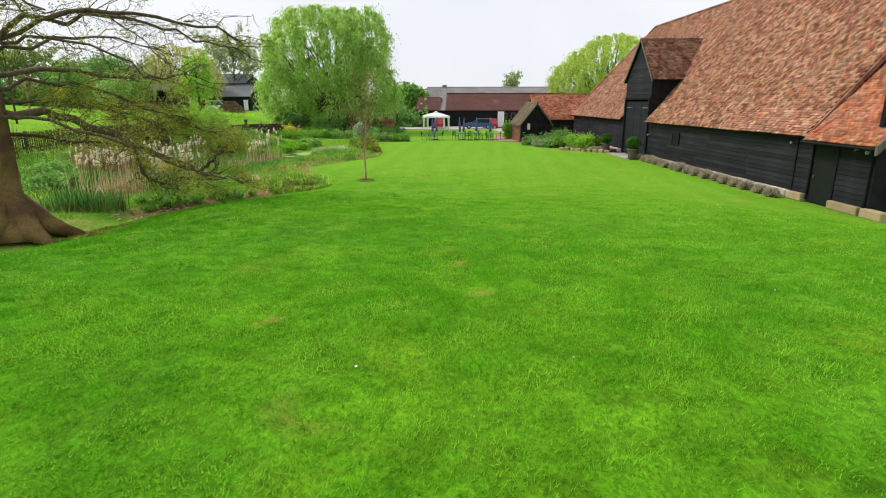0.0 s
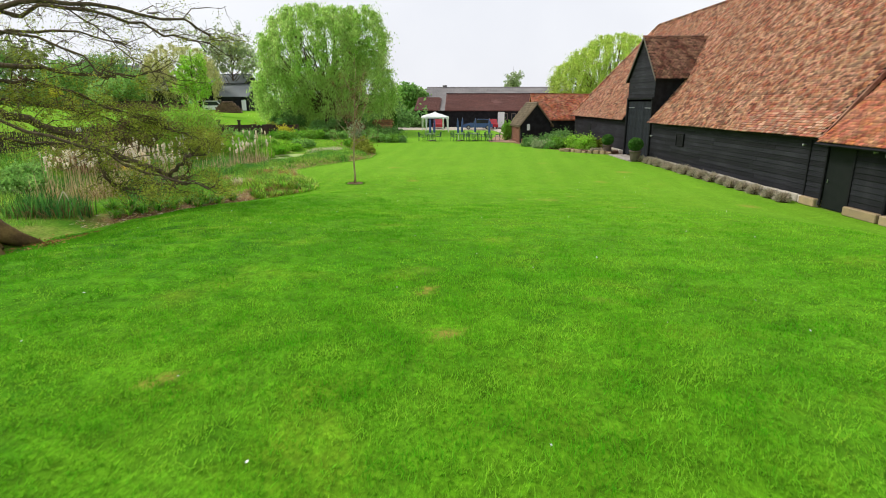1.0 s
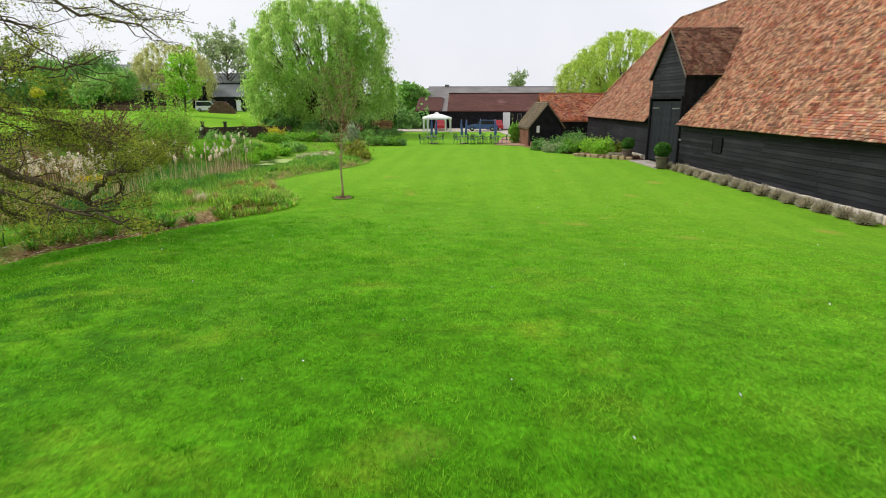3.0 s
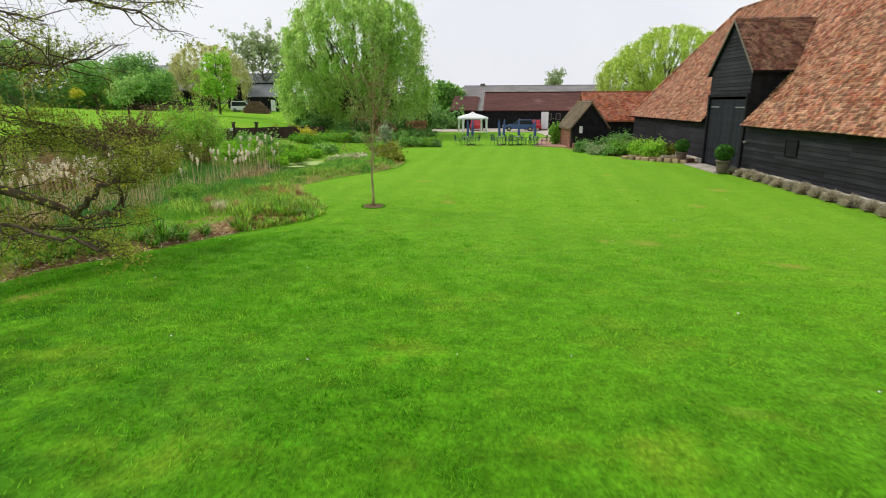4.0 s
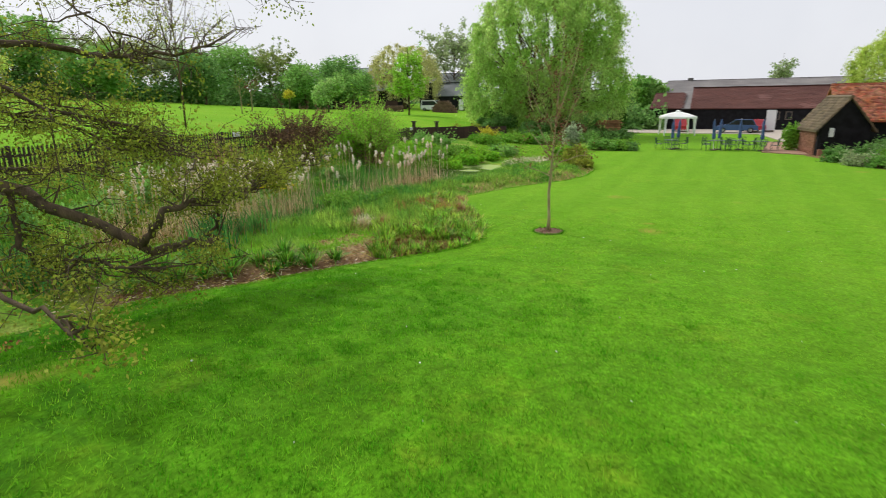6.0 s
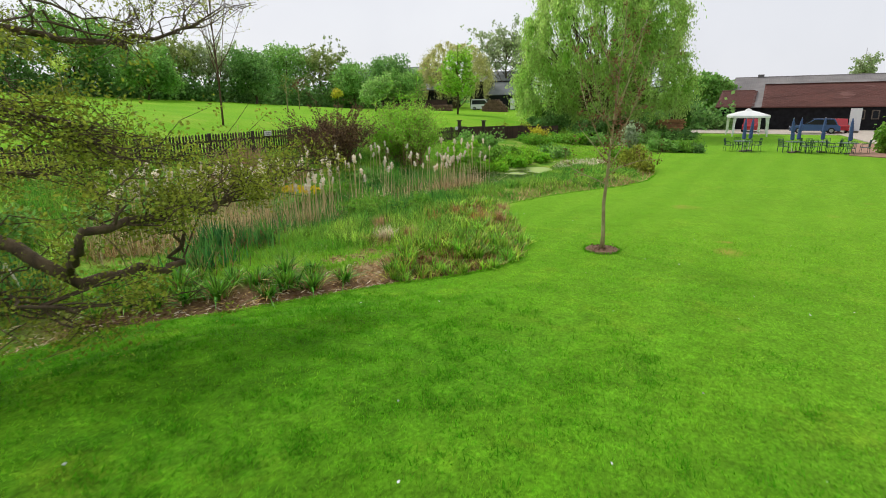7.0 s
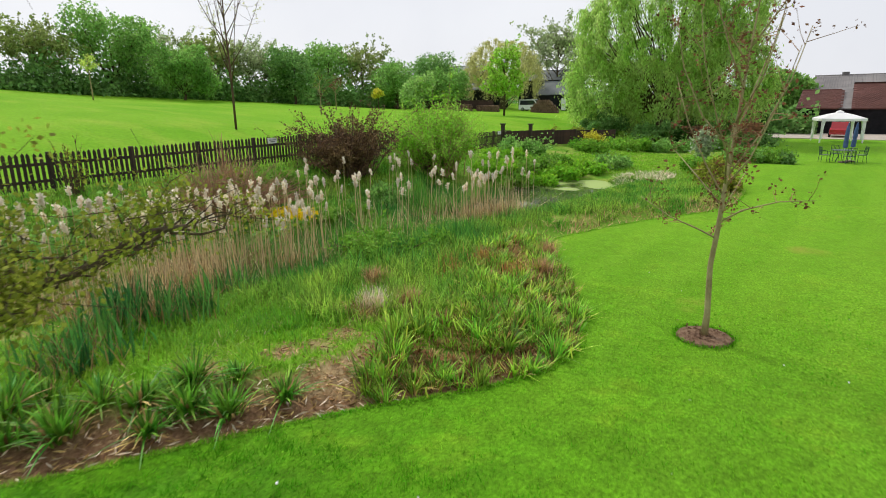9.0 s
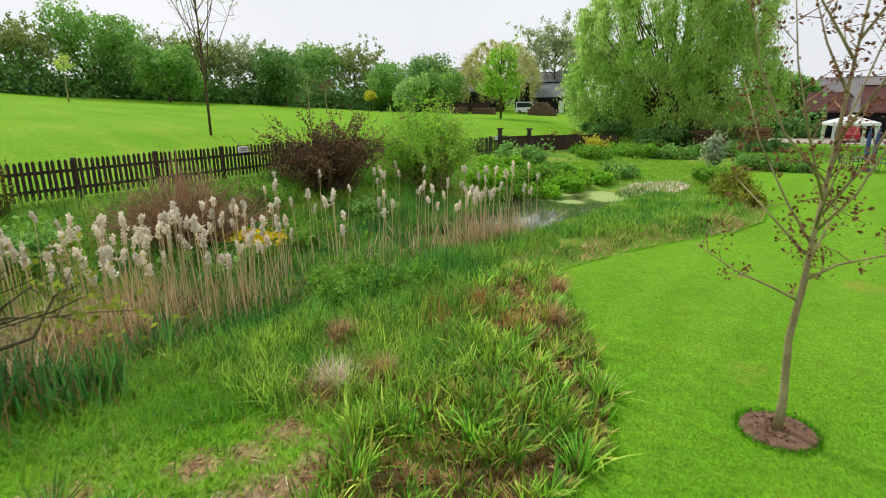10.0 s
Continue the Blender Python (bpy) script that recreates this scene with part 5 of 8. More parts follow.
# the old tree beside the lawn
def old_tree():
    rng = np.random.default_rng(21)
    bx, by = -12.75, 15.3
    t = thing("old_tree", bx, by, gz(bx, by) - 0.1, "old spreading tree with mossy flared roots and young olive leaves", "tree")
    g = Geo()
    g.tube([(0.12, -0.15, -0.1), (0.1, -0.1, 0.25), (0.04, -0.05, 0.7), (0, 0, 1.4), (0.0, 0, 2.6), (-0.05, 0.02, 4.2), (-0.1, 0.1, 6.5), (0, 0.2, 9.5), (0.2, 0.1, 13)],
           [1.0, 0.84, 0.64, 0.52, 0.48, 0.46, 0.37, 0.24, 0.06], 18, 0.07, 4)
    part("trunk", g, BARK_MOSS, t, smooth=True)
    for i, (dx, dy, ln) in enumerate(((1.9, -0.75, 1), (1.85, 0.75, 1), (0.5, -1.9, 1), (-1.7, -0.9, 1), (-0.8, 1.8, 1), (1.2, 0.05, 1))):
        r = Geo().tube([(0.1 * dx, 0.1 * dy, 1.15), (dx * 0.25, dy * 0.25, 0.68), (dx * 0.46, dy * 0.46, 0.32), (dx * 0.7, dy * 0.7, 0.1), (dx * 0.95, dy * 0.95, -0.06)],
                       [0.34, 0.40, 0.31, 0.20, 0.07], 10, 0.1, 30 + i)
        part("root", r, BARK_MOSS, t, smooth=True)
    limb_paths = [
        [(0.15, 0.1, 3.6), (1.2, 0.7, 3.65), (2.0, 1.15, 3.2), (3.0, 1.68, 2.6), (3.85, 2.15, 2.13), (4.66, 2.63, 1.62), (4.72, 3.1, 1.5), (4.66, 3.7, 1.4), (4.5, 4.24, 1.36)],
        [(4.66, 2.63, 1.62), (5.05, 2.55, 1.98), (5.31, 2.55, 2.24), (5.15, 3.6, 2.2), (4.95, 4.6, 2.2), (4.7, 5.7, 2.3), (4.36, 6.9, 2.45)],
        [(3.0, 1.68, 2.6), (3.2, 1.72, 1.95), (3.4, 1.75, 1.45), (3.9, 1.9, 1.5), (4.6, 2.1, 1.45), (5.4, 2.3, 1.4)],
        [(0.1, 0.2, 3.0), (0.4, 1.8, 2.8), (0.67, 3.9, 2.5), (0.9, 4.9, 2.4)],
        [(0.1, 0.2, 4.6), (-0.5, 3.2, 4.95), (-0.4, 5.3, 4.92), (0.5, 5.85, 4.78), (1.2, 5.85, 4.72), (2.3, 5.95, 4.78), (2.9, 6.2, 4.95)],
        [(0.1, 0.1, 5.2), (1.3, 0.4, 6.2), (2.8, 0.9, 6.4), (4.4, 1.6, 6.3), (5.9, 2.25, 6.1), (6.5, 2.4, 5.7)],
        [(0.1, 0.1, 4.8), (1.0, -0.3, 5.4), (2.6, -0.6, 5.5), (4.2, -0.6, 5.1), (5.4, -0.5, 4.4)],
        [(0.1, 0.2, 5.0), (0.9, 2.0, 5.8), (1.6, 4.0, 6.0), (2.4, 5.4, 5.7)],
        [(0.1, 0.1, 5.2), (1.4, 1.0, 6.2), (2.6, 2.2, 6.4), (3.7, 3.25, 6.15), (4.8, 3.7, 5.85), (6.0, 3.9, 5.5)],
        [(2.6, 2.2, 6.4), (3.5, 2.5, 5.7), (4.5, 2.7, 4.8), (5.0, 2.9, 4.3)],
        [(0.2, 0.1, 4.2), (1.1, 0.9, 4.45), (2.0, 1.7, 4.3), (3.6, 3.0, 3.5), (4.6, 3.8, 2.85)],
        [(0.1, 0.2, 3.9), (1.2, 1.5, 3.9), (2.4, 2.9, 3.5), (3.3, 4.2, 2.9)],
        [(0.2, 0.0, 3.5), (2.0, -0.2, 3.4), (4.0, -0.2, 2.75), (5.6, -0.1, 2.05), (6.6, 0.0, 1.78), (7.3, 0.05, 1.72)],
        [(0.0, -0.1, 5.2), (1.2, -1.1, 5.9), (2.8, -2.2, 6.2), (4.4, -3.0, 5.8)],
        [(-0.1, 0.1, 5.6), (-1.6, 0.9, 6.6), (-3.6, 1.5, 7.0), (-5.2, 1.8, 6.6)],
        [(0.0, 0.2, 8.5), (1.8, 0.1, 10.2), (3.8, -0.2, 10.8), (5.4, -0.4, 10.2)],
        [(4.5, 4.24, 1.36), (4.46, 4.3, 1.65), (4.38, 4.46, 2.0)],
    ]
    starts = [0.13, 0.062, 0.05, 0.09, 0.12, 0.12, 0.08, 0.08, 0.10, 0.03, 0.08, 0.06, 0.07, 0.12, 0.13, 0.11, 0.06]
    dense = [5, 10, 8, 9, 7, 6, 6, 5, 7, 5, 15, 17, 3, 5, 6, 5, 3]
    pts = []
    tw = Geo()
    for number, (path, r0, many) in enumerate(zip(limb_paths, starts, dense)):
        drop = 0.02 if number in (0, 1, 16) else 0.35
        r0 = r0 * (1.0 if number < 3 else 0.72)
        p = [np.array(q, dtype=float) for q in path]
        bent = [p[0]]
        for a, b in zip(p[:-1], p[1:]):
            for k in (0.33, 0.67, 1.0):
                q = a * (1 - k) + b * k
                bent.append(q + rng.normal(size=3) * 0.07 if k < 1 else q)
        g = Geo().tube(bent, list(np.linspace(r0, 0.045 if number == 0 else 0.028 if number == 1 else min(0.018, r0 * 0.4), len(bent))), 8, 0.06, len(path))
        limb = part("limb", g, BARK, t, smooth=True)
        for i in range(len(p) - 1):
            if (number == 0 and i > 3) or (number == 1 and i < 2):
                continue
            for j in range(many):
                k = rng.random()
                s = p[i] * (1 - k) + p[i + 1] * k
                if np.linalg.norm(s[:2]) < 1.4:
                    continue
                d = p[i + 1] - p[i]
                d = d / np.linalg.norm(d) + rng.normal(size=3) * np.array([0.85, 0.85, 0.42])
                d[2] = abs(d[2]) + (0.15 if number == 0 else 0.35) if number in (0, 1, 4, 16) else d[2] - 0.1
                ln = rng.uniform(0.6, 1.5) * (0.6 if number in (1, 12) else 1.0)
                e = s + d / np.linalg.norm(d) * ln
                m = (s + e) / 2 + rng.normal(size=3) * 0.12
                e[2] = max(e[2], s[2] - drop, 0.8)
                m[2] = max(m[2], s[2] - drop * 0.7, 0.8)
                kink = [s + (m - s) * 0.5 + rng.normal(size=3) * 0.07, m, m + (e - m) * 0.5 + rng.normal(size=3) * 0.06]
                for q in kink:
                    q[2] = max(q[2], s[2] - drop * 0.7, 0.8)
                tw.tube([s, *kink, e], [0.016, 0.013, 0.010, 0.007, 0.004], 5)
                for q in range(4):
                    a = m + (e - m) * rng.random()
                    b = a + rng.normal(size=3) * 0.32
                    b[2] = max(b[2], s[2] - drop * 1.4, 0.75)
                    tw.tube([a, (a + b) / 2 + rng.normal(size=3) * 0.05, b], [0.006, 0.004, 0.002], 4)
                    pts += [b, (a + b) / 2]
                pts += [e, (m + e) / 2, e + rng.normal(size=3) * 0.1]
    tagged(part("twig_growth", tw, BARK, t), kind="stuff")
    pts = np.array(pts)
    pts = pts[((pts[:, 2] < 4.4) | (rng.random(len(pts)) < 0.3)) & (np.sin(pts[:, 0] * 4.1 + pts[:, 2] * 5.3) + np.sin(pts[:, 1] * 4.7 - pts[:, 2] * 3.9) + rng.normal(0, 0.5, len(pts)) > -0.1)]
    c = clumped(pts, 26, 0.10, rng)
    v, f = quads(c, 0.025, rng, 0.6)
    part("leaves", np_mesh("leaves", v, f, LEAF_OLIVE), None, t)


old_tree()
weeping_willow(-17.0, 76, [(-1.2, 0, 10.4, 7.2, 6.8, 5.7), (4.2, 1.0, 11.4, 3.4, 3.8, 4.6), (-5.6, 0, 5.2, 3.9, 4.2, 3.6), (5.0, -0.5, 5.2, 3.9, 4.2, 3.9), (0, 0.4, 5.0, 5.2, 5.2, 4.2)],
               LEAF_WILLOW, "large weeping willow in fresh green leaf", 3, 620, 64, 0.145)
weeping_willow(26.5, 103, [(1.0, 0, 10.2, 8.0, 7.5, 5.4), (-5.6, 0, 7.4, 4.6, 5.0, 4.2), (6.5, 0, 6.5, 4.0, 5.0, 4.5), (0, 0, 5.0, 7.0, 6.0, 4.0)],
               LEAF_YELLOW, "yellow-green weeping willow behind the barn", 19, 520, 60, 0.15)
# young tree in the lawn
def sapling():
    rng = np.random.default_rng(12)
    x, y = -4.37, 28.4
    t = thing("young_tree", x, y, 0.0, "slender young tree with bronze leaves in a mulched circle", "tree")
    g = Geo().tube([(0, 0, -0.05), (0.01, 0, 0.4), (-0.03, 0.02, 1.2), (0.02, 0, 1.75), (0.05, 0.0, 2.4), (0.10, 0.02, 3.2), (0.15, 0.05, 4.2), (0.22, 0.05, 5.2), (0.2, 0.1, 6.0)],
                   [0.066, 0.047, 0.041, 0.037, 0.030, 0.023, 0.016, 0.010, 0.004], 10, 0.04, 3)
    part("trunk", g, BARK_PALE, t, smooth=True)
    paths = [[(0.02, 0, 1.65), (-0.25, -0.05, 1.78), (-0.65, -0.15, 1.95), (-1.1, -0.25, 2.25)], [(0.02, 0, 1.9), (0.3, 0.1, 2.1), (0.75, 0.25, 2.25), (1.2, 0.3, 2.3)],
             [(0.05, 0, 2.3), (-0.25, 0.1, 2.75), (-0.6, 0.2, 3.4), (-0.85, 0.3, 4.1)], [(0.05, 0, 2.45), (0.35, -0.1, 2.9), (0.6, -0.2, 3.6), (0.8, -0.3, 4.4)],
             [(0.08, 0, 2.8), (-0.1, -0.25, 3.4), (-0.3, -0.5, 4.2), (-0.4, -0.6, 4.9)], [(0.1, 0, 3.1), (0.2, 0.3, 3.7), (0.4, 0.5, 4.5), (0.5, 0.6, 5.1)],
             [(0.14, 0, 3.9), (-0.1, 0.1, 4.4), (-0.3, 0.1, 5.0)], [(0.02, 0, 2.0), (0.15, 0.45, 2.4), (0.25, 0.9, 2.7)], [(0.0, 0, 2.2), (-0.4, 0.3, 2.55), (-0.85, 0.55, 2.95)],
             [(0.06, 0, 2.6), (0.4, 0.15, 3.2), (0.7, 0.3, 4.0), (0.85, 0.4, 4.7)], [(0.08, 0, 3.0), (-0.35, -0.1, 3.5), (-0.65, -0.2, 4.2), (-0.8, -0.2, 4.9)], [(0.1, 0, 3.4), (0.4, -0.3, 4.0), (0.6, -0.6, 4.8)],
             [(0.05, 0, 2.5), (0.1, -0.5, 2.9), (0.2, -0.95, 3.4)], [(0.16, 0, 4.4), (0.5, 0.2, 5.0), (0.7, 0.3, 5.6)], [(0.16, 0, 4.2), (-0.2, -0.2, 4.8), (-0.4, -0.3, 5.5)]]
    tips = []
    tw = Geo()
    for p in paths:
        g = Geo().tube(p, list(np.linspace(0.017, 0.005, len(p))), 6)
        part("branch", g, BARK_PALE, t, smooth=True)
        p = [np.array(q) for q in p]
        for i in range(len(p) - 1):
            for j in range(3):
                k = rng.uniform(0.2, 1)
                s = p[i] * (1 - k) + p[i + 1] * k
                e = s + rng.normal(size=3) * 0.2 + np.array([0, 0, 0.1])
                tw.tube([s, (s + e) / 2 + rng.normal(size=3) * 0.03, e], [0.006, 0.004, 0.002], 4)
                tips += [e, e, (s + e) / 2]
    for k in np.linspace(2.6, 6.0, 16):
        s = np.array((0.12, 0.03, k))
        e = s + rng.normal(size=3) * 0.22 + np.array([0, 0, 0.15])
        tw.tube([s, (s + e) / 2, e], [0.008, 0.005, 0.003], 4)
        tips += [e, (s + e) / 2]
    tagged(part("twig_growth", tw, TWIG_TAN, t), kind="stuff")
    c = clumped(np.array(tips), 4, 0.05, rng)
    v, f = quads(c, 0.027, rng, 0.6)
    part("leaves", np_mesh("leaves", v, f, LEAF_BRONZE), None, t)
    ring = tagged(part("mulch_circle", Geo().lathe([(0.0, 0.015), (0.23, 0.035), (0.40, 0.012), (0.46, -0.06)], 28), SOIL), "round bed of brown bark mulch cut in the lawn", "mulch bed", kind="structure")
    ring.matrix_basis = pose(x, y, 0.015)
    v, f = quads(np.stack([rng.normal(0, 0.18, 260), rng.normal(0, 0.18, 260), np.full(260, 0.04)], 1), 0.022, rng, 0.5, 0.7)
    tagged(part("bark_chips", np_mesh("bark_chips", v, f, SOIL), None, ring), kind="stuff")
    # Taller blades in the darkened green imitate the shadow of the sunken cut edge
    ti = np.linspace(0, 2 * np.pi, 420)
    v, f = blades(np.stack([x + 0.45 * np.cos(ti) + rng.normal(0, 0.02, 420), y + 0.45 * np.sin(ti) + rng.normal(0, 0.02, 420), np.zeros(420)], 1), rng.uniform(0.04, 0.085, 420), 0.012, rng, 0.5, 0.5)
    tagged(part("grass_rim", np_mesh("grass_rim", v, f, LAWN_SHADED)), "ragged grass rim round the mulch circle, dark like its shaded cut edge", "grass", kind="stuff")


sapling()

# field trees and far hedge line
bare_tree(-30.5, 38.2, 11.5, 4.4, LEAF_BUFF, TWIG, "tall young field tree with sparse buff buds", 2, 2400, 0.035, 0.2, 18, thick=0.38, rise=2.3)
bare_tree(-60.0, 43.8, 4.3, 1.5, LEAF_YELLOW, BARK_PALE, "small young field tree in yellow leaf", 3, 500, 0.08, 0.5, 7)
bare_tree(-51.3, 66.2, 4.2, 1.8, LEAF_BRONZE, BARK_PALE, "thin young field tree with brown buds", 4, 300, 0.07, 0.4, 7)
bare_tree(-45, 58, 4.2, 1.6, LEAF_OLIVE, BARK_PALE, "thin staked young field tree", 6, 120, 0.06, 0.4, 6)
round_tree(-57, 80, 2.8, 1.7, LEAF_GOLD, BARK, "small golden-leaved ornamental tree", 300, 0.12, 0.55, 5)
round_tree(-47.4, 76.5, 4.6, 5.0, LEAF_PALE, BARK, "low spreading tree in pale fresh leaf", 900, 0.17, 0.3, 6, 0.3)
bare_tree(-39.1, 84.4, 9.4, 5.2, LEAF_LIME, BARK, "upright tree in vivid spring green", 7, 5000, 0.15, 0.08, 20)
weeping_willow(-54.5, 111, [(0, 0, 8.0, 6.4, 5.4, 4.2), (-4.2, 0, 5.4, 3.8, 3.6, 3.6), (3.8, 0, 5.4, 4.0, 3.6, 3.6)], LEAF_BUFF, "pale thin willow beyond the field", 15, 200, 40, 0.16, 0.5)
bare_tree(-48.4, 122, 14.5, 12, LEAF_GREY, BARK, "tall grey-green tree with open crown", 9, 5000, 0.26, 0.2, 16)
bare_tree(14.2, 160, 13.6, 5.4, LEAF_GREY, BARK, "grey-green open tree beyond the barn roofs", 11, 2600, 0.22, 0.3, 14)
round_tree(-9.4, 112, 7.8, 6.2, LEAF_GREEN, BARK, "green tree behind the outbuildings", 1400, 0.3, 0.1, 12)
round_tree(-12.5, 98, 5.0, 6, LEAF_DARK, BARK, "dense dark tree beside the outbuildings", 1000, 0.28, 0.05, 13)
far = [(-86, 36, 6.2, 11, LEAF_BUD), (-80, 46.8, 5.6, 9, LEAF_BUD), (-77.4, 54, 10.2, 10.5, LEAF_GREEN), (-82, 61, 7, 9, LEAF_GREY), (-69.6, 58.5, 6.6, 8, LEAF_GREEN), (-76, 66.5, 7.4, 8, LEAF_BUD),
       (-75, 72, 7.2, 8, LEAF_GREY), (-67.5, 74, 7.6, 8, LEAF_DARK), (-73.6, 86.4, 10.6, 10, LEAF_GREEN), (-70.2, 91, 9.4, 9, LEAF_BUD), (-62.3, 90.5, 7.8, 9, LEAF_GREEN), (-63, 102.3, 9.6, 10, LEAF_DARK),
       (-58, 99, 6.6, 9, LEAF_GREEN), (-95, 20, 10, 14, LEAF_GREEN), (-92, 4, 9, 14, LEAF_DARK), (-70, 112, 9, 10, LEAF_DARK)]
for i, (x, y, h, w, lm) in enumerate(far):
    lb = {LEAF_GREEN: "broad mid-green hedgerow tree", LEAF_GREY: "thin grey-green hedgerow tree just leafing", LEAF_DARK: "dense dark green hedgerow tree", LEAF_BUD: "olive-green hedgerow tree in bud"}[lm]
    if lm in (LEAF_GREY, LEAF_BUD):
        bare_tree(x, y, h, w, lm, BARK, lb, 40 + i, 6500, 0.165, 0.12, 20)
    else:
        round_tree(x, y, h, w, lm, BARK, lb, 3400, 0.165, 0.12, 40 + i, 0.4)
# continuous undergrowth under the far trees
rng = np.random.default_rng(77)
hy = rng.uniform(-20, 104, 64000)
hx = np.interp(hy, (-20, 20, 44, 60, 75, 90, 104), (-98, -92, -79, -76, -72, -69, -60)) + rng.normal(0, 1.6, 64000)
hz = ground_z(hx, hy) + np.abs(rng.normal(0, 1.6, 64000)) * (1 + 0.35 * np.sin(hy * 0.7)) + 0.05
v, f = quads(np.stack([hx, hy, hz], 1), 0.23, rng, 0.65)
tagged(part("hedge", np_mesh("hedge", v, f, LEAF_DARK)), "dark tangled hedgerow along the far side of the field", "hedge", kind="stuff")
hy2 = rng.uniform(100, 240, 5000)
hx2 = np.interp(hy2, (100, 130, 240), (-95, -85, -30)) + rng.normal(0, 4, 5000)
v, f = quads(np.stack([hx2, hy2, ground_z(hx2, hy2) + np.abs(rng.normal(0, 2.5, 5000))], 1), 0.6, rng, 0.65)
tagged(part("far_woodland", np_mesh("far_woodland", v, f, LEAF_DARK)), "distant belt of dark woodland", "woodland", kind="stuff")
hx3 = rng.uniform(-26, -5, 6000)
hy3 = 93 + rng.normal(0, 1.2, 6000) + np.where(hx3 < -14, 3, 0)
v, f = quads(np.stack([hx3, hy3, ground_z(hx3, hy3) + np.abs(rng.normal(0, 1.2, 6000)) + 0.1], 1), 0.26, rng, 0.65)
tagged(part("boundary_hedge", np_mesh("boundary_hedge", v, f, LEAF_DARK)), "dark clipped hedge behind the willow", "hedge", kind="stuff")


# ---- picket fence ----
FX = -22.2
picket_me = Geo().slab([(-0.045, 0, 0), (0.045, 0, 0), (0.045, 0, 1.02), (0.0, 0, 1.09), (-0.045, 0, 1.02)], (0, 0.022, 0)).mesh("picket", FENCE)
post_me = Geo().box(0, 0, 0.55, 0.13, 0.13, 1.3, b=0.012).mesh("fence_post", FENCE)
rail_me = Geo().box(0, 0, 0, 2.4, 0.05, 0.09, b=0.01).mesh("rail", FENCE)
rf = random.Random(9)
fence = thing("picket_fence", FX, 14.0, 0, "dark brown picket fence along the field bank", "fence")
y = 0.0
while y < 39.5:
    z0 = gz(FX, y + 14.0) + 0.02
    rise = gz(FX, y + 16.4) + 0.02 - z0
    part("fence_post", post_me, None, fence, at=pose(0, y, z0 - 0.05, 0, rf.uniform(-1, 1), 90))
    for z in (0.3, 0.8):
        part("rail", rail_me, None, fence, at=pose(0.03, y + 1.2, z0 + z + rise / 2, 0, math.degrees(-math.atan2(rise, 2.4)), 90))
    for i in range(15):
        k = 0.14 + i * 0.155
        part("picket", picket_me, None, fence, at=pose(0.08, y + k, z0 + 0.05 + rise * k / 2.4 + rf.uniform(-0.012, 0.012), 0, rf.uniform(-1.2, 1.2), 90))
    y += 2.4
# solid panels and gate posts at the fence's far end
fence_bd = Geo().box(0, 0, 0.55, 0.16, 0.025, 1.05, b=0.006).mesh("fence_board", PANEL)
board_fence = thing("board_fence", -20.0, 59.4, 0, "brown close-boarded fence beyond the pond", "fence", 70)
for i in range(5):
    xx = (i - 2) * 2.4
    w0 = board_fence.matrix_basis @ Vector((xx, 0, 0))
    zz = gz(w0.x, w0.y)
    part("fence_post", post_me, None, board_fence, at=pose(xx - 1.2, 0, zz - 0.05))
    part("rail", Geo().box(0, 0.04, 0.85, 2.4, 0.05, 0.09), PANEL, board_fence, at=pose(xx, 0, zz))
    for j in range(15):
        part("fence_board", fence_bd, None, board_fence, at=pose(xx - 1.1 + j * 0.158, rf.uniform(-0.004, 0.004), zz + rf.uniform(-0.01, 0.01)))
for x, y, s in ((-22.3, 53.9, 1.55), (-21.2, 56.0, 1.5)):
    gp = thing("gate_post", x, y, gz(x, y), "stout dark gate post with flat cap", "post")
    part("post", Geo().box(0, 0, s / 2, 0.22, 0.22, s, b=0.015), FENCE, gp)
    part("cap", Geo().box(0, 0, s + 0.04, 0.34, 0.34, 0.08, b=0.015), FENCE, gp)
for x, y, z, w_ in ((-22.05, 34.0, 1.0, 0.45), (-21.9, 52.7, 1.05, 0.4)):
    sg = thing("fence_notice", x, y, gz(FX, y) + z, "small white notice fixed to the fence", "sign", 90)
    part("board", Geo().box(0, 0, 0, w_, 0.03, 0.22, b=0.006), PLASTIC_WHITE, sg)
    part("writing", Geo().box(0, -0.018, 0.03, w_ * 0.7, 0.008, 0.03).box(0, -0.018, -0.04, w_ * 0.5, 0.008, 0.025), SLATE, sg)

# ---- bank planting ----
P = np.random.default_rng(31)


def scatter(n, x0, x1, y0, y1, keep):
    x, y = P.uniform(x0, x1, n), P.uniform(y0, y1, n)
    k = keep(x, y)
    x, y = x[k], y[k]
    return np.stack([x, y, ground_z(x, y) - 0.01], 1)


def stuff(name, v, f, material, label, category):
    return tagged(part(name, np_mesh(name, v, f, material)), label, category, kind="stuff")


# strap-leaved clumps: seven kinds, each clump a thing
def clump_mesh(i, n, h, dry, width, lean, bend, fresh=STRAP):
    rng = np.random.default_rng(200 + i)
    r = np.abs(rng.normal(0, 0.10, n))
    az = rng.uniform(0, 2 * np.pi, n)
    base = np.stack([r * np.cos(az), r * np.sin(az), np.zeros(n)], 1)
    green = rng.random(n) > dry
    out = []
    for sel, m, k in ((green, fresh, 1.0), (~green, STRAP_DRY, 0.8)):
        v, f = blades(base[sel], rng.uniform(0.65, 1.1, sel.sum()) * h * k, width, rng, lean, bend / k, 4, az[sel] + rng.normal(0, 0.5, sel.sum()))
        out.append(np_mesh("strap_leaves", v, f, m))
    return out


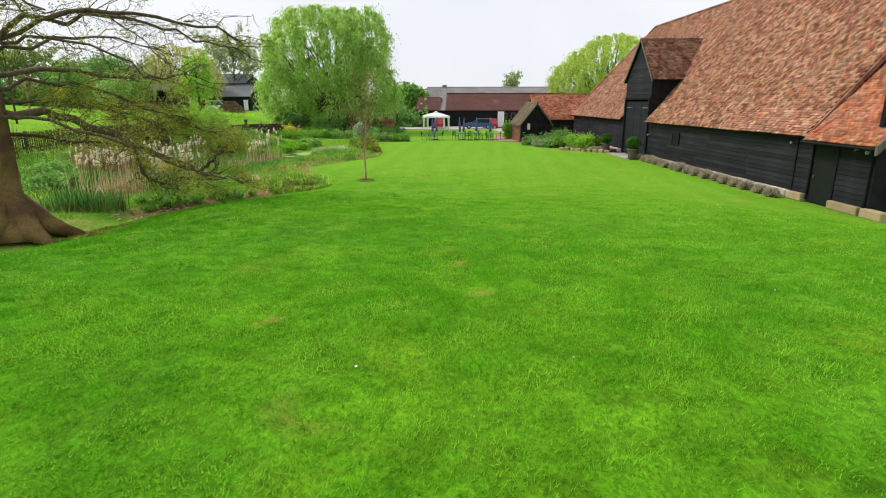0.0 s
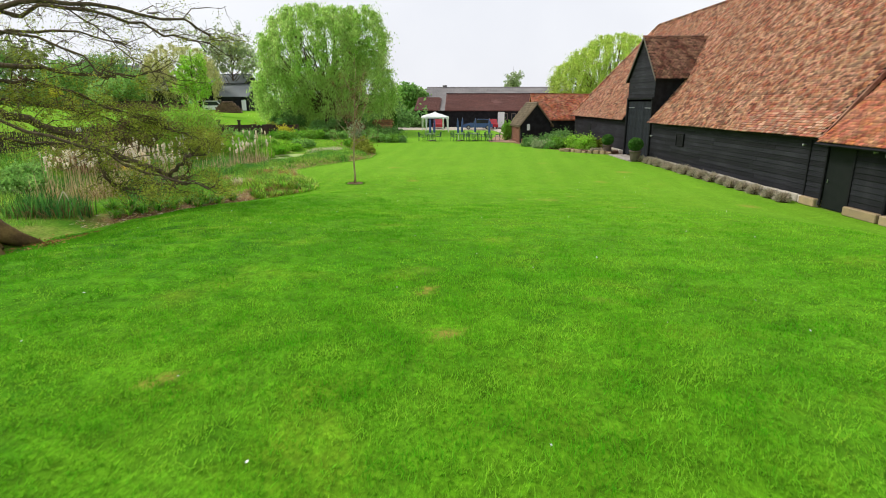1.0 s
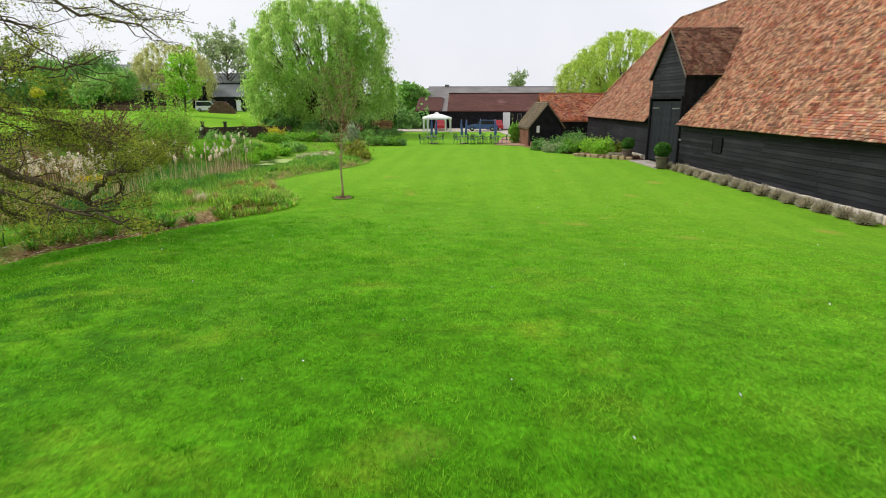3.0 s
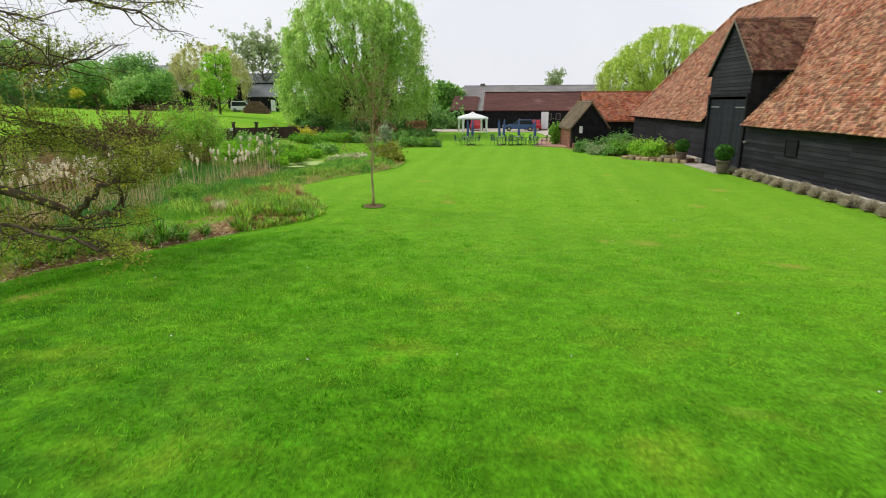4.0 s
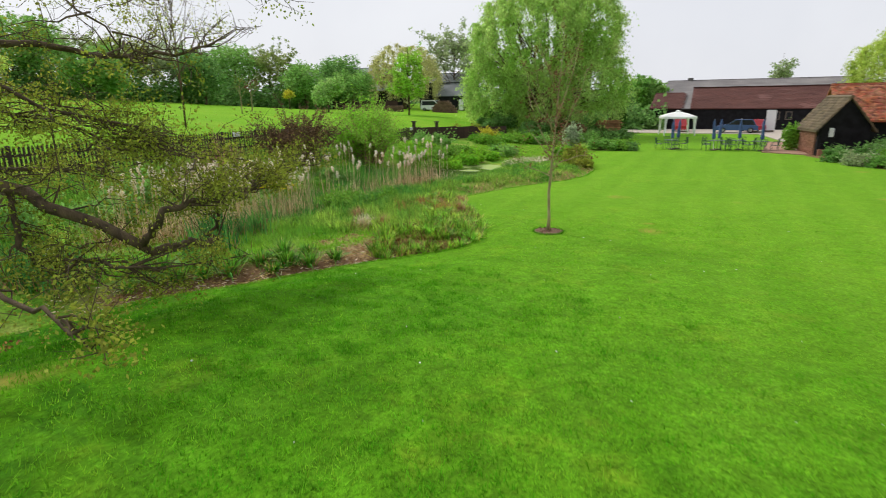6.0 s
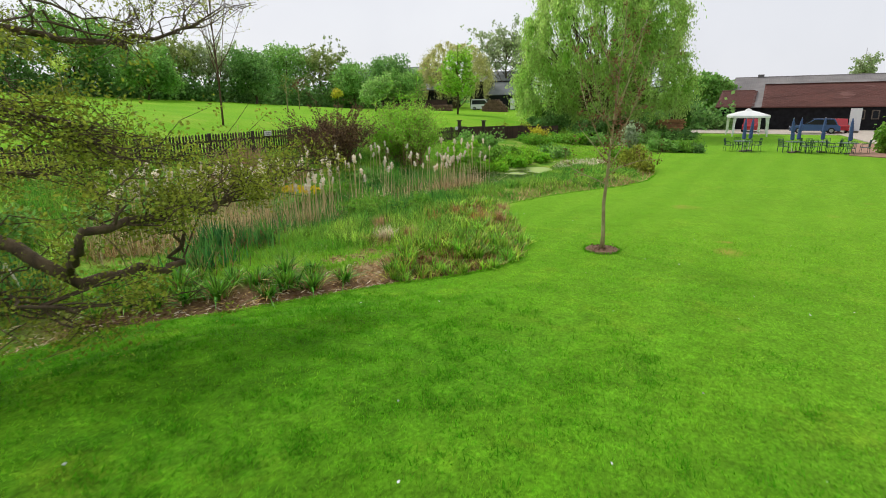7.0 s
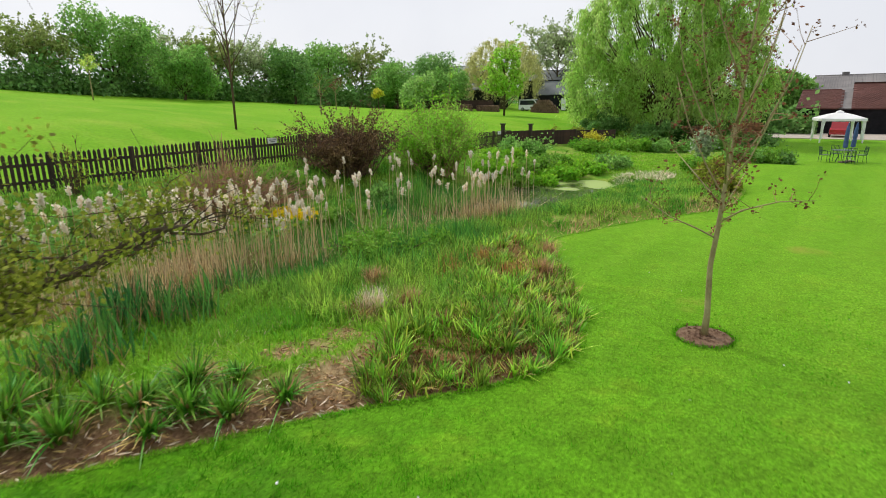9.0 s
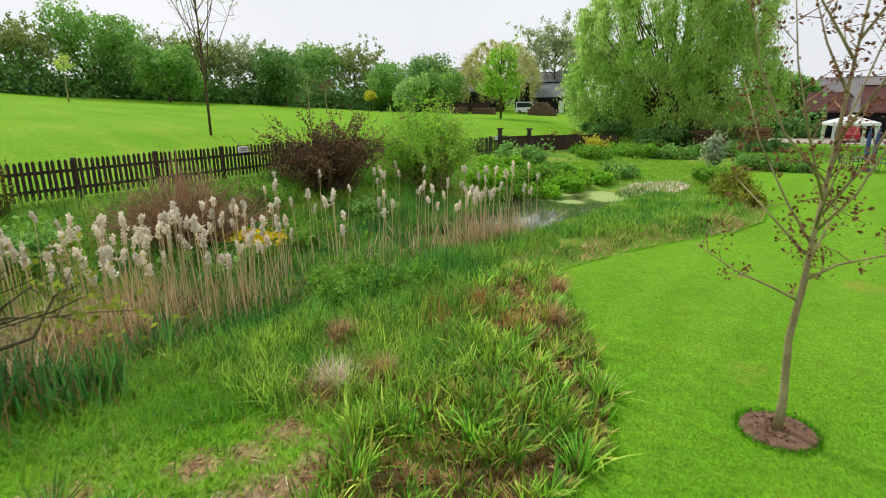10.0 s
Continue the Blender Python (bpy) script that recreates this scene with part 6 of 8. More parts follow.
CLUMPS = [clump_mesh(i, n, h, dry, w, le, 0.36) for i, (n, h, dry, w, le) in enumerate(((70, 0.40, 0.10, 0.028, 0.24), (76, 0.36, 0.34, 0.027, 0.24), (84, 0.19, 0.95, 0.024, 0.38), (76, 0.29, 0.55, 0.025, 0.3), (64, 0.44, 0.08, 0.028, 0.22)))]
CLUMPS += [clump_mesh(5, 96, 0.50, 0.14, 0.040, 0.24, 0.60, STRAP_DEEP), clump_mesh(6, 84, 0.42, 0.26, 0.036, 0.28, 0.66, STRAP_DEEP)]


def clump(x, y, k, s, label, group):
    t = thing("strap_leaf_plant", x, y, gz(x, y) - 0.03, label, "plant", P.uniform(0, 360), group)
    for me, nm in zip(CLUMPS[k], ("green_leaves", "withered_leaves")):
        part(nm, me, None, t).scale = (s, s, s)


def spaced(pts, gap):
    chosen = []
    for p in pts:
        if all((p[0] - q[0]) ** 2 + (p[1] - q[1]) ** 2 > gap * gap for q in chosen):
            chosen.append(p)
    return chosen


bed_zone = lambda x, y: (lambda d: (d < -0.12) & (d > -np.interp(y, (24.0, 24.6, 25.7, 27.2, 29, 31, 33), (0.5, 1.1, 1.8, 2.5, 2.4, 1.4, 0.5))))(lawn_distance(x, y))
BED_LABELS = ("fresh green strap-leaved clump in a dense bed", "green strap-leaved clump with some brown leaves", "mostly withered brown strap-leaved clump in a dense bed", "half withered strap-leaved clump in a dense bed", "tall fresh green strap-leaved clump in a dense bed")
for p in spaced(scatter(4000, -10, -5.4, 24.0, 33.2, bed_zone), 0.21):
    wilt = float(fbm(np.array([p[0]]), np.array([p[1]]), 2.6, 21.0)[0]) + 0.12 * (p[1] > 28.2) + P.normal(0, 0.16) - 0.08
    k = int(P.choice((0, 4, 1))) if wilt < -0.12 else int(P.choice((0, 1, 3))) if wilt < 0.12 else int(P.choice((1, 2, 3))) if wilt < 0.28 else int(P.choice((2, 3, 2)))
    clump(p[0], p[1], k, P.uniform(0.7, 1.06), BED_LABELS[k], "strap-leaved bed plants")
for p in spaced(scatter(900, -11.5, -7, 19.3, 23.3, lambda x, y: (lambda d: (d < -0.38) & (d > -1.35))(lawn_distance(x, y))), 0.44):
    clump(p[0], p[1], int(P.choice((5, 6))), P.uniform(0.62, 1.15), "bushy dark green strap-leaved clump in bark mulch", "strap-leaved border plants")
on_mulch = lambda x, y: (lambda d: (d < -0.05) & (d > -1.3 * P.uniform(0.2, 1, x.shape)))(lawn_distance(x, y))
lit = scatter(5200, -11.6, -7.2, 18.0, 24.6, on_mulch)
v, f = quads(lit + np.array([0, 0, 0.03]), 0.055, P, 0.2, 0.75)
stuff("leaf_litter", v, f, STRAP_DRY, "brown withered leaves lying on the mulch", "leaf litter")
lit = scatter(1500, -11.6, -7.2, 18.0, 24.6, on_mulch)
v, f = quads(lit + np.array([0, 0, 0.04]), 0.075, P, 0.14, 0.8)
stuff("twig_litter", v, f, STRAW, "pale twigs and dead stems on the mulch", "litter")
STRAW_SPOTS = ((-8.13, 24.6, 0.42, 0.75), (-8.3, 23.9, 0.5, 0.5), (-9.02, 24.95, 0.35, 0.3), (-9.3, 23.95, 0.3, 0.3), (-9.0, 24.4, 0.3, 0.22), (-9.2, 25.6, 0.35, 0.3), (-8.93, 26.35, 0.3, 0.25), (-9.8, 22.9, 0.5, 0.35), (-10.2, 26.9, 0.3, 0.3))
lit2 = scatter(14000, -11, -7.2, 22.3, 27.5, lambda x, y: np.any([np.hypot((x - a) / (1.25 * rx), (y - b) / (1.25 * ry)) < P.uniform(0.2, 1, x.shape) for a, b, rx, ry in STRAW_SPOTS], 0))
v2, f2 = quads(lit2 + np.array([0, 0, 0.035]), 0.05, P, 0.16, 0.7)
stuff("straw_litter", v2, f2, HUMUS, "pale straw and dead stems on bare earth", "litter")
off_straw = lambda x, y, k=1.0: np.all([np.hypot((x - a) / (k * rx), (y - b) / (k * ry)) > P.uniform(0.3, 1.15, x.shape) for a, b, rx, ry in STRAW_SPOTS], 0)

# long grass over the bank
in_bank = lambda x, y: (lawn_distance(x, y) < -np.interp(y, (17, 23, 24.5, 26.5, 29, 31.5, 33), (1.2, 1.2, 1.5, 2.8, 2.9, 2.2, 0.7))) & (x > -21.9)
g1 = scatter(52000, -21.8, -7.2, 15.5, 50, lambda x, y: in_bank(x, y) & off_straw(x, y) & ~((x > -11.6) & (y > 21.5) & (y < 26) & (P.random(x.shape) < 0.5)))
wet = np.abs(g1[:, 0] - np.interp(g1[:, 1], POND_Y, POND_X)) < np.interp(g1[:, 1], POND_Y, POND_W) + 0.4
g1 = g1[~wet]
v, f = blades(g1, P.uniform(0.08, 0.30, len(g1)) * (1 + 0.6 * fbm(g1[:, 0], g1[:, 1], 1.4, 5.0)), 0.020, P, 0.45, 0.6, 2)
stuff("bank_grass", v, f, MEADOW, "rough green grass over the pond bank", "grass")
g2 = scatter(30000, -12.4, -7.4, 19, 27.5, lambda x, y: (lawn_distance(x, y) < -1.0) & (lawn_distance(x, y) > -3.6) & off_straw(x, y))
v, f = blades(g2, P.uniform(0.05, 0.16, len(g2)), 0.018, P, 0.5, 0.6, 2)
stuff("short_bank_grass", v, f, MEADOW_PALE, "short pale grass on the bank path", "grass")
g3 = scatter(52000, -13.5, -6.4, 25.0, 47, lambda x, y: (lawn_distance(x, y) < -np.interp(y, (31, 34), (1.9, 0.75)) - 0.6 * fbm(x, y, 1.1, 3.0)) & (fbm(x, y, 0.8, 11.0) > -0.25) & (x + 8.5 < 0.0 + (y - 25.0) * 0.4) & off_straw(x, y, 1.2))
g3 = g3[np.abs(g3[:, 0] - np.interp(g3[:, 1], POND_Y, POND_X)) > np.interp(g3[:, 1], POND_Y, POND_W)]
v, f = blades(g3, P.uniform(0.18, 0.50, len(g3)) * np.interp(g3[:, 1], (33, 37.5), (1.0, 0.55)) * (1 + 0.5 * fbm(g3[:, 0], g3[:, 1], 1.7, 2.0)), 0.020, P, 0.35, 0.5, 3)
stuff("marsh_grass", v, f, MARSH, "rough fresh green marsh grass between reeds and bed", "grass")
g3c = scatter(22000, -14.0, -6.4, 26.4, 46.5, lambda x, y: (lawn_distance(x, y) < -1.3 - 0.5 * fbm(x, y, 0.9, 6.0)) & (fbm(x, y, 0.75, 15.0) > P.uniform(-0.35, 0.3, x.shape)) & (x + 10.6 < (y - 27.0) * 0.35))
g3c = g3c[np.abs(g3c[:, 0] - np.interp(g3c[:, 1], POND_Y, POND_X)) > np.interp(g3c[:, 1], POND_Y, POND_W) + 0.2]
v, f = blades(g3c, P.uniform(0.28, 0.62, len(g3c)) * np.interp(g3c[:, 1], (33, 37.5), (1.0, 0.5)), 0.022, P, 0.22, 0.4, 3)
stuff("dark_marsh_grass", v, f, IRIS, "taller dark green grass in drifts through the marsh", "grass")
g3b = scatter(9000, -13.0, -9.4, 22.8, 26.6, lambda x, y: (lawn_distance(x, y) < -2.3 - 0.4 * fbm(x, y, 1.2, 3.0)) & (fbm(x, y, 1.0, 12.0) > P.uniform(-0.5, 0.5, x.shape)))
v, f = blades(g3b, P.uniform(0.10, 0.34, len(g3b)), 0.017, P, 0.35, 0.5, 3)
stuff("tall_bank_grass", v, f, MEADOW, "uneven tall grass on the bank below the reeds", "grass")
# blue-green reeds at the water's edge
near_pond = lambda x, y: np.abs(x - np.interp(y, POND_Y, POND_X))
r1 = scatter(64000, -18.5, -8.6, 21.5, 48, lambda x, y: (y + 0.8 * fbm(x, y, 1.0, 9.0) > 26.0) & (near_pond(x, y) < np.interp(y, POND_Y, POND_W) + 0.7 + P.uniform(0, 2.2, x.shape) ** 1.0 * (0.6 + 0.7 * fbm(x, y, 0.7, 7.0))) & (lawn_distance(x, y) < -1.2 - 0.5 * fbm(x, y, 0.9, 3.0)) &
             ~((y > 37) & (y < 48) & (x > np.interp(y, POND_Y, POND_X) - 0.5) & (near_pond(x, y) < np.interp(y, (37, 38.5, 41, 43, 46.5, 48), (0.3, 1.3, 1.7, 1.8, 1.3, 0.4)))) & (fbm(x, y, 0.55, 4.0) > -0.35) & ~((x < np.interp(y, POND_Y, POND_X) + 0.4) & (y > 40.5)) & (y < 46.5 + 1.2 * fbm(x, y, 0.6, 8.0)))
r1[:, 2] = np.maximum(r1[:, 2], WATER_Z - 0.1)
v, f = blades(r1, P.uniform(0.35, 0.85, len(r1)) * np.where(r1[:, 0] < np.interp(r1[:, 1], POND_Y, POND_X), np.interp(r1[:, 1], (32, 37), (1.0, 1.35)), np.interp(r1[:, 1], (30, 35.5, 37), (1.0, 0.7, 0.34))) * (0.8 + 0.3 * (fbm(r1[:, 0], r1[:, 1], 0.9, 2.0))), 0.024, P, 0.16, 0.35, 3)
stuff("green_reeds", v, f, IRIS, "dense blue-green reed leaves round the pond", "reeds")
r2 = scatter(12000, -14.2, -10.4, 20.4, 27.4, lambda x, y: (np.hypot((x + 12.1 + 0.25 * (y - 23.8)) / 1.0, (y - 23.8) / 2.1) + 0.5 * fbm(x, y, 1.3, 2.0) < P.uniform(0.2, 1.15, x.shape)) & (fbm(x, y, 2.2, 17.0) > P.uniform(-0.45, 0.35, x.shape)))
r2b = scatter(2600, -14.8, -11.2, 17.9, 20.0, lambda x, y: np.hypot((x + 12.9) / 1.6, (y - 18.9) / 0.75) < P.uniform(0.3, 1.05, x.shape))
r2 = np.concatenate([r2, r2b])
v, f = blades(r2, P.uniform(0.34, 0.9, len(r2)) * (1 + 0.5 * fbm(r2[:, 0], r2[:, 1], 1.6, 14.0)), 0.040, P, 0.12, 0.2, 3)
stuff("flag_leaves", v, f, FLAG, "tall dark green sword leaves among dry reeds", "reeds")
r2c = r2[P.integers(0, len(r2), 900)] + np.append(P.normal(0, 0.15, (900, 2)), np.zeros((900, 1)), 1)
v, f = blades(r2c, P.uniform(0.2, 0.7, len(r2c)), 0.022, P, 0.4, 0.3, 2)
stuff("dead_flag_leaves", v, f, REED_BROWN, "withered brown stalks among the sword leaves", "reeds")
# dry reed thatch
dry_zone = lambda x, y: (np.hypot((x + 14.3) / 1.9, (y - 25.0) / 3.6) + 0.8 * fbm(x, y, 1.1, 6.0) < P.uniform(0.1, 1.1, x.shape)) | ((np.hypot((x + 12.1) / 1.0, (y - 34.6) / 1.8) < 1) & (P.random(x.shape) < 0.55)) | ((np.abs(x + 14.2) < 2.2) & (y > 29) & (y < 38) & (P.random(x.shape) < 0.07))
r3 = scatter(8500, -17.5, -11, 20.5, 38.5, dry_zone)
r3[:, 2] = np.maximum(r3[:, 2], WATER_Z - 0.1)
v, f = blades(r3, P.uniform(0.35, 1.5, len(r3)) ** 1.2, 0.021, P, 0.09, 0.12, 2)
stuff("dry_reeds", v, f, DRY_REED, "pale brown dead reed stalks", "reeds")
r4 = r3[P.integers(0, len(r3), 3600)] + np.append(P.normal(0, 0.25, (3600, 2)), np.zeros((3600, 1)), 1)
v, f = blades(r4, P.uniform(0.25, 0.8, len(r4)), 0.022, P, 0.6, 0.25, 2)
stuff("reed_thatch", v, f, REED_BROWN, "brown matted stubs of last year's reeds", "reeds")
r4 = r3[P.integers(0, len(r3), 900)]
v, f = blades(r4, P.uniform(0.4, 1.0, len(r4)), 0.02, P, 1.3, 0.2, 2)
stuff("broken_reeds", v, f, DRY_REED, "fallen and broken pale reed stalks", "reeds")
# bleached patch beyond the pond
t0 = scatter(3500, -13, -8.5, 44.5, 49.8, lambda x, y: np.hypot((x + 10.6) / 1.3, (y - 47.2) / 1.9) + 0.3 * fbm(x, y, 1.0, 2.0) < 1)
v, f = blades(t0, P.uniform(0.10, 0.3, len(t0)), 0.04, P, 0.9, 0.7, 2)
stuff("bleached_grass", v, f, STRAW, "patch of bleached dry grass beyond the pond", "grass")
t0 = scatter(9000, -13, -7.0, 21.0, 40, lambda x, y: (lawn_distance(x, y) < -1.2) & (fbm(x, y, 1.5, 8.0) > P.uniform(-0.1, 0.8, x.shape)))
v, f = blades(t0, P.uniform(0.04, 0.18, len(t0)), 0.012, P, 0.6, 0.7, 2)
stuff("dead_grass_wisps", v, f, DRY_REED, "wisps of dead straw-coloured grass on the bank", "grass")
t0 = scatter(15000, -17.5, -8.6, 48.4, 61, lambda x, y: (lawn_distance(x, y) < 0) & (np.hypot((x + 10.6) / 1.4, (y - 47.2) / 2.0) > 1))
v, f = blades(t0, P.uniform(0.05, 0.16, len(t0)), 0.035, P, 0.5, 0.6, 2)
stuff("short_far_grass", v, f, MEADOW_PALE, "short bright grass beyond the pond", "grass")
t0 = scatter(5200, -10.4, -7.4, 27.2, 30.4, lambda x, y: np.any([np.hypot((x - a) / r, (y - b) / r) < P.uniform(0.1, 1, x.shape) for a, b, r in ((-9.24, 28.3, 0.38), (-9.13, 29.3, 0.5), (-8.13, 28.9, 0.4), (-9.7, 28.9, 0.3))], 0))
v, f = blades(t0, P.uniform(0.15, 0.55, len(t0)), 0.014, P, 0.2, 0.3, 2)
stuff("orange_rushes", v, f, RUSH_ORANGE, "orange-brown withered rushes in the marsh grass", "grass")
# tan fringe and tussocks
t1 = scatter(11000, -10.4, -5.2, 32.5, 46, lambda x, y: (lambda d: (d < -0.03) & (d > -0.9) & (fbm(x, y, 1.3, 1.0) > P.uniform(-0.6, 0.3, x.shape)))(lawn_distance(x, y)))
v, f = blades(t1, P.uniform(0.12, 0.38, len(t1)), 0.018, P, 0.5, 0.7, 2)
stuff("tan_grass_fringe", v, f, HUMUS, "bleached tan grass along the lawn edge", "grass")
for i, (x, y, s) in enumerate(((-9.3, 25.9, 0.85), (-10.3, 27.1, 0.8), (-8.93, 26.5, 0.7), (-7.93, 29.8, 0.85), (-8.6, 31.6, 0.9), (-9.3, 29.6, 0.7))):
    n = 380
    q = np.random.default_rng(60 + i)
    b = np.stack([q.normal(0, 0.1, n), q.normal(0, 0.1, n), np.zeros(n)], 1)
    v, f = blades(b, q.uniform(0.2, 0.6, n) * s, 0.016, q, 0.25, 0.35, 3)
    tus = thing("tussock", x, y, gz(x, y) - 0.02, "bleached dry grass tussock with a withered brown base" if i == 0 else "dry brown grass tussock on the bank", "grass tussock")
    part("tuft", np_mesh("tuft", v, f, HUMUS if i else STRAW), None, tus)
    if i == 0:
        b = np.stack([q.normal(-0.1, 0.16, 420), q.normal(-0.1, 0.16, 420), np.zeros(420)], 1)
        v, f = blades(b, q.uniform(0.1, 0.32, 420), 0.018, q, 0.5, 0.5, 3)
        part("withered_base", np_mesh("withered_base", v, f, STRAP_DRY), None, tus)
# cattails
stem_me = [Geo().tube([(0, 0, 0), (0.02 * i, 0.01, 0.8), (0.05 * i - 0.03, 0.02, 1.5), (0.08 * i - 0.05, 0.02, 2.0)], [0.010, 0.009, 0.008, 0.006], 5).mesh("stem", DRY_REED) for i in range(3)]


def head_mesh(i):
    q = np.random.default_rng(90 + i)
    v, f = quads(np.stack([q.normal(0, 0.03, 70), q.normal(0, 0.03, 70), q.uniform(-0.12, 0.13, 70)], 1), 0.035, q, 0.5)
    g = Geo().lathe([(0.004, -0.16), (0.026, -0.13), (0.042, -0.05), (0.045, 0.05), (0.03, 0.12), (0.006, 0.17)], 8)
    k = len(g.v)
    g.add([tuple(p) for p in v], [tuple(r) for r in f])
    return g.mesh("seed_head", SEED_HEAD, True)


heads = [head_mesh(i) for i in range(4)]
spots = np.concatenate([scatter(620, -16.6, -12.2, 22.0, 29.6, lambda x, y: np.hypot((x + 14.3) / 2.3, (y - 25.6) / 4.0) < 1)[:150], scatter(60, -17.0, -12.0, 29.0, 35.5, lambda x, y: x < 0)[:26],
                        scatter(80, -13.4, -11.0, 32.6, 36.4, lambda x, y: x < 0)[:34], scatter(30, -17.5, -15.5, 31, 37, lambda x, y: x < 0)[:8]])
for p in spots:
    h = P.uniform(0.74, 1.14)
    c = thing("cattail", p[0], p[1], max(p[2], WATER_Z - 0.15), "tall dry cattail with a fluffy pale seed head", "cattail", P.uniform(0, 360), "cattails in the pond")
    k = int(P.integers(0, 3))
    tilt = Matrix.Rotation(P.normal(0, 0.045), 4, "X")
    part("stem", stem_me[k], None, c, at=tilt @ Matrix.Diagonal((1, 1, h, 1)))
    part("seed_head", heads[int(P.integers(0, 4))], None, c, at=tilt @ pose(0.08 * k - 0.05, 0.02, 2.0 * h, P.normal(0, 9), P.normal(0, 9), 0) @ Matrix.Diagonal((P.uniform(0.6, 0.98),) * 2 + (P.uniform(0.7, 1.0), 1)))

# shrubs on the bank
spray_shrub(-19.9, 36.2, 2.7, 5.6, LEAF_PURPLE, TWIG, "wide dark purple-leaved shrub by the fence", 1, 190, 84, 0.05, 0.5, 0.6, 0.05, 0.45)
spray_shrub(-18.4, 40.6, 3.7, 5.8, LEAF_FEATHER, TWIG_TAN, "tall feathery green shrub beside the pond", 2, 260, 110, 0.075, 0.28, 0.25, 0.05, 0.6)
spray_shrub(-18.6, 29.4, 2.0, 5.6, LEAF_BUD, TWIG_TAN, "thin brown twiggy shrub before the fence", 3, 420, 8, 0.022, 0.6, 0.3, 0.3, 0.6)
spray_shrub(-21.2, 26.2, 2.2, 1.3, LEAF_OLIVE, TWIG, "thin upright budding stems against the fence", 4, 12, 24, 0.04, 0.5, 0.1, 0.2, 0.7)
for i, (x, y, h, w, m, lb) in enumerate(((-17.6, 23.6, 0.8, 2.4, LEAF_GREEN, "low tangled green undergrowth"), (-19.0, 25.6, 0.7, 2.2, LEAF_GREEN, "low green undergrowth before the fence"), (-17.0, 32.2, 0.9, 2.6, LEAF_BUSH, "leafy green undergrowth beside the pond"),
                                             (-19.6, 32.4, 0.8, 2.4, LEAF_BUSH, "low green undergrowth before the fence"), (-17.4, 35.2, 0.9, 2.4, LEAF_GREEN, "leafy green undergrowth beside the pond"), (-18.2, 20.6, 0.8, 2.6, LEAF_GREEN, "low tangled green undergrowth"))):
    shrub(x, y, h, w, m, lb, 160 + i, 900, 0.075)
g5 = scatter(18000, -21.7, -15.4, 16, 40, lambda x, y: fbm(x, y, 0.9, 13.0) > P.uniform(-0.9, 0.5, x.shape))
v, f = blades(g5, P.uniform(0.2, 0.55, len(g5)) * (1 + 0.5 * fbm(g5[:, 0], g5[:, 1], 1.2, 4.0)), 0.028, P, 0.4, 0.6, 3)
stuff("rank_grass", v, f, MARSH, "rank tall grass between reeds and fence", "grass")
shrub(-16.6, 28.6, 1.0, 2.2, LEAF_GREEN, "low leafy green shrub among reeds", 5, 700, 0.08)
shrub(-11.7, 29.3, 0.62, 2.4, LEAF_BUSH, "low bright green feathery marsh plant", 6, 1500, 0.05)
yf = shrub(-16.6, 30.2, 0.6, 1.5, MEADOW, "marsh plant with bright yellow flower heads", 7, 300, 0.07)
yz = float(0.5 - gz(-16.6, 30.2))
v, f = quads(np.stack([P.normal(0, 0.42, 420), P.normal(0, 0.25, 420), P.normal(yz + 0.06, 0.05, 420)], 1), 0.065, P, 0.7, 0.6)
tagged(part("blossom", np_mesh("blossom", v, f, FLOWER_YELLOW), None, yf, "bright yellow flowers"), kind="stuff")
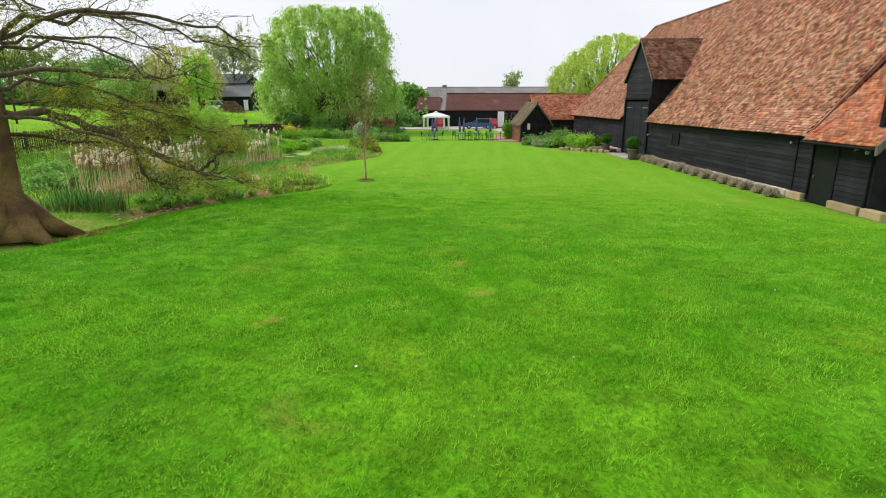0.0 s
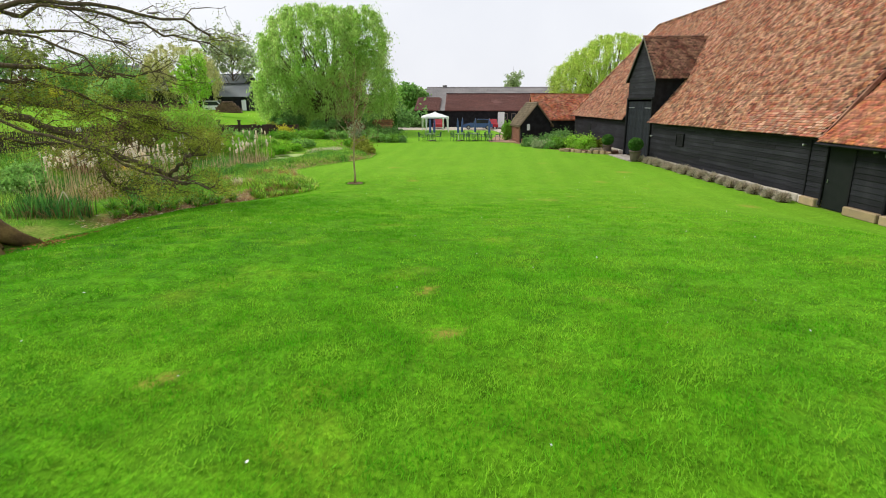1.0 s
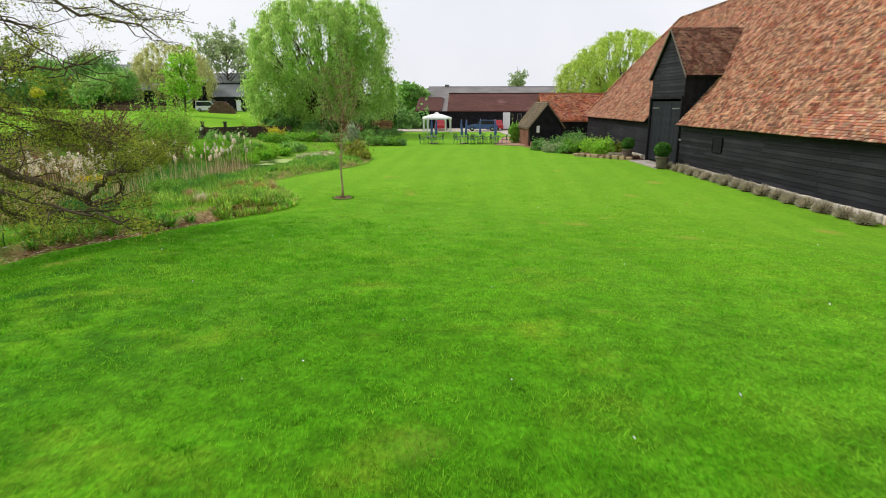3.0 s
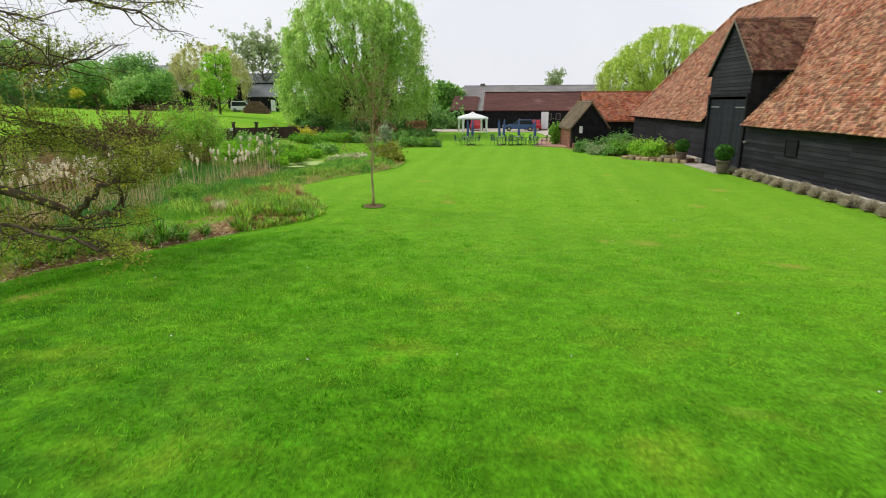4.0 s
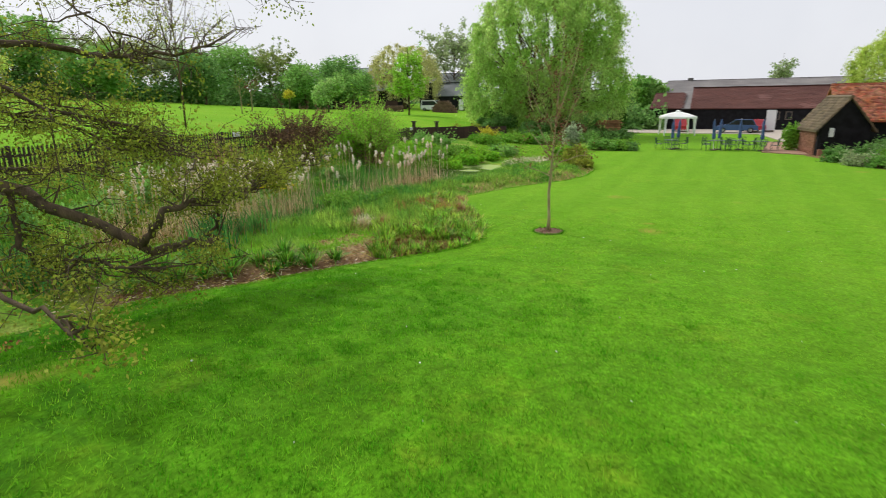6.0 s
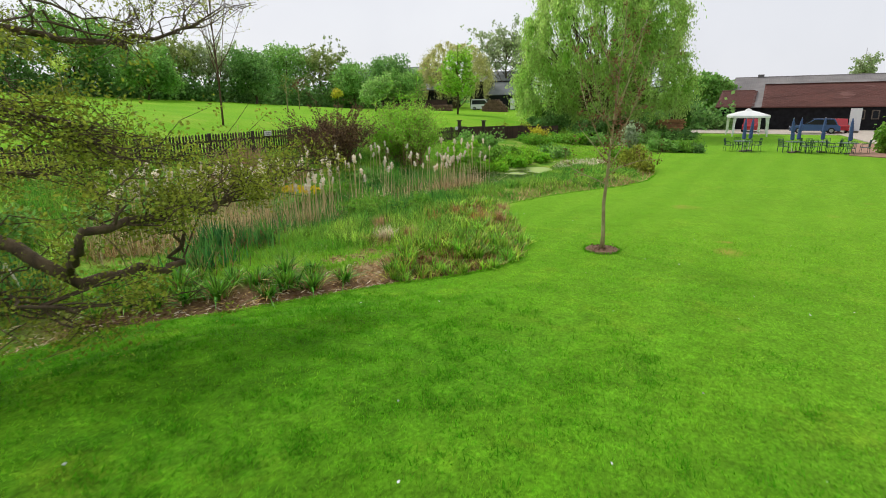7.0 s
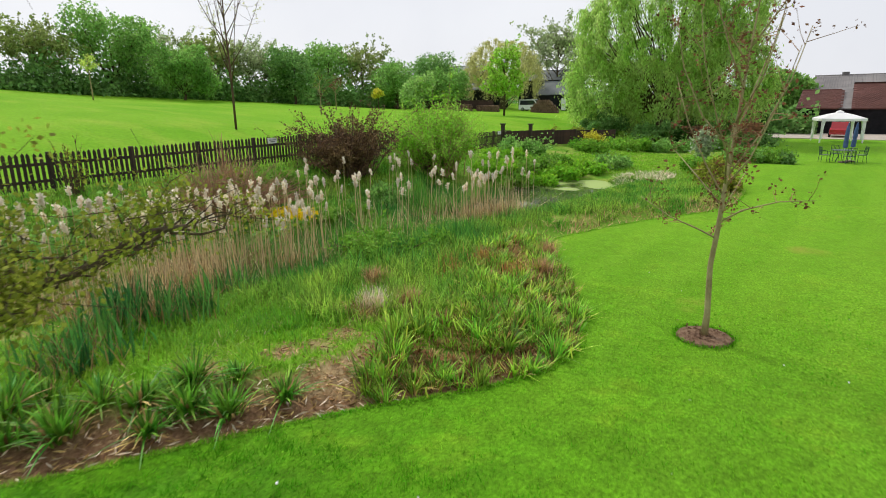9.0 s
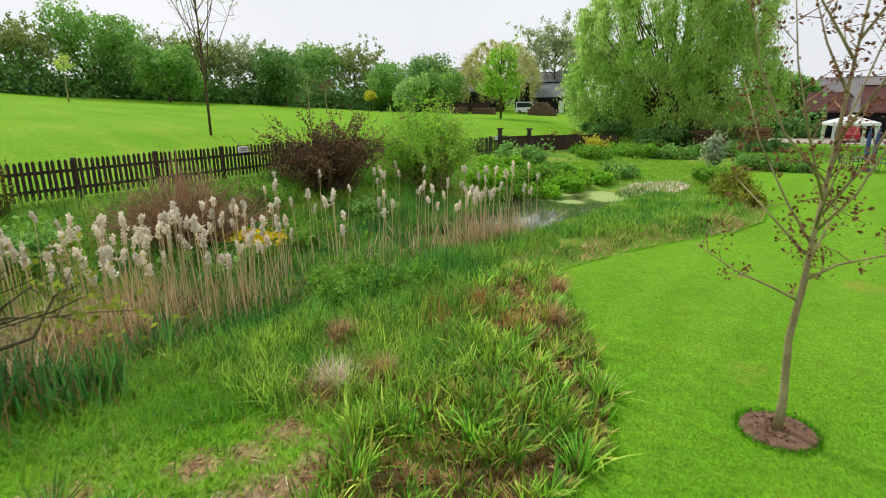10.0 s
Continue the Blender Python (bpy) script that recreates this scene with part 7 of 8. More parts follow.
for i, (x, y, h, w, m, lb) in enumerate((
        (-18.9, 50.2, 1.1, 3.0, LEAF_GREEN, "broad-leaved green marsh plants"),
        (-13.2, 50.5, 0.7, 2.2, LEAF_GREEN, "low green waterside plants"), (-7.35, 46.3, 1.0, 2.0, LEAF_OLIVE, "rounded brownish green shrub"), (-6.9, 45.0, 0.5, 1.8, LEAF_OLIVE, "low brown-green edging plant"),
        (-8.6, 50.6, 0.8, 1.8, MEADOW, "small pale green shrub"), (-7.6, 58.3, 0.9, 2.6, LEAF_GREEN, "low spreading green shrub beside the lawn"), (-6.2, 58.4, 0.7, 2.0, LEAF_BUSH, "low spreading green shrub beside the lawn"), (-5.3, 58.0, 0.5, 1.0, LEAF_DARK, "small dark green shrub"),
        (-17.7, 59.3, 1.1, 1.8, LEAF_GOLD, "golden-yellow shrub before the willow"), (-9.76, 56.8, 2.0, 1.0, LEAF_SILVER, "tall white-variegated shrub by the pond"), (-16, 62, 0.8, 3.2, MEADOW, "pale green perennial drift"), (-13.2, 63.0, 0.8, 3.0, LEAF_GREEN, "drift of green perennials beside the pond"),
        (-17.4, 58.0, 0.6, 3.0, MEADOW, "low drift of green perennials"), (-10.5, 66, 0.9, 3.4, LEAF_GREEN, "low green shrubs under the willow"), (-8.2, 72, 1.0, 3.0, LEAF_DARK, "low dark clipped shrub"), (-11.5, 74, 1.3, 4.0, LEAF_DARK, "dark shrub under the willow"),
        (-16.5, 70.5, 1.6, 3.6, LEAF_DARK, "dark shrub under the willow"), (-21.5, 72, 1.6, 4.0, LEAF_DARK, "dark shrub under the willow"), (-23, 79, 2.4, 5.0, LEAF_DARK, "dark shrub under the willow"), (-12.0, 82, 2.0, 4.0, LEAF_DARK, "dark evergreen shrub beyond the lawn"),
        (-12.2, 69.6, 1.7, 2.8, LEAF_PURPLE, "dark reddish-brown shrub under the willow"), (-14.2, 73.0, 2.2, 3.4, LEAF_CLIP, "dense dark shrub under the willow"), (-9.8, 76.5, 1.6, 2.6, LEAF_PURPLE, "dark reddish-brown shrub beyond the lawn"),
        (-21.3, 60.0, 1.1, 1.5, LEAF_OLIVE, "thin budding shrub before the fence"), (-20.4, 62.8, 1.1, 1.3, LEAF_OLIVE, "thin budding shrub before the fence"),
        (7.3, 53.4, 0.8, 2.2, LEAF_DARK, "low dark green border shrub"), (8.9, 53.0, 1.0, 2.0, LEAF_DARK, "dark green rounded border shrub"), (9.6, 50.4, 1.0, 2.2, LEAF_BUSH, "bright green border shrub"), (10.4, 48.6, 1.2, 1.9, LEAF_LIME, "bright lime-green border shrub"),
        (11.0, 47.2, 1.25, 1.8, LEAF_LIME, "yellow-green border shrub before the barn"), (12.0, 47.5, 1.0, 1.3, LEAF_OLIVE, "small olive border shrub"), (10.5, 55.4, 1.4, 2.6, LEAF_DARK, "tall dark green shrub beside the hut"), (7.9, 51.2, 0.6, 1.6, LEAF_GREY, "low grey-green border plant"),
        (8.7, 50.3, 0.6, 1.4, LEAF_GREEN, "low green border plant"), (5.6, 61.2, 1.9, 1.3, LEAF_BUSH, "climber growing against the hut's brick wall"))):
    shrub(x, y, h, w, m, lb, 100 + i, int(160 * w * w * max(h, 0.6) ** 0.5) + 150, 0.085 if h < 1.6 else 0.12)
# broad-leaved marsh plants on the far bank
for i, (x, y, h, w) in enumerate(((-15.9, 42.8, 0.5, 2.2), (-15.3, 44.4, 0.5, 2.6), (-17.2, 43.6, 0.55, 2.4), (-16.6, 45.8, 0.55, 2.8), (-14.6, 46.6, 0.45, 2.4), (-18.4, 46.6, 0.6, 2.8), (-16.0, 48.2, 0.5, 2.8), (-14.0, 48.6, 0.4, 2.2))):
    shrub(x, y, h, w, LEAF_BRIGHT if i % 3 else LEAF_BUSH, "broad-leaved bright green marsh plant by the water", 260 + i, int(190 * w * w), 0.10, twigs=6)
# clipped topiary by the far lawn
top_t = thing("topiary", -9.8, 83.4, gz(-9.8, 83.4), "clipped dark green topiary column with rounded top", "topiary")
d = P.normal(size=(5200, 3))
d /= np.linalg.norm(d, axis=1, keepdims=True)
v, f = quads(d * np.array([1.0, 1.0, 1.5]) * P.uniform(0.92, 1.0, (5200, 1)) + np.array([0, 0, 1.55]), 0.09, P, 0.6)
part("foliage", np_mesh("foliage", v, f, LEAF_CLIP), None, top_t)
part("stem", Geo().tube([(0, 0, 0), (0, 0, 1.5)], [0.1, 0.06], 8), BARK, top_t)

# lavender row and pots by the barn
def lavender(x, y, s, i):
    q = np.random.default_rng(300 + i)
    t = thing("lavender", x, y, gz(x, y), "rounded grey-green lavender bush along the barn wall", "lavender", q.uniform(0, 360), "lavender row")
    d = q.normal(size=(1300, 3))
    d[:, 2] = np.abs(d[:, 2]) * 0.9 + 0.05
    d /= np.linalg.norm(d, axis=1, keepdims=True)
    side = np.cross(d, q.normal(size=d.shape))
    side *= 0.008 / np.linalg.norm(side, axis=1, keepdims=True)
    size = np.array([0.44, 0.44, 0.46]) * s
    tip = d * size * q.uniform(0.8, 1.14, (1300, 1)) + q.normal(0, 0.02, d.shape) + np.array([0, 0, 0.04])
    foot = d * size * 0.5 + np.array([0, 0, 0.04])
    v = np.stack([foot - side, foot + side, tip + side * 0.6, tip - side * 0.6], 1).reshape(-1, 3)
    v[:, 2] = np.maximum(v[:, 2], 0.02)
    part("foliage", np_mesh("foliage", v, np.arange(5200).reshape(-1, 4), LAVENDER), None, t)
    part("woody_base", Geo().blob((0, 0, 0.06), (0.27 * s, 0.27 * s, 0.26 * s), i, 0.15), TWIG, t)


for i in range(17):
    q = barn.matrix_basis @ Vector((1.9 + i * 0.98 + rb.uniform(-0.1, 0.1), 0.62 + rb.uniform(-0.08, 0.08), 0))
    lavender(q.x, q.y, rb.uniform(0.78, 1.02), i)
for i in range(5):
    lavender(11.3 + i * 0.3, 46.0 - i * 0.05, rb.uniform(0.8, 1.0), 40 + i)


def pot_tree(x, y, s, seed):
    q = np.random.default_rng(seed)
    t = thing("potted_topiary", x, y, gz(x, y) + 0.02, "clipped round evergreen in a large grey-brown pot", "potted plant", group="potted topiaries")
    part("pot", Geo().lathe([(0.24 * s, 0), (0.30 * s, 0.15 * s), (0.34 * s, 0.5 * s), (0.37 * s, 0.62 * s), (0.40 * s, 0.64 * s), (0.40 * s, 0.72 * s), (0.35 * s, 0.72 * s), (0.33 * s, 0.62 * s), (0.02, 0.60 * s)], 20), TERRACOTTA, t, smooth=True)
    part("stem", Geo().tube([(0, 0, 0.6 * s), (0.01, 0, 1.0 * s)], 0.03, 6), BARK, t)
    d = q.normal(size=(2600, 3))
    d /= np.linalg.norm(d, axis=1, keepdims=True)
    v, f = quads(d * np.array([0.47, 0.47, 0.43]) * s * q.uniform(0.75, 1.05, (2600, 1)) + np.array([0, 0, 1.12 * s]), 0.05, q, 0.6)
    part("foliage", np_mesh("foliage", v, f, LEAF_CLIP), None, t)


pot_tree(12.75, 39.7, 1.02, 1)
pot_tree(12.35, 45.7, 0.95, 2)
# raised bed edging stones
edge_me = Geo().box(0, 0, 0.1, 0.5, 0.22, 0.32, b=0.03).mesh("edging_stone", SANDSTONE)
rbed = thing("raised_bed", 10.9, 47.2, gz(10.9, 47.2), "low raised bed edged with rough stones", "raised bed", -40)
for i in range(9):
    part("edging_stone", edge_me, None, rbed, at=pose(-1.6 + i * 0.52, -0.9 + 0.05 * rb.uniform(-1, 1), rb.uniform(-0.04, 0.04), rb.uniform(-5, 5), rb.uniform(-5, 5), rb.uniform(-14, 14)) @ Matrix.Diagonal((rb.uniform(0.65, 1.05), rb.uniform(0.8, 1.2), rb.uniform(0.6, 1.05), 1)))
part("soil", Geo().box(0.4, 0.0, 0.1, 4.4, 1.6, 0.24, b=0.05), SOIL, rbed)

# ---- gazebo, tables, chairs, parasols ----
gaz = thing("gazebo", -3.1, 80.0, gz(-3.1, 80.0), "white canvas garden gazebo on four slim legs", "gazebo", 14)
for sx in (-1, 1):
    for sy in (-1, 1):
        part("leg", Geo().box(sx * 1.42, sy * 1.42, 1.0, 0.09, 0.09, 2.05, b=0.01), WHITE_METAL, gaz)
        part("curtain", Geo().tube([(sx * 1.36, sy * 1.36, 0.3), (sx * 1.33, sy * 1.33, 1.2), (sx * 1.3, sy * 1.3, 2.0)], [0.11, 0.08, 0.14], 8), CANVAS, gaz)
cv = Geo()
ringp = []
for k, (r, z) in enumerate(((1.52, 1.86), (1.5, 2.1), (0.75, 2.42), (0.22, 2.58), (0.22, 2.66), (0.02, 2.78))):
    ringp.append([(sx * r, sy * r, z - (0.05 if (sx == 0 or sy == 0) and k in (1, 2) else 0)) for sx, sy in ((-1, -1), (0, -1), (1, -1), (1, 0), (1, 1), (0, 1), (-1, 1), (-1, 0))])
cv.add([p for r in ringp for p in r], [(i * 8 + k, i * 8 + (k + 1) % 8, (i + 1) * 8 + (k + 1) % 8, (i + 1) * 8 + k) for i in range(5) for k in range(8)])
part("canopy", cv, CANVAS, gaz)
gaz.scale = (1.1, 1.1, 0.98)


def garden_chair():
    t = thing("garden_chair", 0, 0, 0, "dark green metal garden chair with curved arms", "chair", group="garden chairs")
    part("seat", Geo().box(0, 0, 0.44, 0.46, 0.44, 0.03, b=0.01), GREEN_METAL, t)
    bk = part("backrest", Geo().tube([(-0.22, -0.22, 0.46), (-0.22, -0.27, 0.92), (0.22, -0.27, 0.92), (0.22, -0.22, 0.46)], 0.016, 6), GREEN_METAL, t)
    for i in range(5):
        part("slat", Geo().tube([(-0.14 + i * 0.07, -0.22, 0.46), (-0.14 + i * 0.07, -0.265, 0.91)], 0.009, 5), GREEN_METAL, bk)
    for sx in (-0.22, 0.22):
        part("armrest", Geo().tube([(sx, -0.24, 0.68), (sx * 1.1, 0.0, 0.68), (sx * 1.1, 0.2, 0.64), (sx, 0.21, 0.45)], 0.014, 6), GREEN_METAL, t)
        for sy in (-0.21, 0.21):
            part("leg", Geo().tube([(sx, sy, 0.44), (sx * 1.08, sy * 1.1, 0.0)], 0.014, 6), GREEN_METAL, t)
    return t


def garden_table():
    t = thing("garden_table", 0, 0, 0, "round dark green metal garden table", "table", group="garden tables")
    part("tabletop", Geo().lathe([(0.03, 0.70), (0.58, 0.70), (0.60, 0.715), (0.58, 0.73), (0.03, 0.73)], 24), GREEN_METAL, t)
    for k in range(4):
        a = math.pi / 4 + k * math.pi / 2
        part("leg", Geo().tube([(0.42 * math.cos(a), 0.42 * math.sin(a), 0.7), (0.3 * math.cos(a), 0.3 * math.sin(a), 0.35), (0.46 * math.cos(a), 0.46 * math.sin(a), 0)], 0.016, 6), GREEN_METAL, t)
    return t


def parasol():
    t = thing("closed_parasol", 0, 0, 0, "closed blue canvas garden parasol on a pole", "parasol", group="closed parasols")
    part("pole", Geo().tube([(0, 0, 0.0), (0, 0, 2.35)], 0.022, 8), WHITE_METAL, t)
    part("canopy", Geo().lathe([(0.03, 0.85), (0.13, 0.9), (0.12, 1.3), (0.10, 1.35), (0.12, 1.5), (0.09, 2.0), (0.03, 2.3), (0.01, 2.35)], 10), BLUE_CANVAS, t)
    part("foot", Geo().lathe([(0.25, 0), (0.25, 0.06), (0.05, 0.09)], 14), TERRACOTTA, t)
    return t


chair0, table0, par0 = garden_chair(), garden_table(), parasol()
firsts = {}
for i, (x, y) in enumerate(((-2.6, 60.3), (0.6, 60.6), (2.1, 61.0), (3.6, 60.4))):
    m = pose(x, y, gz(x, y), 0, 0, 30 * i)
    if i == 0:
        table0.matrix_basis = m
    else:
        copy_thing(table0, m)
    for j in range(4):
        a = math.radians(90 * j + 25 * i + 20)
        mc = pose(x + 0.95 * math.cos(a), y + 0.95 * math.sin(a), gz(x, y), 0, 0, math.degrees(a) + 90)
        if i == 0 and j == 0:
            chair0.matrix_basis = mc
        else:
            copy_thing(chair0, mc)
for i, (x, y, lean) in enumerate(((-2.55, 60.1, 0), (-2.2, 60.9, 2), (0.45, 60.2, -3), (0.75, 60.9, 4), (2.2, 61.1, 1), (3.7, 60.3, 2))):
    m = pose(x, y, gz(x, y), lean, lean * 0.6, 40 * i)
    if i == 0:
        par0.matrix_basis = m
    else:
        copy_thing(par0, m)


# ---- vehicles ----
def car(x, y, rz, paint, label, length=4.2, height=1.45, category="car", z=0.05):
    t = thing("car" if category == "car" else "van", x, y, z, label, category, rz)
    a = length / 2
    lo = [(-a, 0.3), (-a, 0.72), (-a + 0.15, 0.86), (a - 1.25, 0.92), (a - 0.2, 0.74), (a, 0.6), (a, 0.3)]
    if category == "van":
        lo = [(-a, 0.3), (-a, 1.0), (a - 1.1, 1.05), (a - 0.1, 0.85), (a, 0.6), (a, 0.3)]
    part("body", Geo().slab([(p[0], -0.82, p[1]) for p in lo], (0, 1.64, 0)), paint, t)
    if category == "van":
        up = [(-a + 0.02, 1.0), (-a + 0.08, height), (a - 1.9, height), (a - 1.1, 1.03)]
    else:
        up = [(-a + 0.2, 0.85), (-a + 0.55, height), (a - 2.1, height), (a - 1.3, 0.9)]
    cab = part("cabin", Geo().slab([(p[0], -0.72, p[1]) for p in up], (0, 1.44, 0)), paint, t)
    ins = [(p[0] * 0.93 - 0.02, (p[1] - 0.95) * 0.82 + 0.98) for p in up]
    for sy in (-0.735, 0.715):
        part("side_window", Geo().slab([(p[0], sy, p[1]) for p in ins], (0, 0.02, 0)), CAR_GLASS, cab)
    part("windscreen", Geo().slab([(up[2][0] + 0.05, -0.62, up[2][1] - 0.06), (up[2][0] + 0.05, 0.62, up[2][1] - 0.06), (up[3][0] + 0.02, 0.66, up[3][1] + 0.06), (up[3][0] + 0.02, -0.66, up[3][1] + 0.06)], (0.03, 0, 0.02)), CAR_GLASS, cab)
    for sx in (-a + 0.75, a - 0.8):
        for sy in (-0.78, 0.78):
            wv = Geo().tube([(sx, sy - 0.1, 0.31), (sx, sy + 0.1, 0.31)], 0.31, 16)
            wh = part("wheel", wv, RUBBER, t)
            part("rim", Geo().tube([(sx, sy - 0.11, 0.31), (sx, sy + 0.11, 0.31)], 0.18, 12), STEEL, wh)
    for sy in (-0.6, 0.6):
        part("headlight", Geo().box(a - 0.02, sy, 0.62, 0.1, 0.28, 0.14, b=0.02), LAMP_GLASS, t)
        part("tail_light", Geo().box(-a, sy, 0.7, 0.06, 0.2, 0.16, b=0.01), RED_PAINT, t)
    part("bumper", Geo().box(0, 0, 0.36, length + 0.06, 1.6, 0.16, b=0.03), paint, t)
    return t


car(3.0, 85.6, 182, CAR_BLUE, "blue estate car parked on the gravel", 4.4, 1.5, z=0.05)
car(4.95, 88.0, 100, CAR_RED, "red hatchback parked beside the blue car", 3.9, z=0.05)
car(-2.9, 87.6, 90, CAR_RED, "red car parked before the barn", 3.9, z=0.05)
van_t = car(-45.5, 106.0, 0, CAR_WHITE, "white van parked in the farmyard", 4.6, 1.9, "van", gz(-45.5, 106) + 0.02)
board_t = thing("white_sign_board", 6.6, 87.5, 0.05, "tall white sign board standing before the barn", "sign")
part("panel", Geo().box(0, 0, 1.35, 1.0, 0.05, 2.3, b=0.01), PLASTIC_WHITE, board_t)
part("foot", Geo().box(0, 0, 0.1, 0.9, 0.3, 0.2, b=0.02), OAK, board_t)

# ---- farmyard beyond the field ----
shed = gable_house("dark_shed", -47.6, -41.8, 112, 118, 2.9, 4.9, SLATE, TARRED_PLAIN, "dark boarded shed with grey slate roof", base=gz(-45, 112) - 0.1)
shed2 = gable_house("tall_dark_barn", -56, -46, 121, 130, 5.4, 7.2, SLATE, TARRED_PLAIN, "taller dark barn behind the shed", base=gz(-50, 121) - 0.1)
gable_house("grey_farm_barn", -92, -68, 122, 138, 5.0, 8.6, SLATE, TARRED_PLAIN, "large farm barn with pale grey roof", base=gz(-75, 125) - 0.1)
gable_house("dark_farm_shed", -70, -58, 112, 120, 3.4, 4.6, SLATE, TARRED_PLAIN, "low dark farm shed with shallow roof", base=gz(-64, 112) - 0.1)
part("white_door", Geo().box(2.1, -3.08, 1.1, 0.9, 0.1, 2.0, b=0.02), PLASTIC_WHITE, shed)
log_me = Geo().tube([(-0.3, 0, 0), (0.3, 0, 0)], 0.14, 8).mesh("log", LOG)
for i, (x, y, n, rows) in enumerate(((-41.4, 101.5, 16, 8), (-55, 96, 24, 4), (-50, 98.5, 14, 4))):
    pile = thing("log_pile", x, y, gz(x, y) - 0.05, "long stack of brown cut logs", "log pile", 90)
    for j in range(rows):
        for k in range(n):
            if rows > 5 and j > rows * (1 - 0.75 * (2 * k / n - 1) ** 2):
                continue
            part("log", log_me, None, pile, at=pose(rb.uniform(-0.06, 0.06), (k - n / 2) * 0.29 + (0.14 if j % 2 else 0), 0.14 + j * 0.25))
field_fence = thing("brown_field_wall", -60, 97.5, gz(-60, 97.5), "low brown board wall at the field's end", "wall", 8)
for k in range(26):
    part("board", fence_bd, None, field_fence, at=pose(-11 + k * 0.86, 0, 0.0) @ Matrix.Diagonal((5.3, 1, 1.35, 1)))
timber = thing("timber_stack", -9.7, 74.6, gz(-9.7, 74.6), "stack of orange-brown sawn timber before the shrubs", "timber", 6)
plank_me = Geo().box(0, 0, 0, 2.4, 0.24, 0.11, b=0.012).mesh("plank", TIMBER)
for i in range(13):
    for k in range(3):
        part("plank", plank_me, None, timber, at=pose(rb.uniform(-0.25, 0.25), (k - 1) * 0.27, 0.1 + i * 0.135, 0, rb.uniform(-3, 3), rb.uniform(-5, 5)))

# ---- grass on the lawn ----
def lawn_blades(n, x0, x1, y0, y1, h, w):
    x, y = P.uniform(x0, x1, n), P.uniform(y0, y1, n)
    # Blades thin out here so that the painted dark ground shows
    coarse_shade = smooth_step(12.0, 3.5, lawn_distance(x, y) + np.interp(y, (13, 18), (0, 5)) + 1.8 * fbm(x, y, 0.5, 6.0)) * smooth_step(24, 20.5, y) * smooth_step(1.5, -1.5, x)
    keep = (P.random(n) > 0.75 * coarse_shade) & (lawn_distance(x, y) > 0.03) & (np.hypot(x + 4.37, y - 28.4) > 0.52) & (P.random(n) > 0.8 * sum(smooth_step(r, r * 0.3, np.hypot(x - a, y - b)) for a, b, r in WORN)) & (P.random(n) < smooth_step(x1, x1 - 7, x) * smooth_step(y1, y1 - 9, y) * np.clip(0.62 + 0.75 * fbm(x, y, 3.1, 4.0), 0.12, 1))
    b = np.stack([x, y, ground_z(x, y)], 1)[keep]
    return blades(b, P.uniform(0.6, 1.3, len(b)) * h * (1 + 0.35 * fbm(b[:, 0], b[:, 1], 0.8, 1.0) + 0.45 * fbm(b[:, 0], b[:, 1], 3.1, 4.0)), w, P, 0.5, 0.3, 1)


v, f = join(lawn_blades(300000, -6.5, 9, 1.5, 13, 0.034, 0.008), lawn_blades(210000, -12, 13, 4, 22, 0.042, 0.011), lawn_blades(150000, -10, 11, 12, 36, 0.036, 0.012))
stuff("lawn_grass", v, f, LAWN_BLADE, "short mown lawn grass", "grass")
ed = P.uniform(0, 1, 9000)
seg = LAWN[4:21]
ei = P.integers(0, len(seg) - 1, 9000)
ep = seg[ei] * (1 - ed[:, None]) + seg[ei + 1] * ed[:, None] + P.normal(0, 0.03, (9000, 2))
v, f = blades(np.stack([ep[:, 0], ep[:, 1], ground_z(ep[:, 0], ep[:, 1])], 1), P.uniform(0.025, 0.055, 9000), 0.012, P, 0.6, 0.6, 1)
stuff("lawn_edge_grass", v, f, LAWN_BLADE, "ragged grass along the cut lawn edge", "grass")
# Rough tufts; their darker green also stands in for shade between the blades
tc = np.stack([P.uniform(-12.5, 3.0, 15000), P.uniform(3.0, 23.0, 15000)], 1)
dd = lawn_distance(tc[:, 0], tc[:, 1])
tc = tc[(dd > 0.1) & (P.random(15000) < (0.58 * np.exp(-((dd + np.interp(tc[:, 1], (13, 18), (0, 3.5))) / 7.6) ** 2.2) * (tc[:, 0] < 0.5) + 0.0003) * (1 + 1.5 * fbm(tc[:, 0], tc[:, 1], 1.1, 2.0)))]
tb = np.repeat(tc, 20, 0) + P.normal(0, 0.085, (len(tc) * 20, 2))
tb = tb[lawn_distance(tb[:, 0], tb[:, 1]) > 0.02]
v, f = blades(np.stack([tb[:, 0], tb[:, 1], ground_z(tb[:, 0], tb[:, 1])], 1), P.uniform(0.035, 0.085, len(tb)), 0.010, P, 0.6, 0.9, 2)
stuff("coarse_grass_tufts", v, f, LAWN_SHADED, "rough green grass tufts near the old tree, coloured darker for their shade", "grass")
dx, dy = P.uniform(-9, 11, 130), P.uniform(4, 32, 130)
k = lawn_distance(dx, dy) > 0.3
v, f = quads(np.stack([dx, dy, ground_z(dx, dy) + 0.04], 1)[k], 0.015, P, 0.8, 0.6)
stuff("daisies", v, f, PLASTIC_WHITE, "tiny white daisies scattered in the lawn", "daisies")

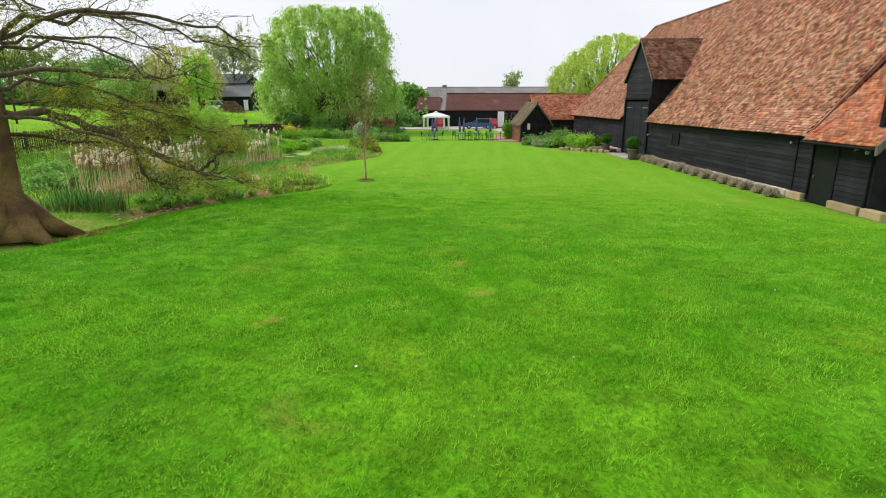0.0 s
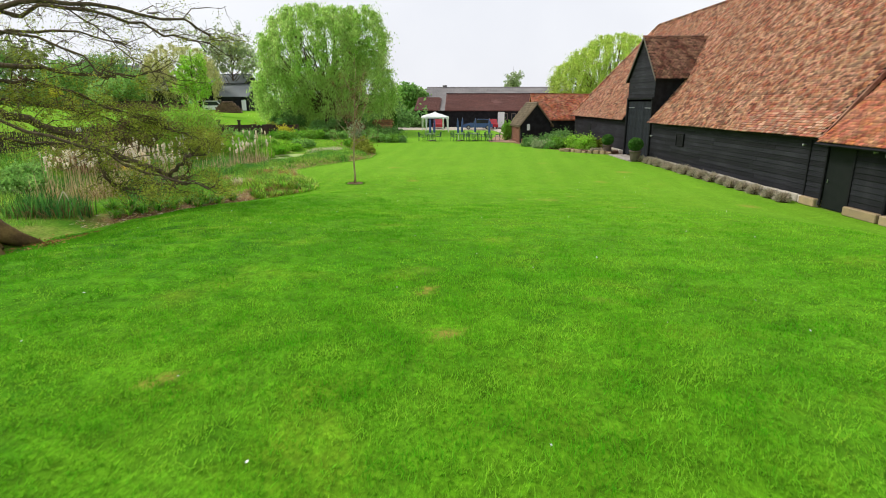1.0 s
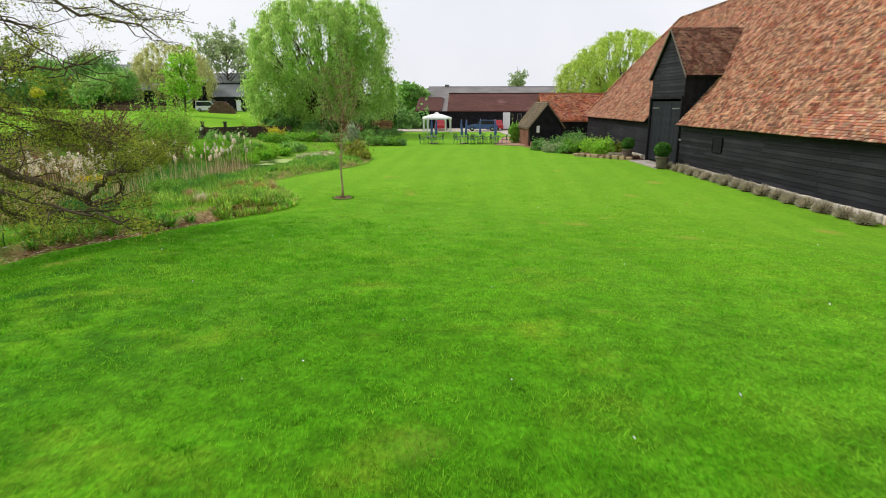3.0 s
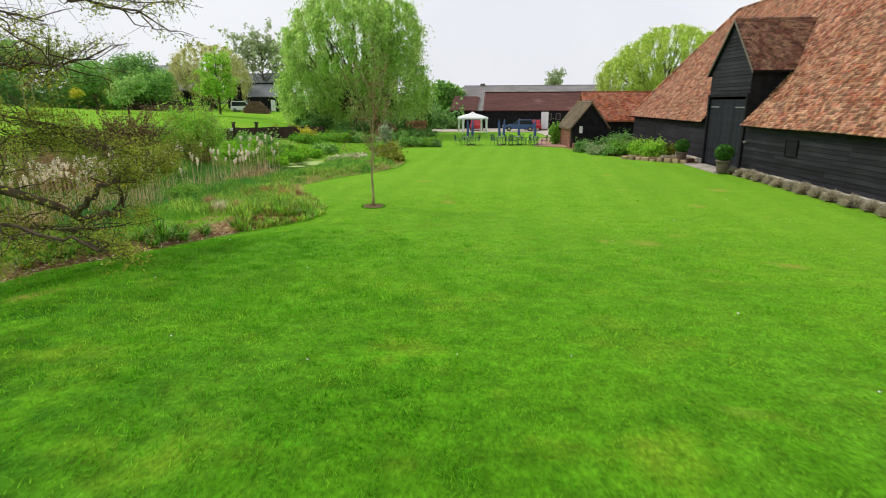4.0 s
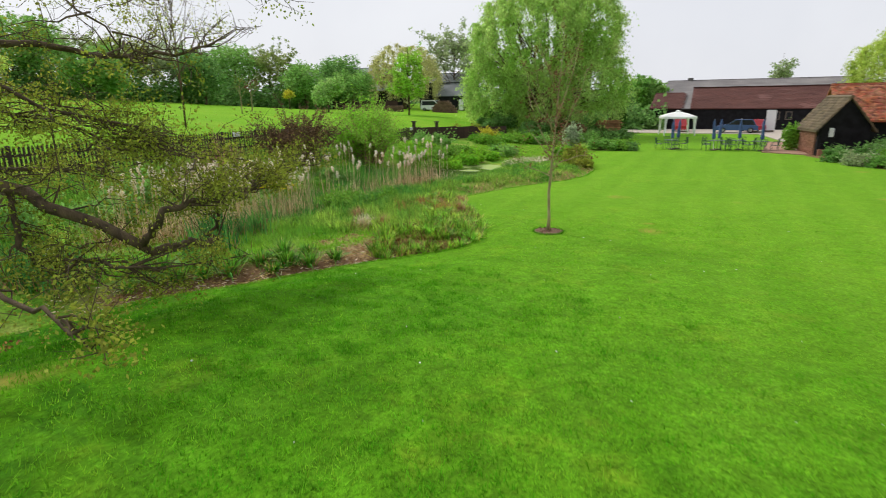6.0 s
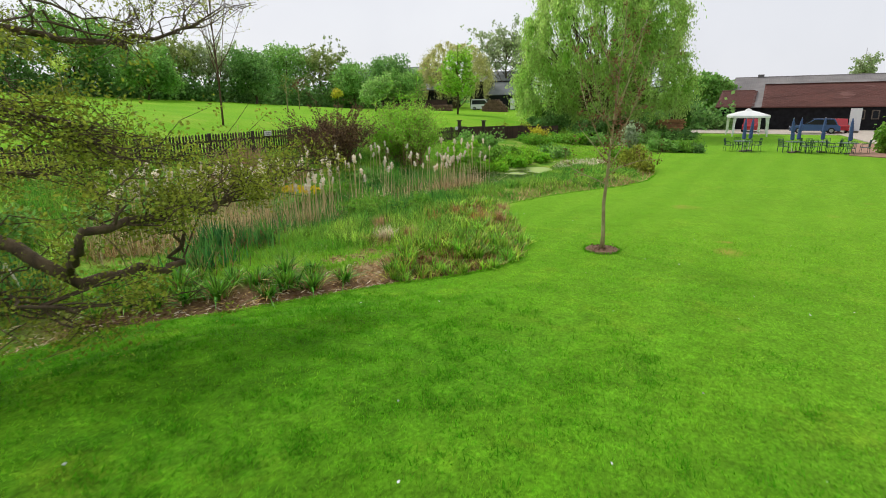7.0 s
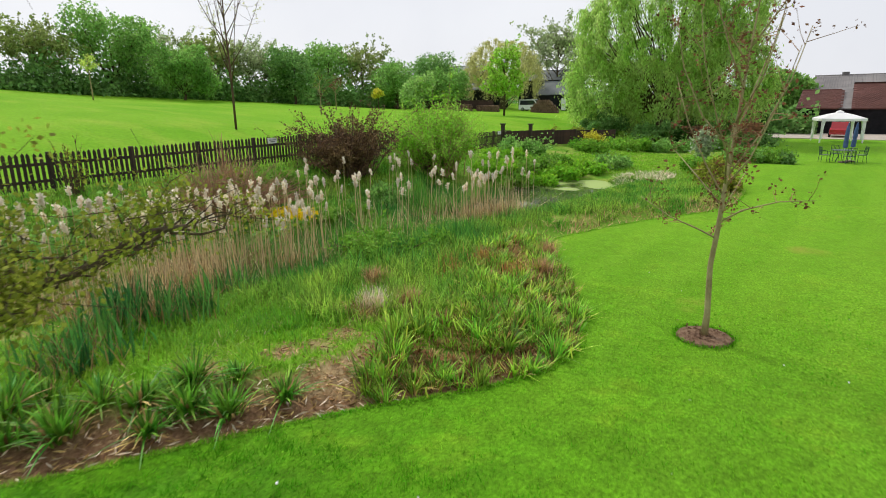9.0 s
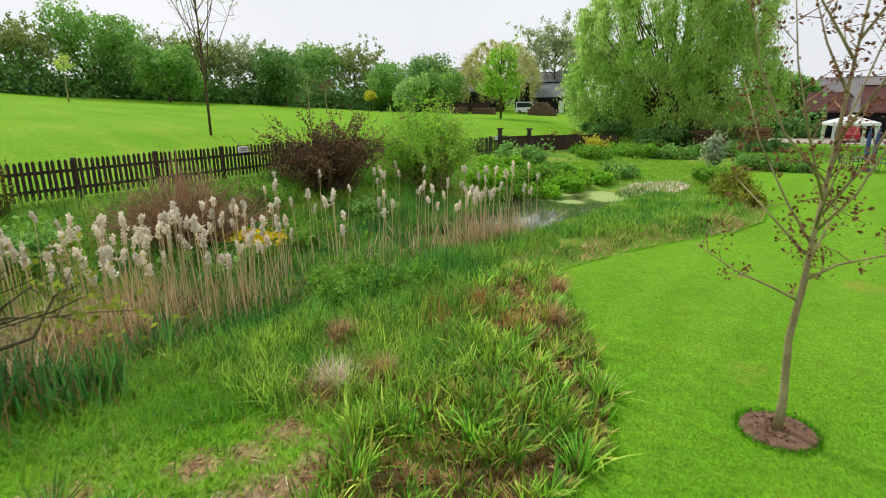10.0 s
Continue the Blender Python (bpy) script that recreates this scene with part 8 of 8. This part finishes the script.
stick = tagged(part("bent_stem", Geo().tube([(-0.28, 0, 0.0), (-0.02, 0, 0.52), (0.0, 0.0, 0.53), (0.03, 0, 0.5), (0.2, 0.05, 0.02)], [0.012, 0.016, 0.018, 0.02, 0.018], 6), PALE_STEM, at=pose(-12.25, 18.85, gz(-12.25, 18.85) + 0.28, 0, 0, 15)), "pale snapped dead stem bent over the leaves", "stem")

litter2 = np.stack([P.normal(-10.5, 0.5, 420), P.normal(15.9, 0.5, 420)], 1)
v, f = quads(np.stack([litter2[:, 0], litter2[:, 1], ground_z(litter2[:, 0], litter2[:, 1]) + 0.035], 1), 0.035, P, 0.6, 0.7)
stuff("dead_leaves", v, f, DEAD_LEAF, "orange-brown dead leaves between the old tree's roots", "leaf litter")

# the barn's nearest roof tiles, one by one
t_along, t_up, t_out = Vector((1, 0, 0)), Vector((0, -CO, SI)), Vector((0, SI, CO))
tile_meshes = []
for material in (TILE_LOOSE, TILE_BUFF, TILE_LOOSE):
    sk = 0.004 * len(tile_meshes)
    tv = [t_along * u + t_up * r + t_out * h for u, r, h in ((0.008, sk, 0.036), (0.192, -sk, 0.036), (0.192, 0.145, 0.012), (0.008, 0.145, 0.012), (0.008, sk, -0.008), (0.192, -sk, -0.008), (0.192, 0.145, -0.006), (0.008, 0.145, -0.006))]
    tg = Geo()
    tg.add(tv, [(0, 1, 2, 3), (4, 5, 1, 0), (5, 6, 2, 1), (7, 4, 0, 3), (7, 6, 5, 4)])
    tile_meshes.append(tg.mesh("roof_tile", material))
r_tile = random.Random(17)
corner = Vector(on_roof(0.7, 0))
for row in range(10):
    for col in range(30):
        u, r = col * 0.2 + (0.1 if row % 2 else 0.0), row * 0.125
        sag = 0.05 * float(fbm(np.array([u]), np.array([r]), 0.45, 2.0)[0])
        p = corner + t_along * u + t_up * r + t_out * (sag + r_tile.uniform(-0.01, 0.01))
        part("roof_tile", tile_meshes[r_tile.randrange(3)], None, roof, at=pose(p.x, p.y, p.z, r_tile.uniform(-1.5, 1.5), r_tile.uniform(-1.5, 1.5), 0))
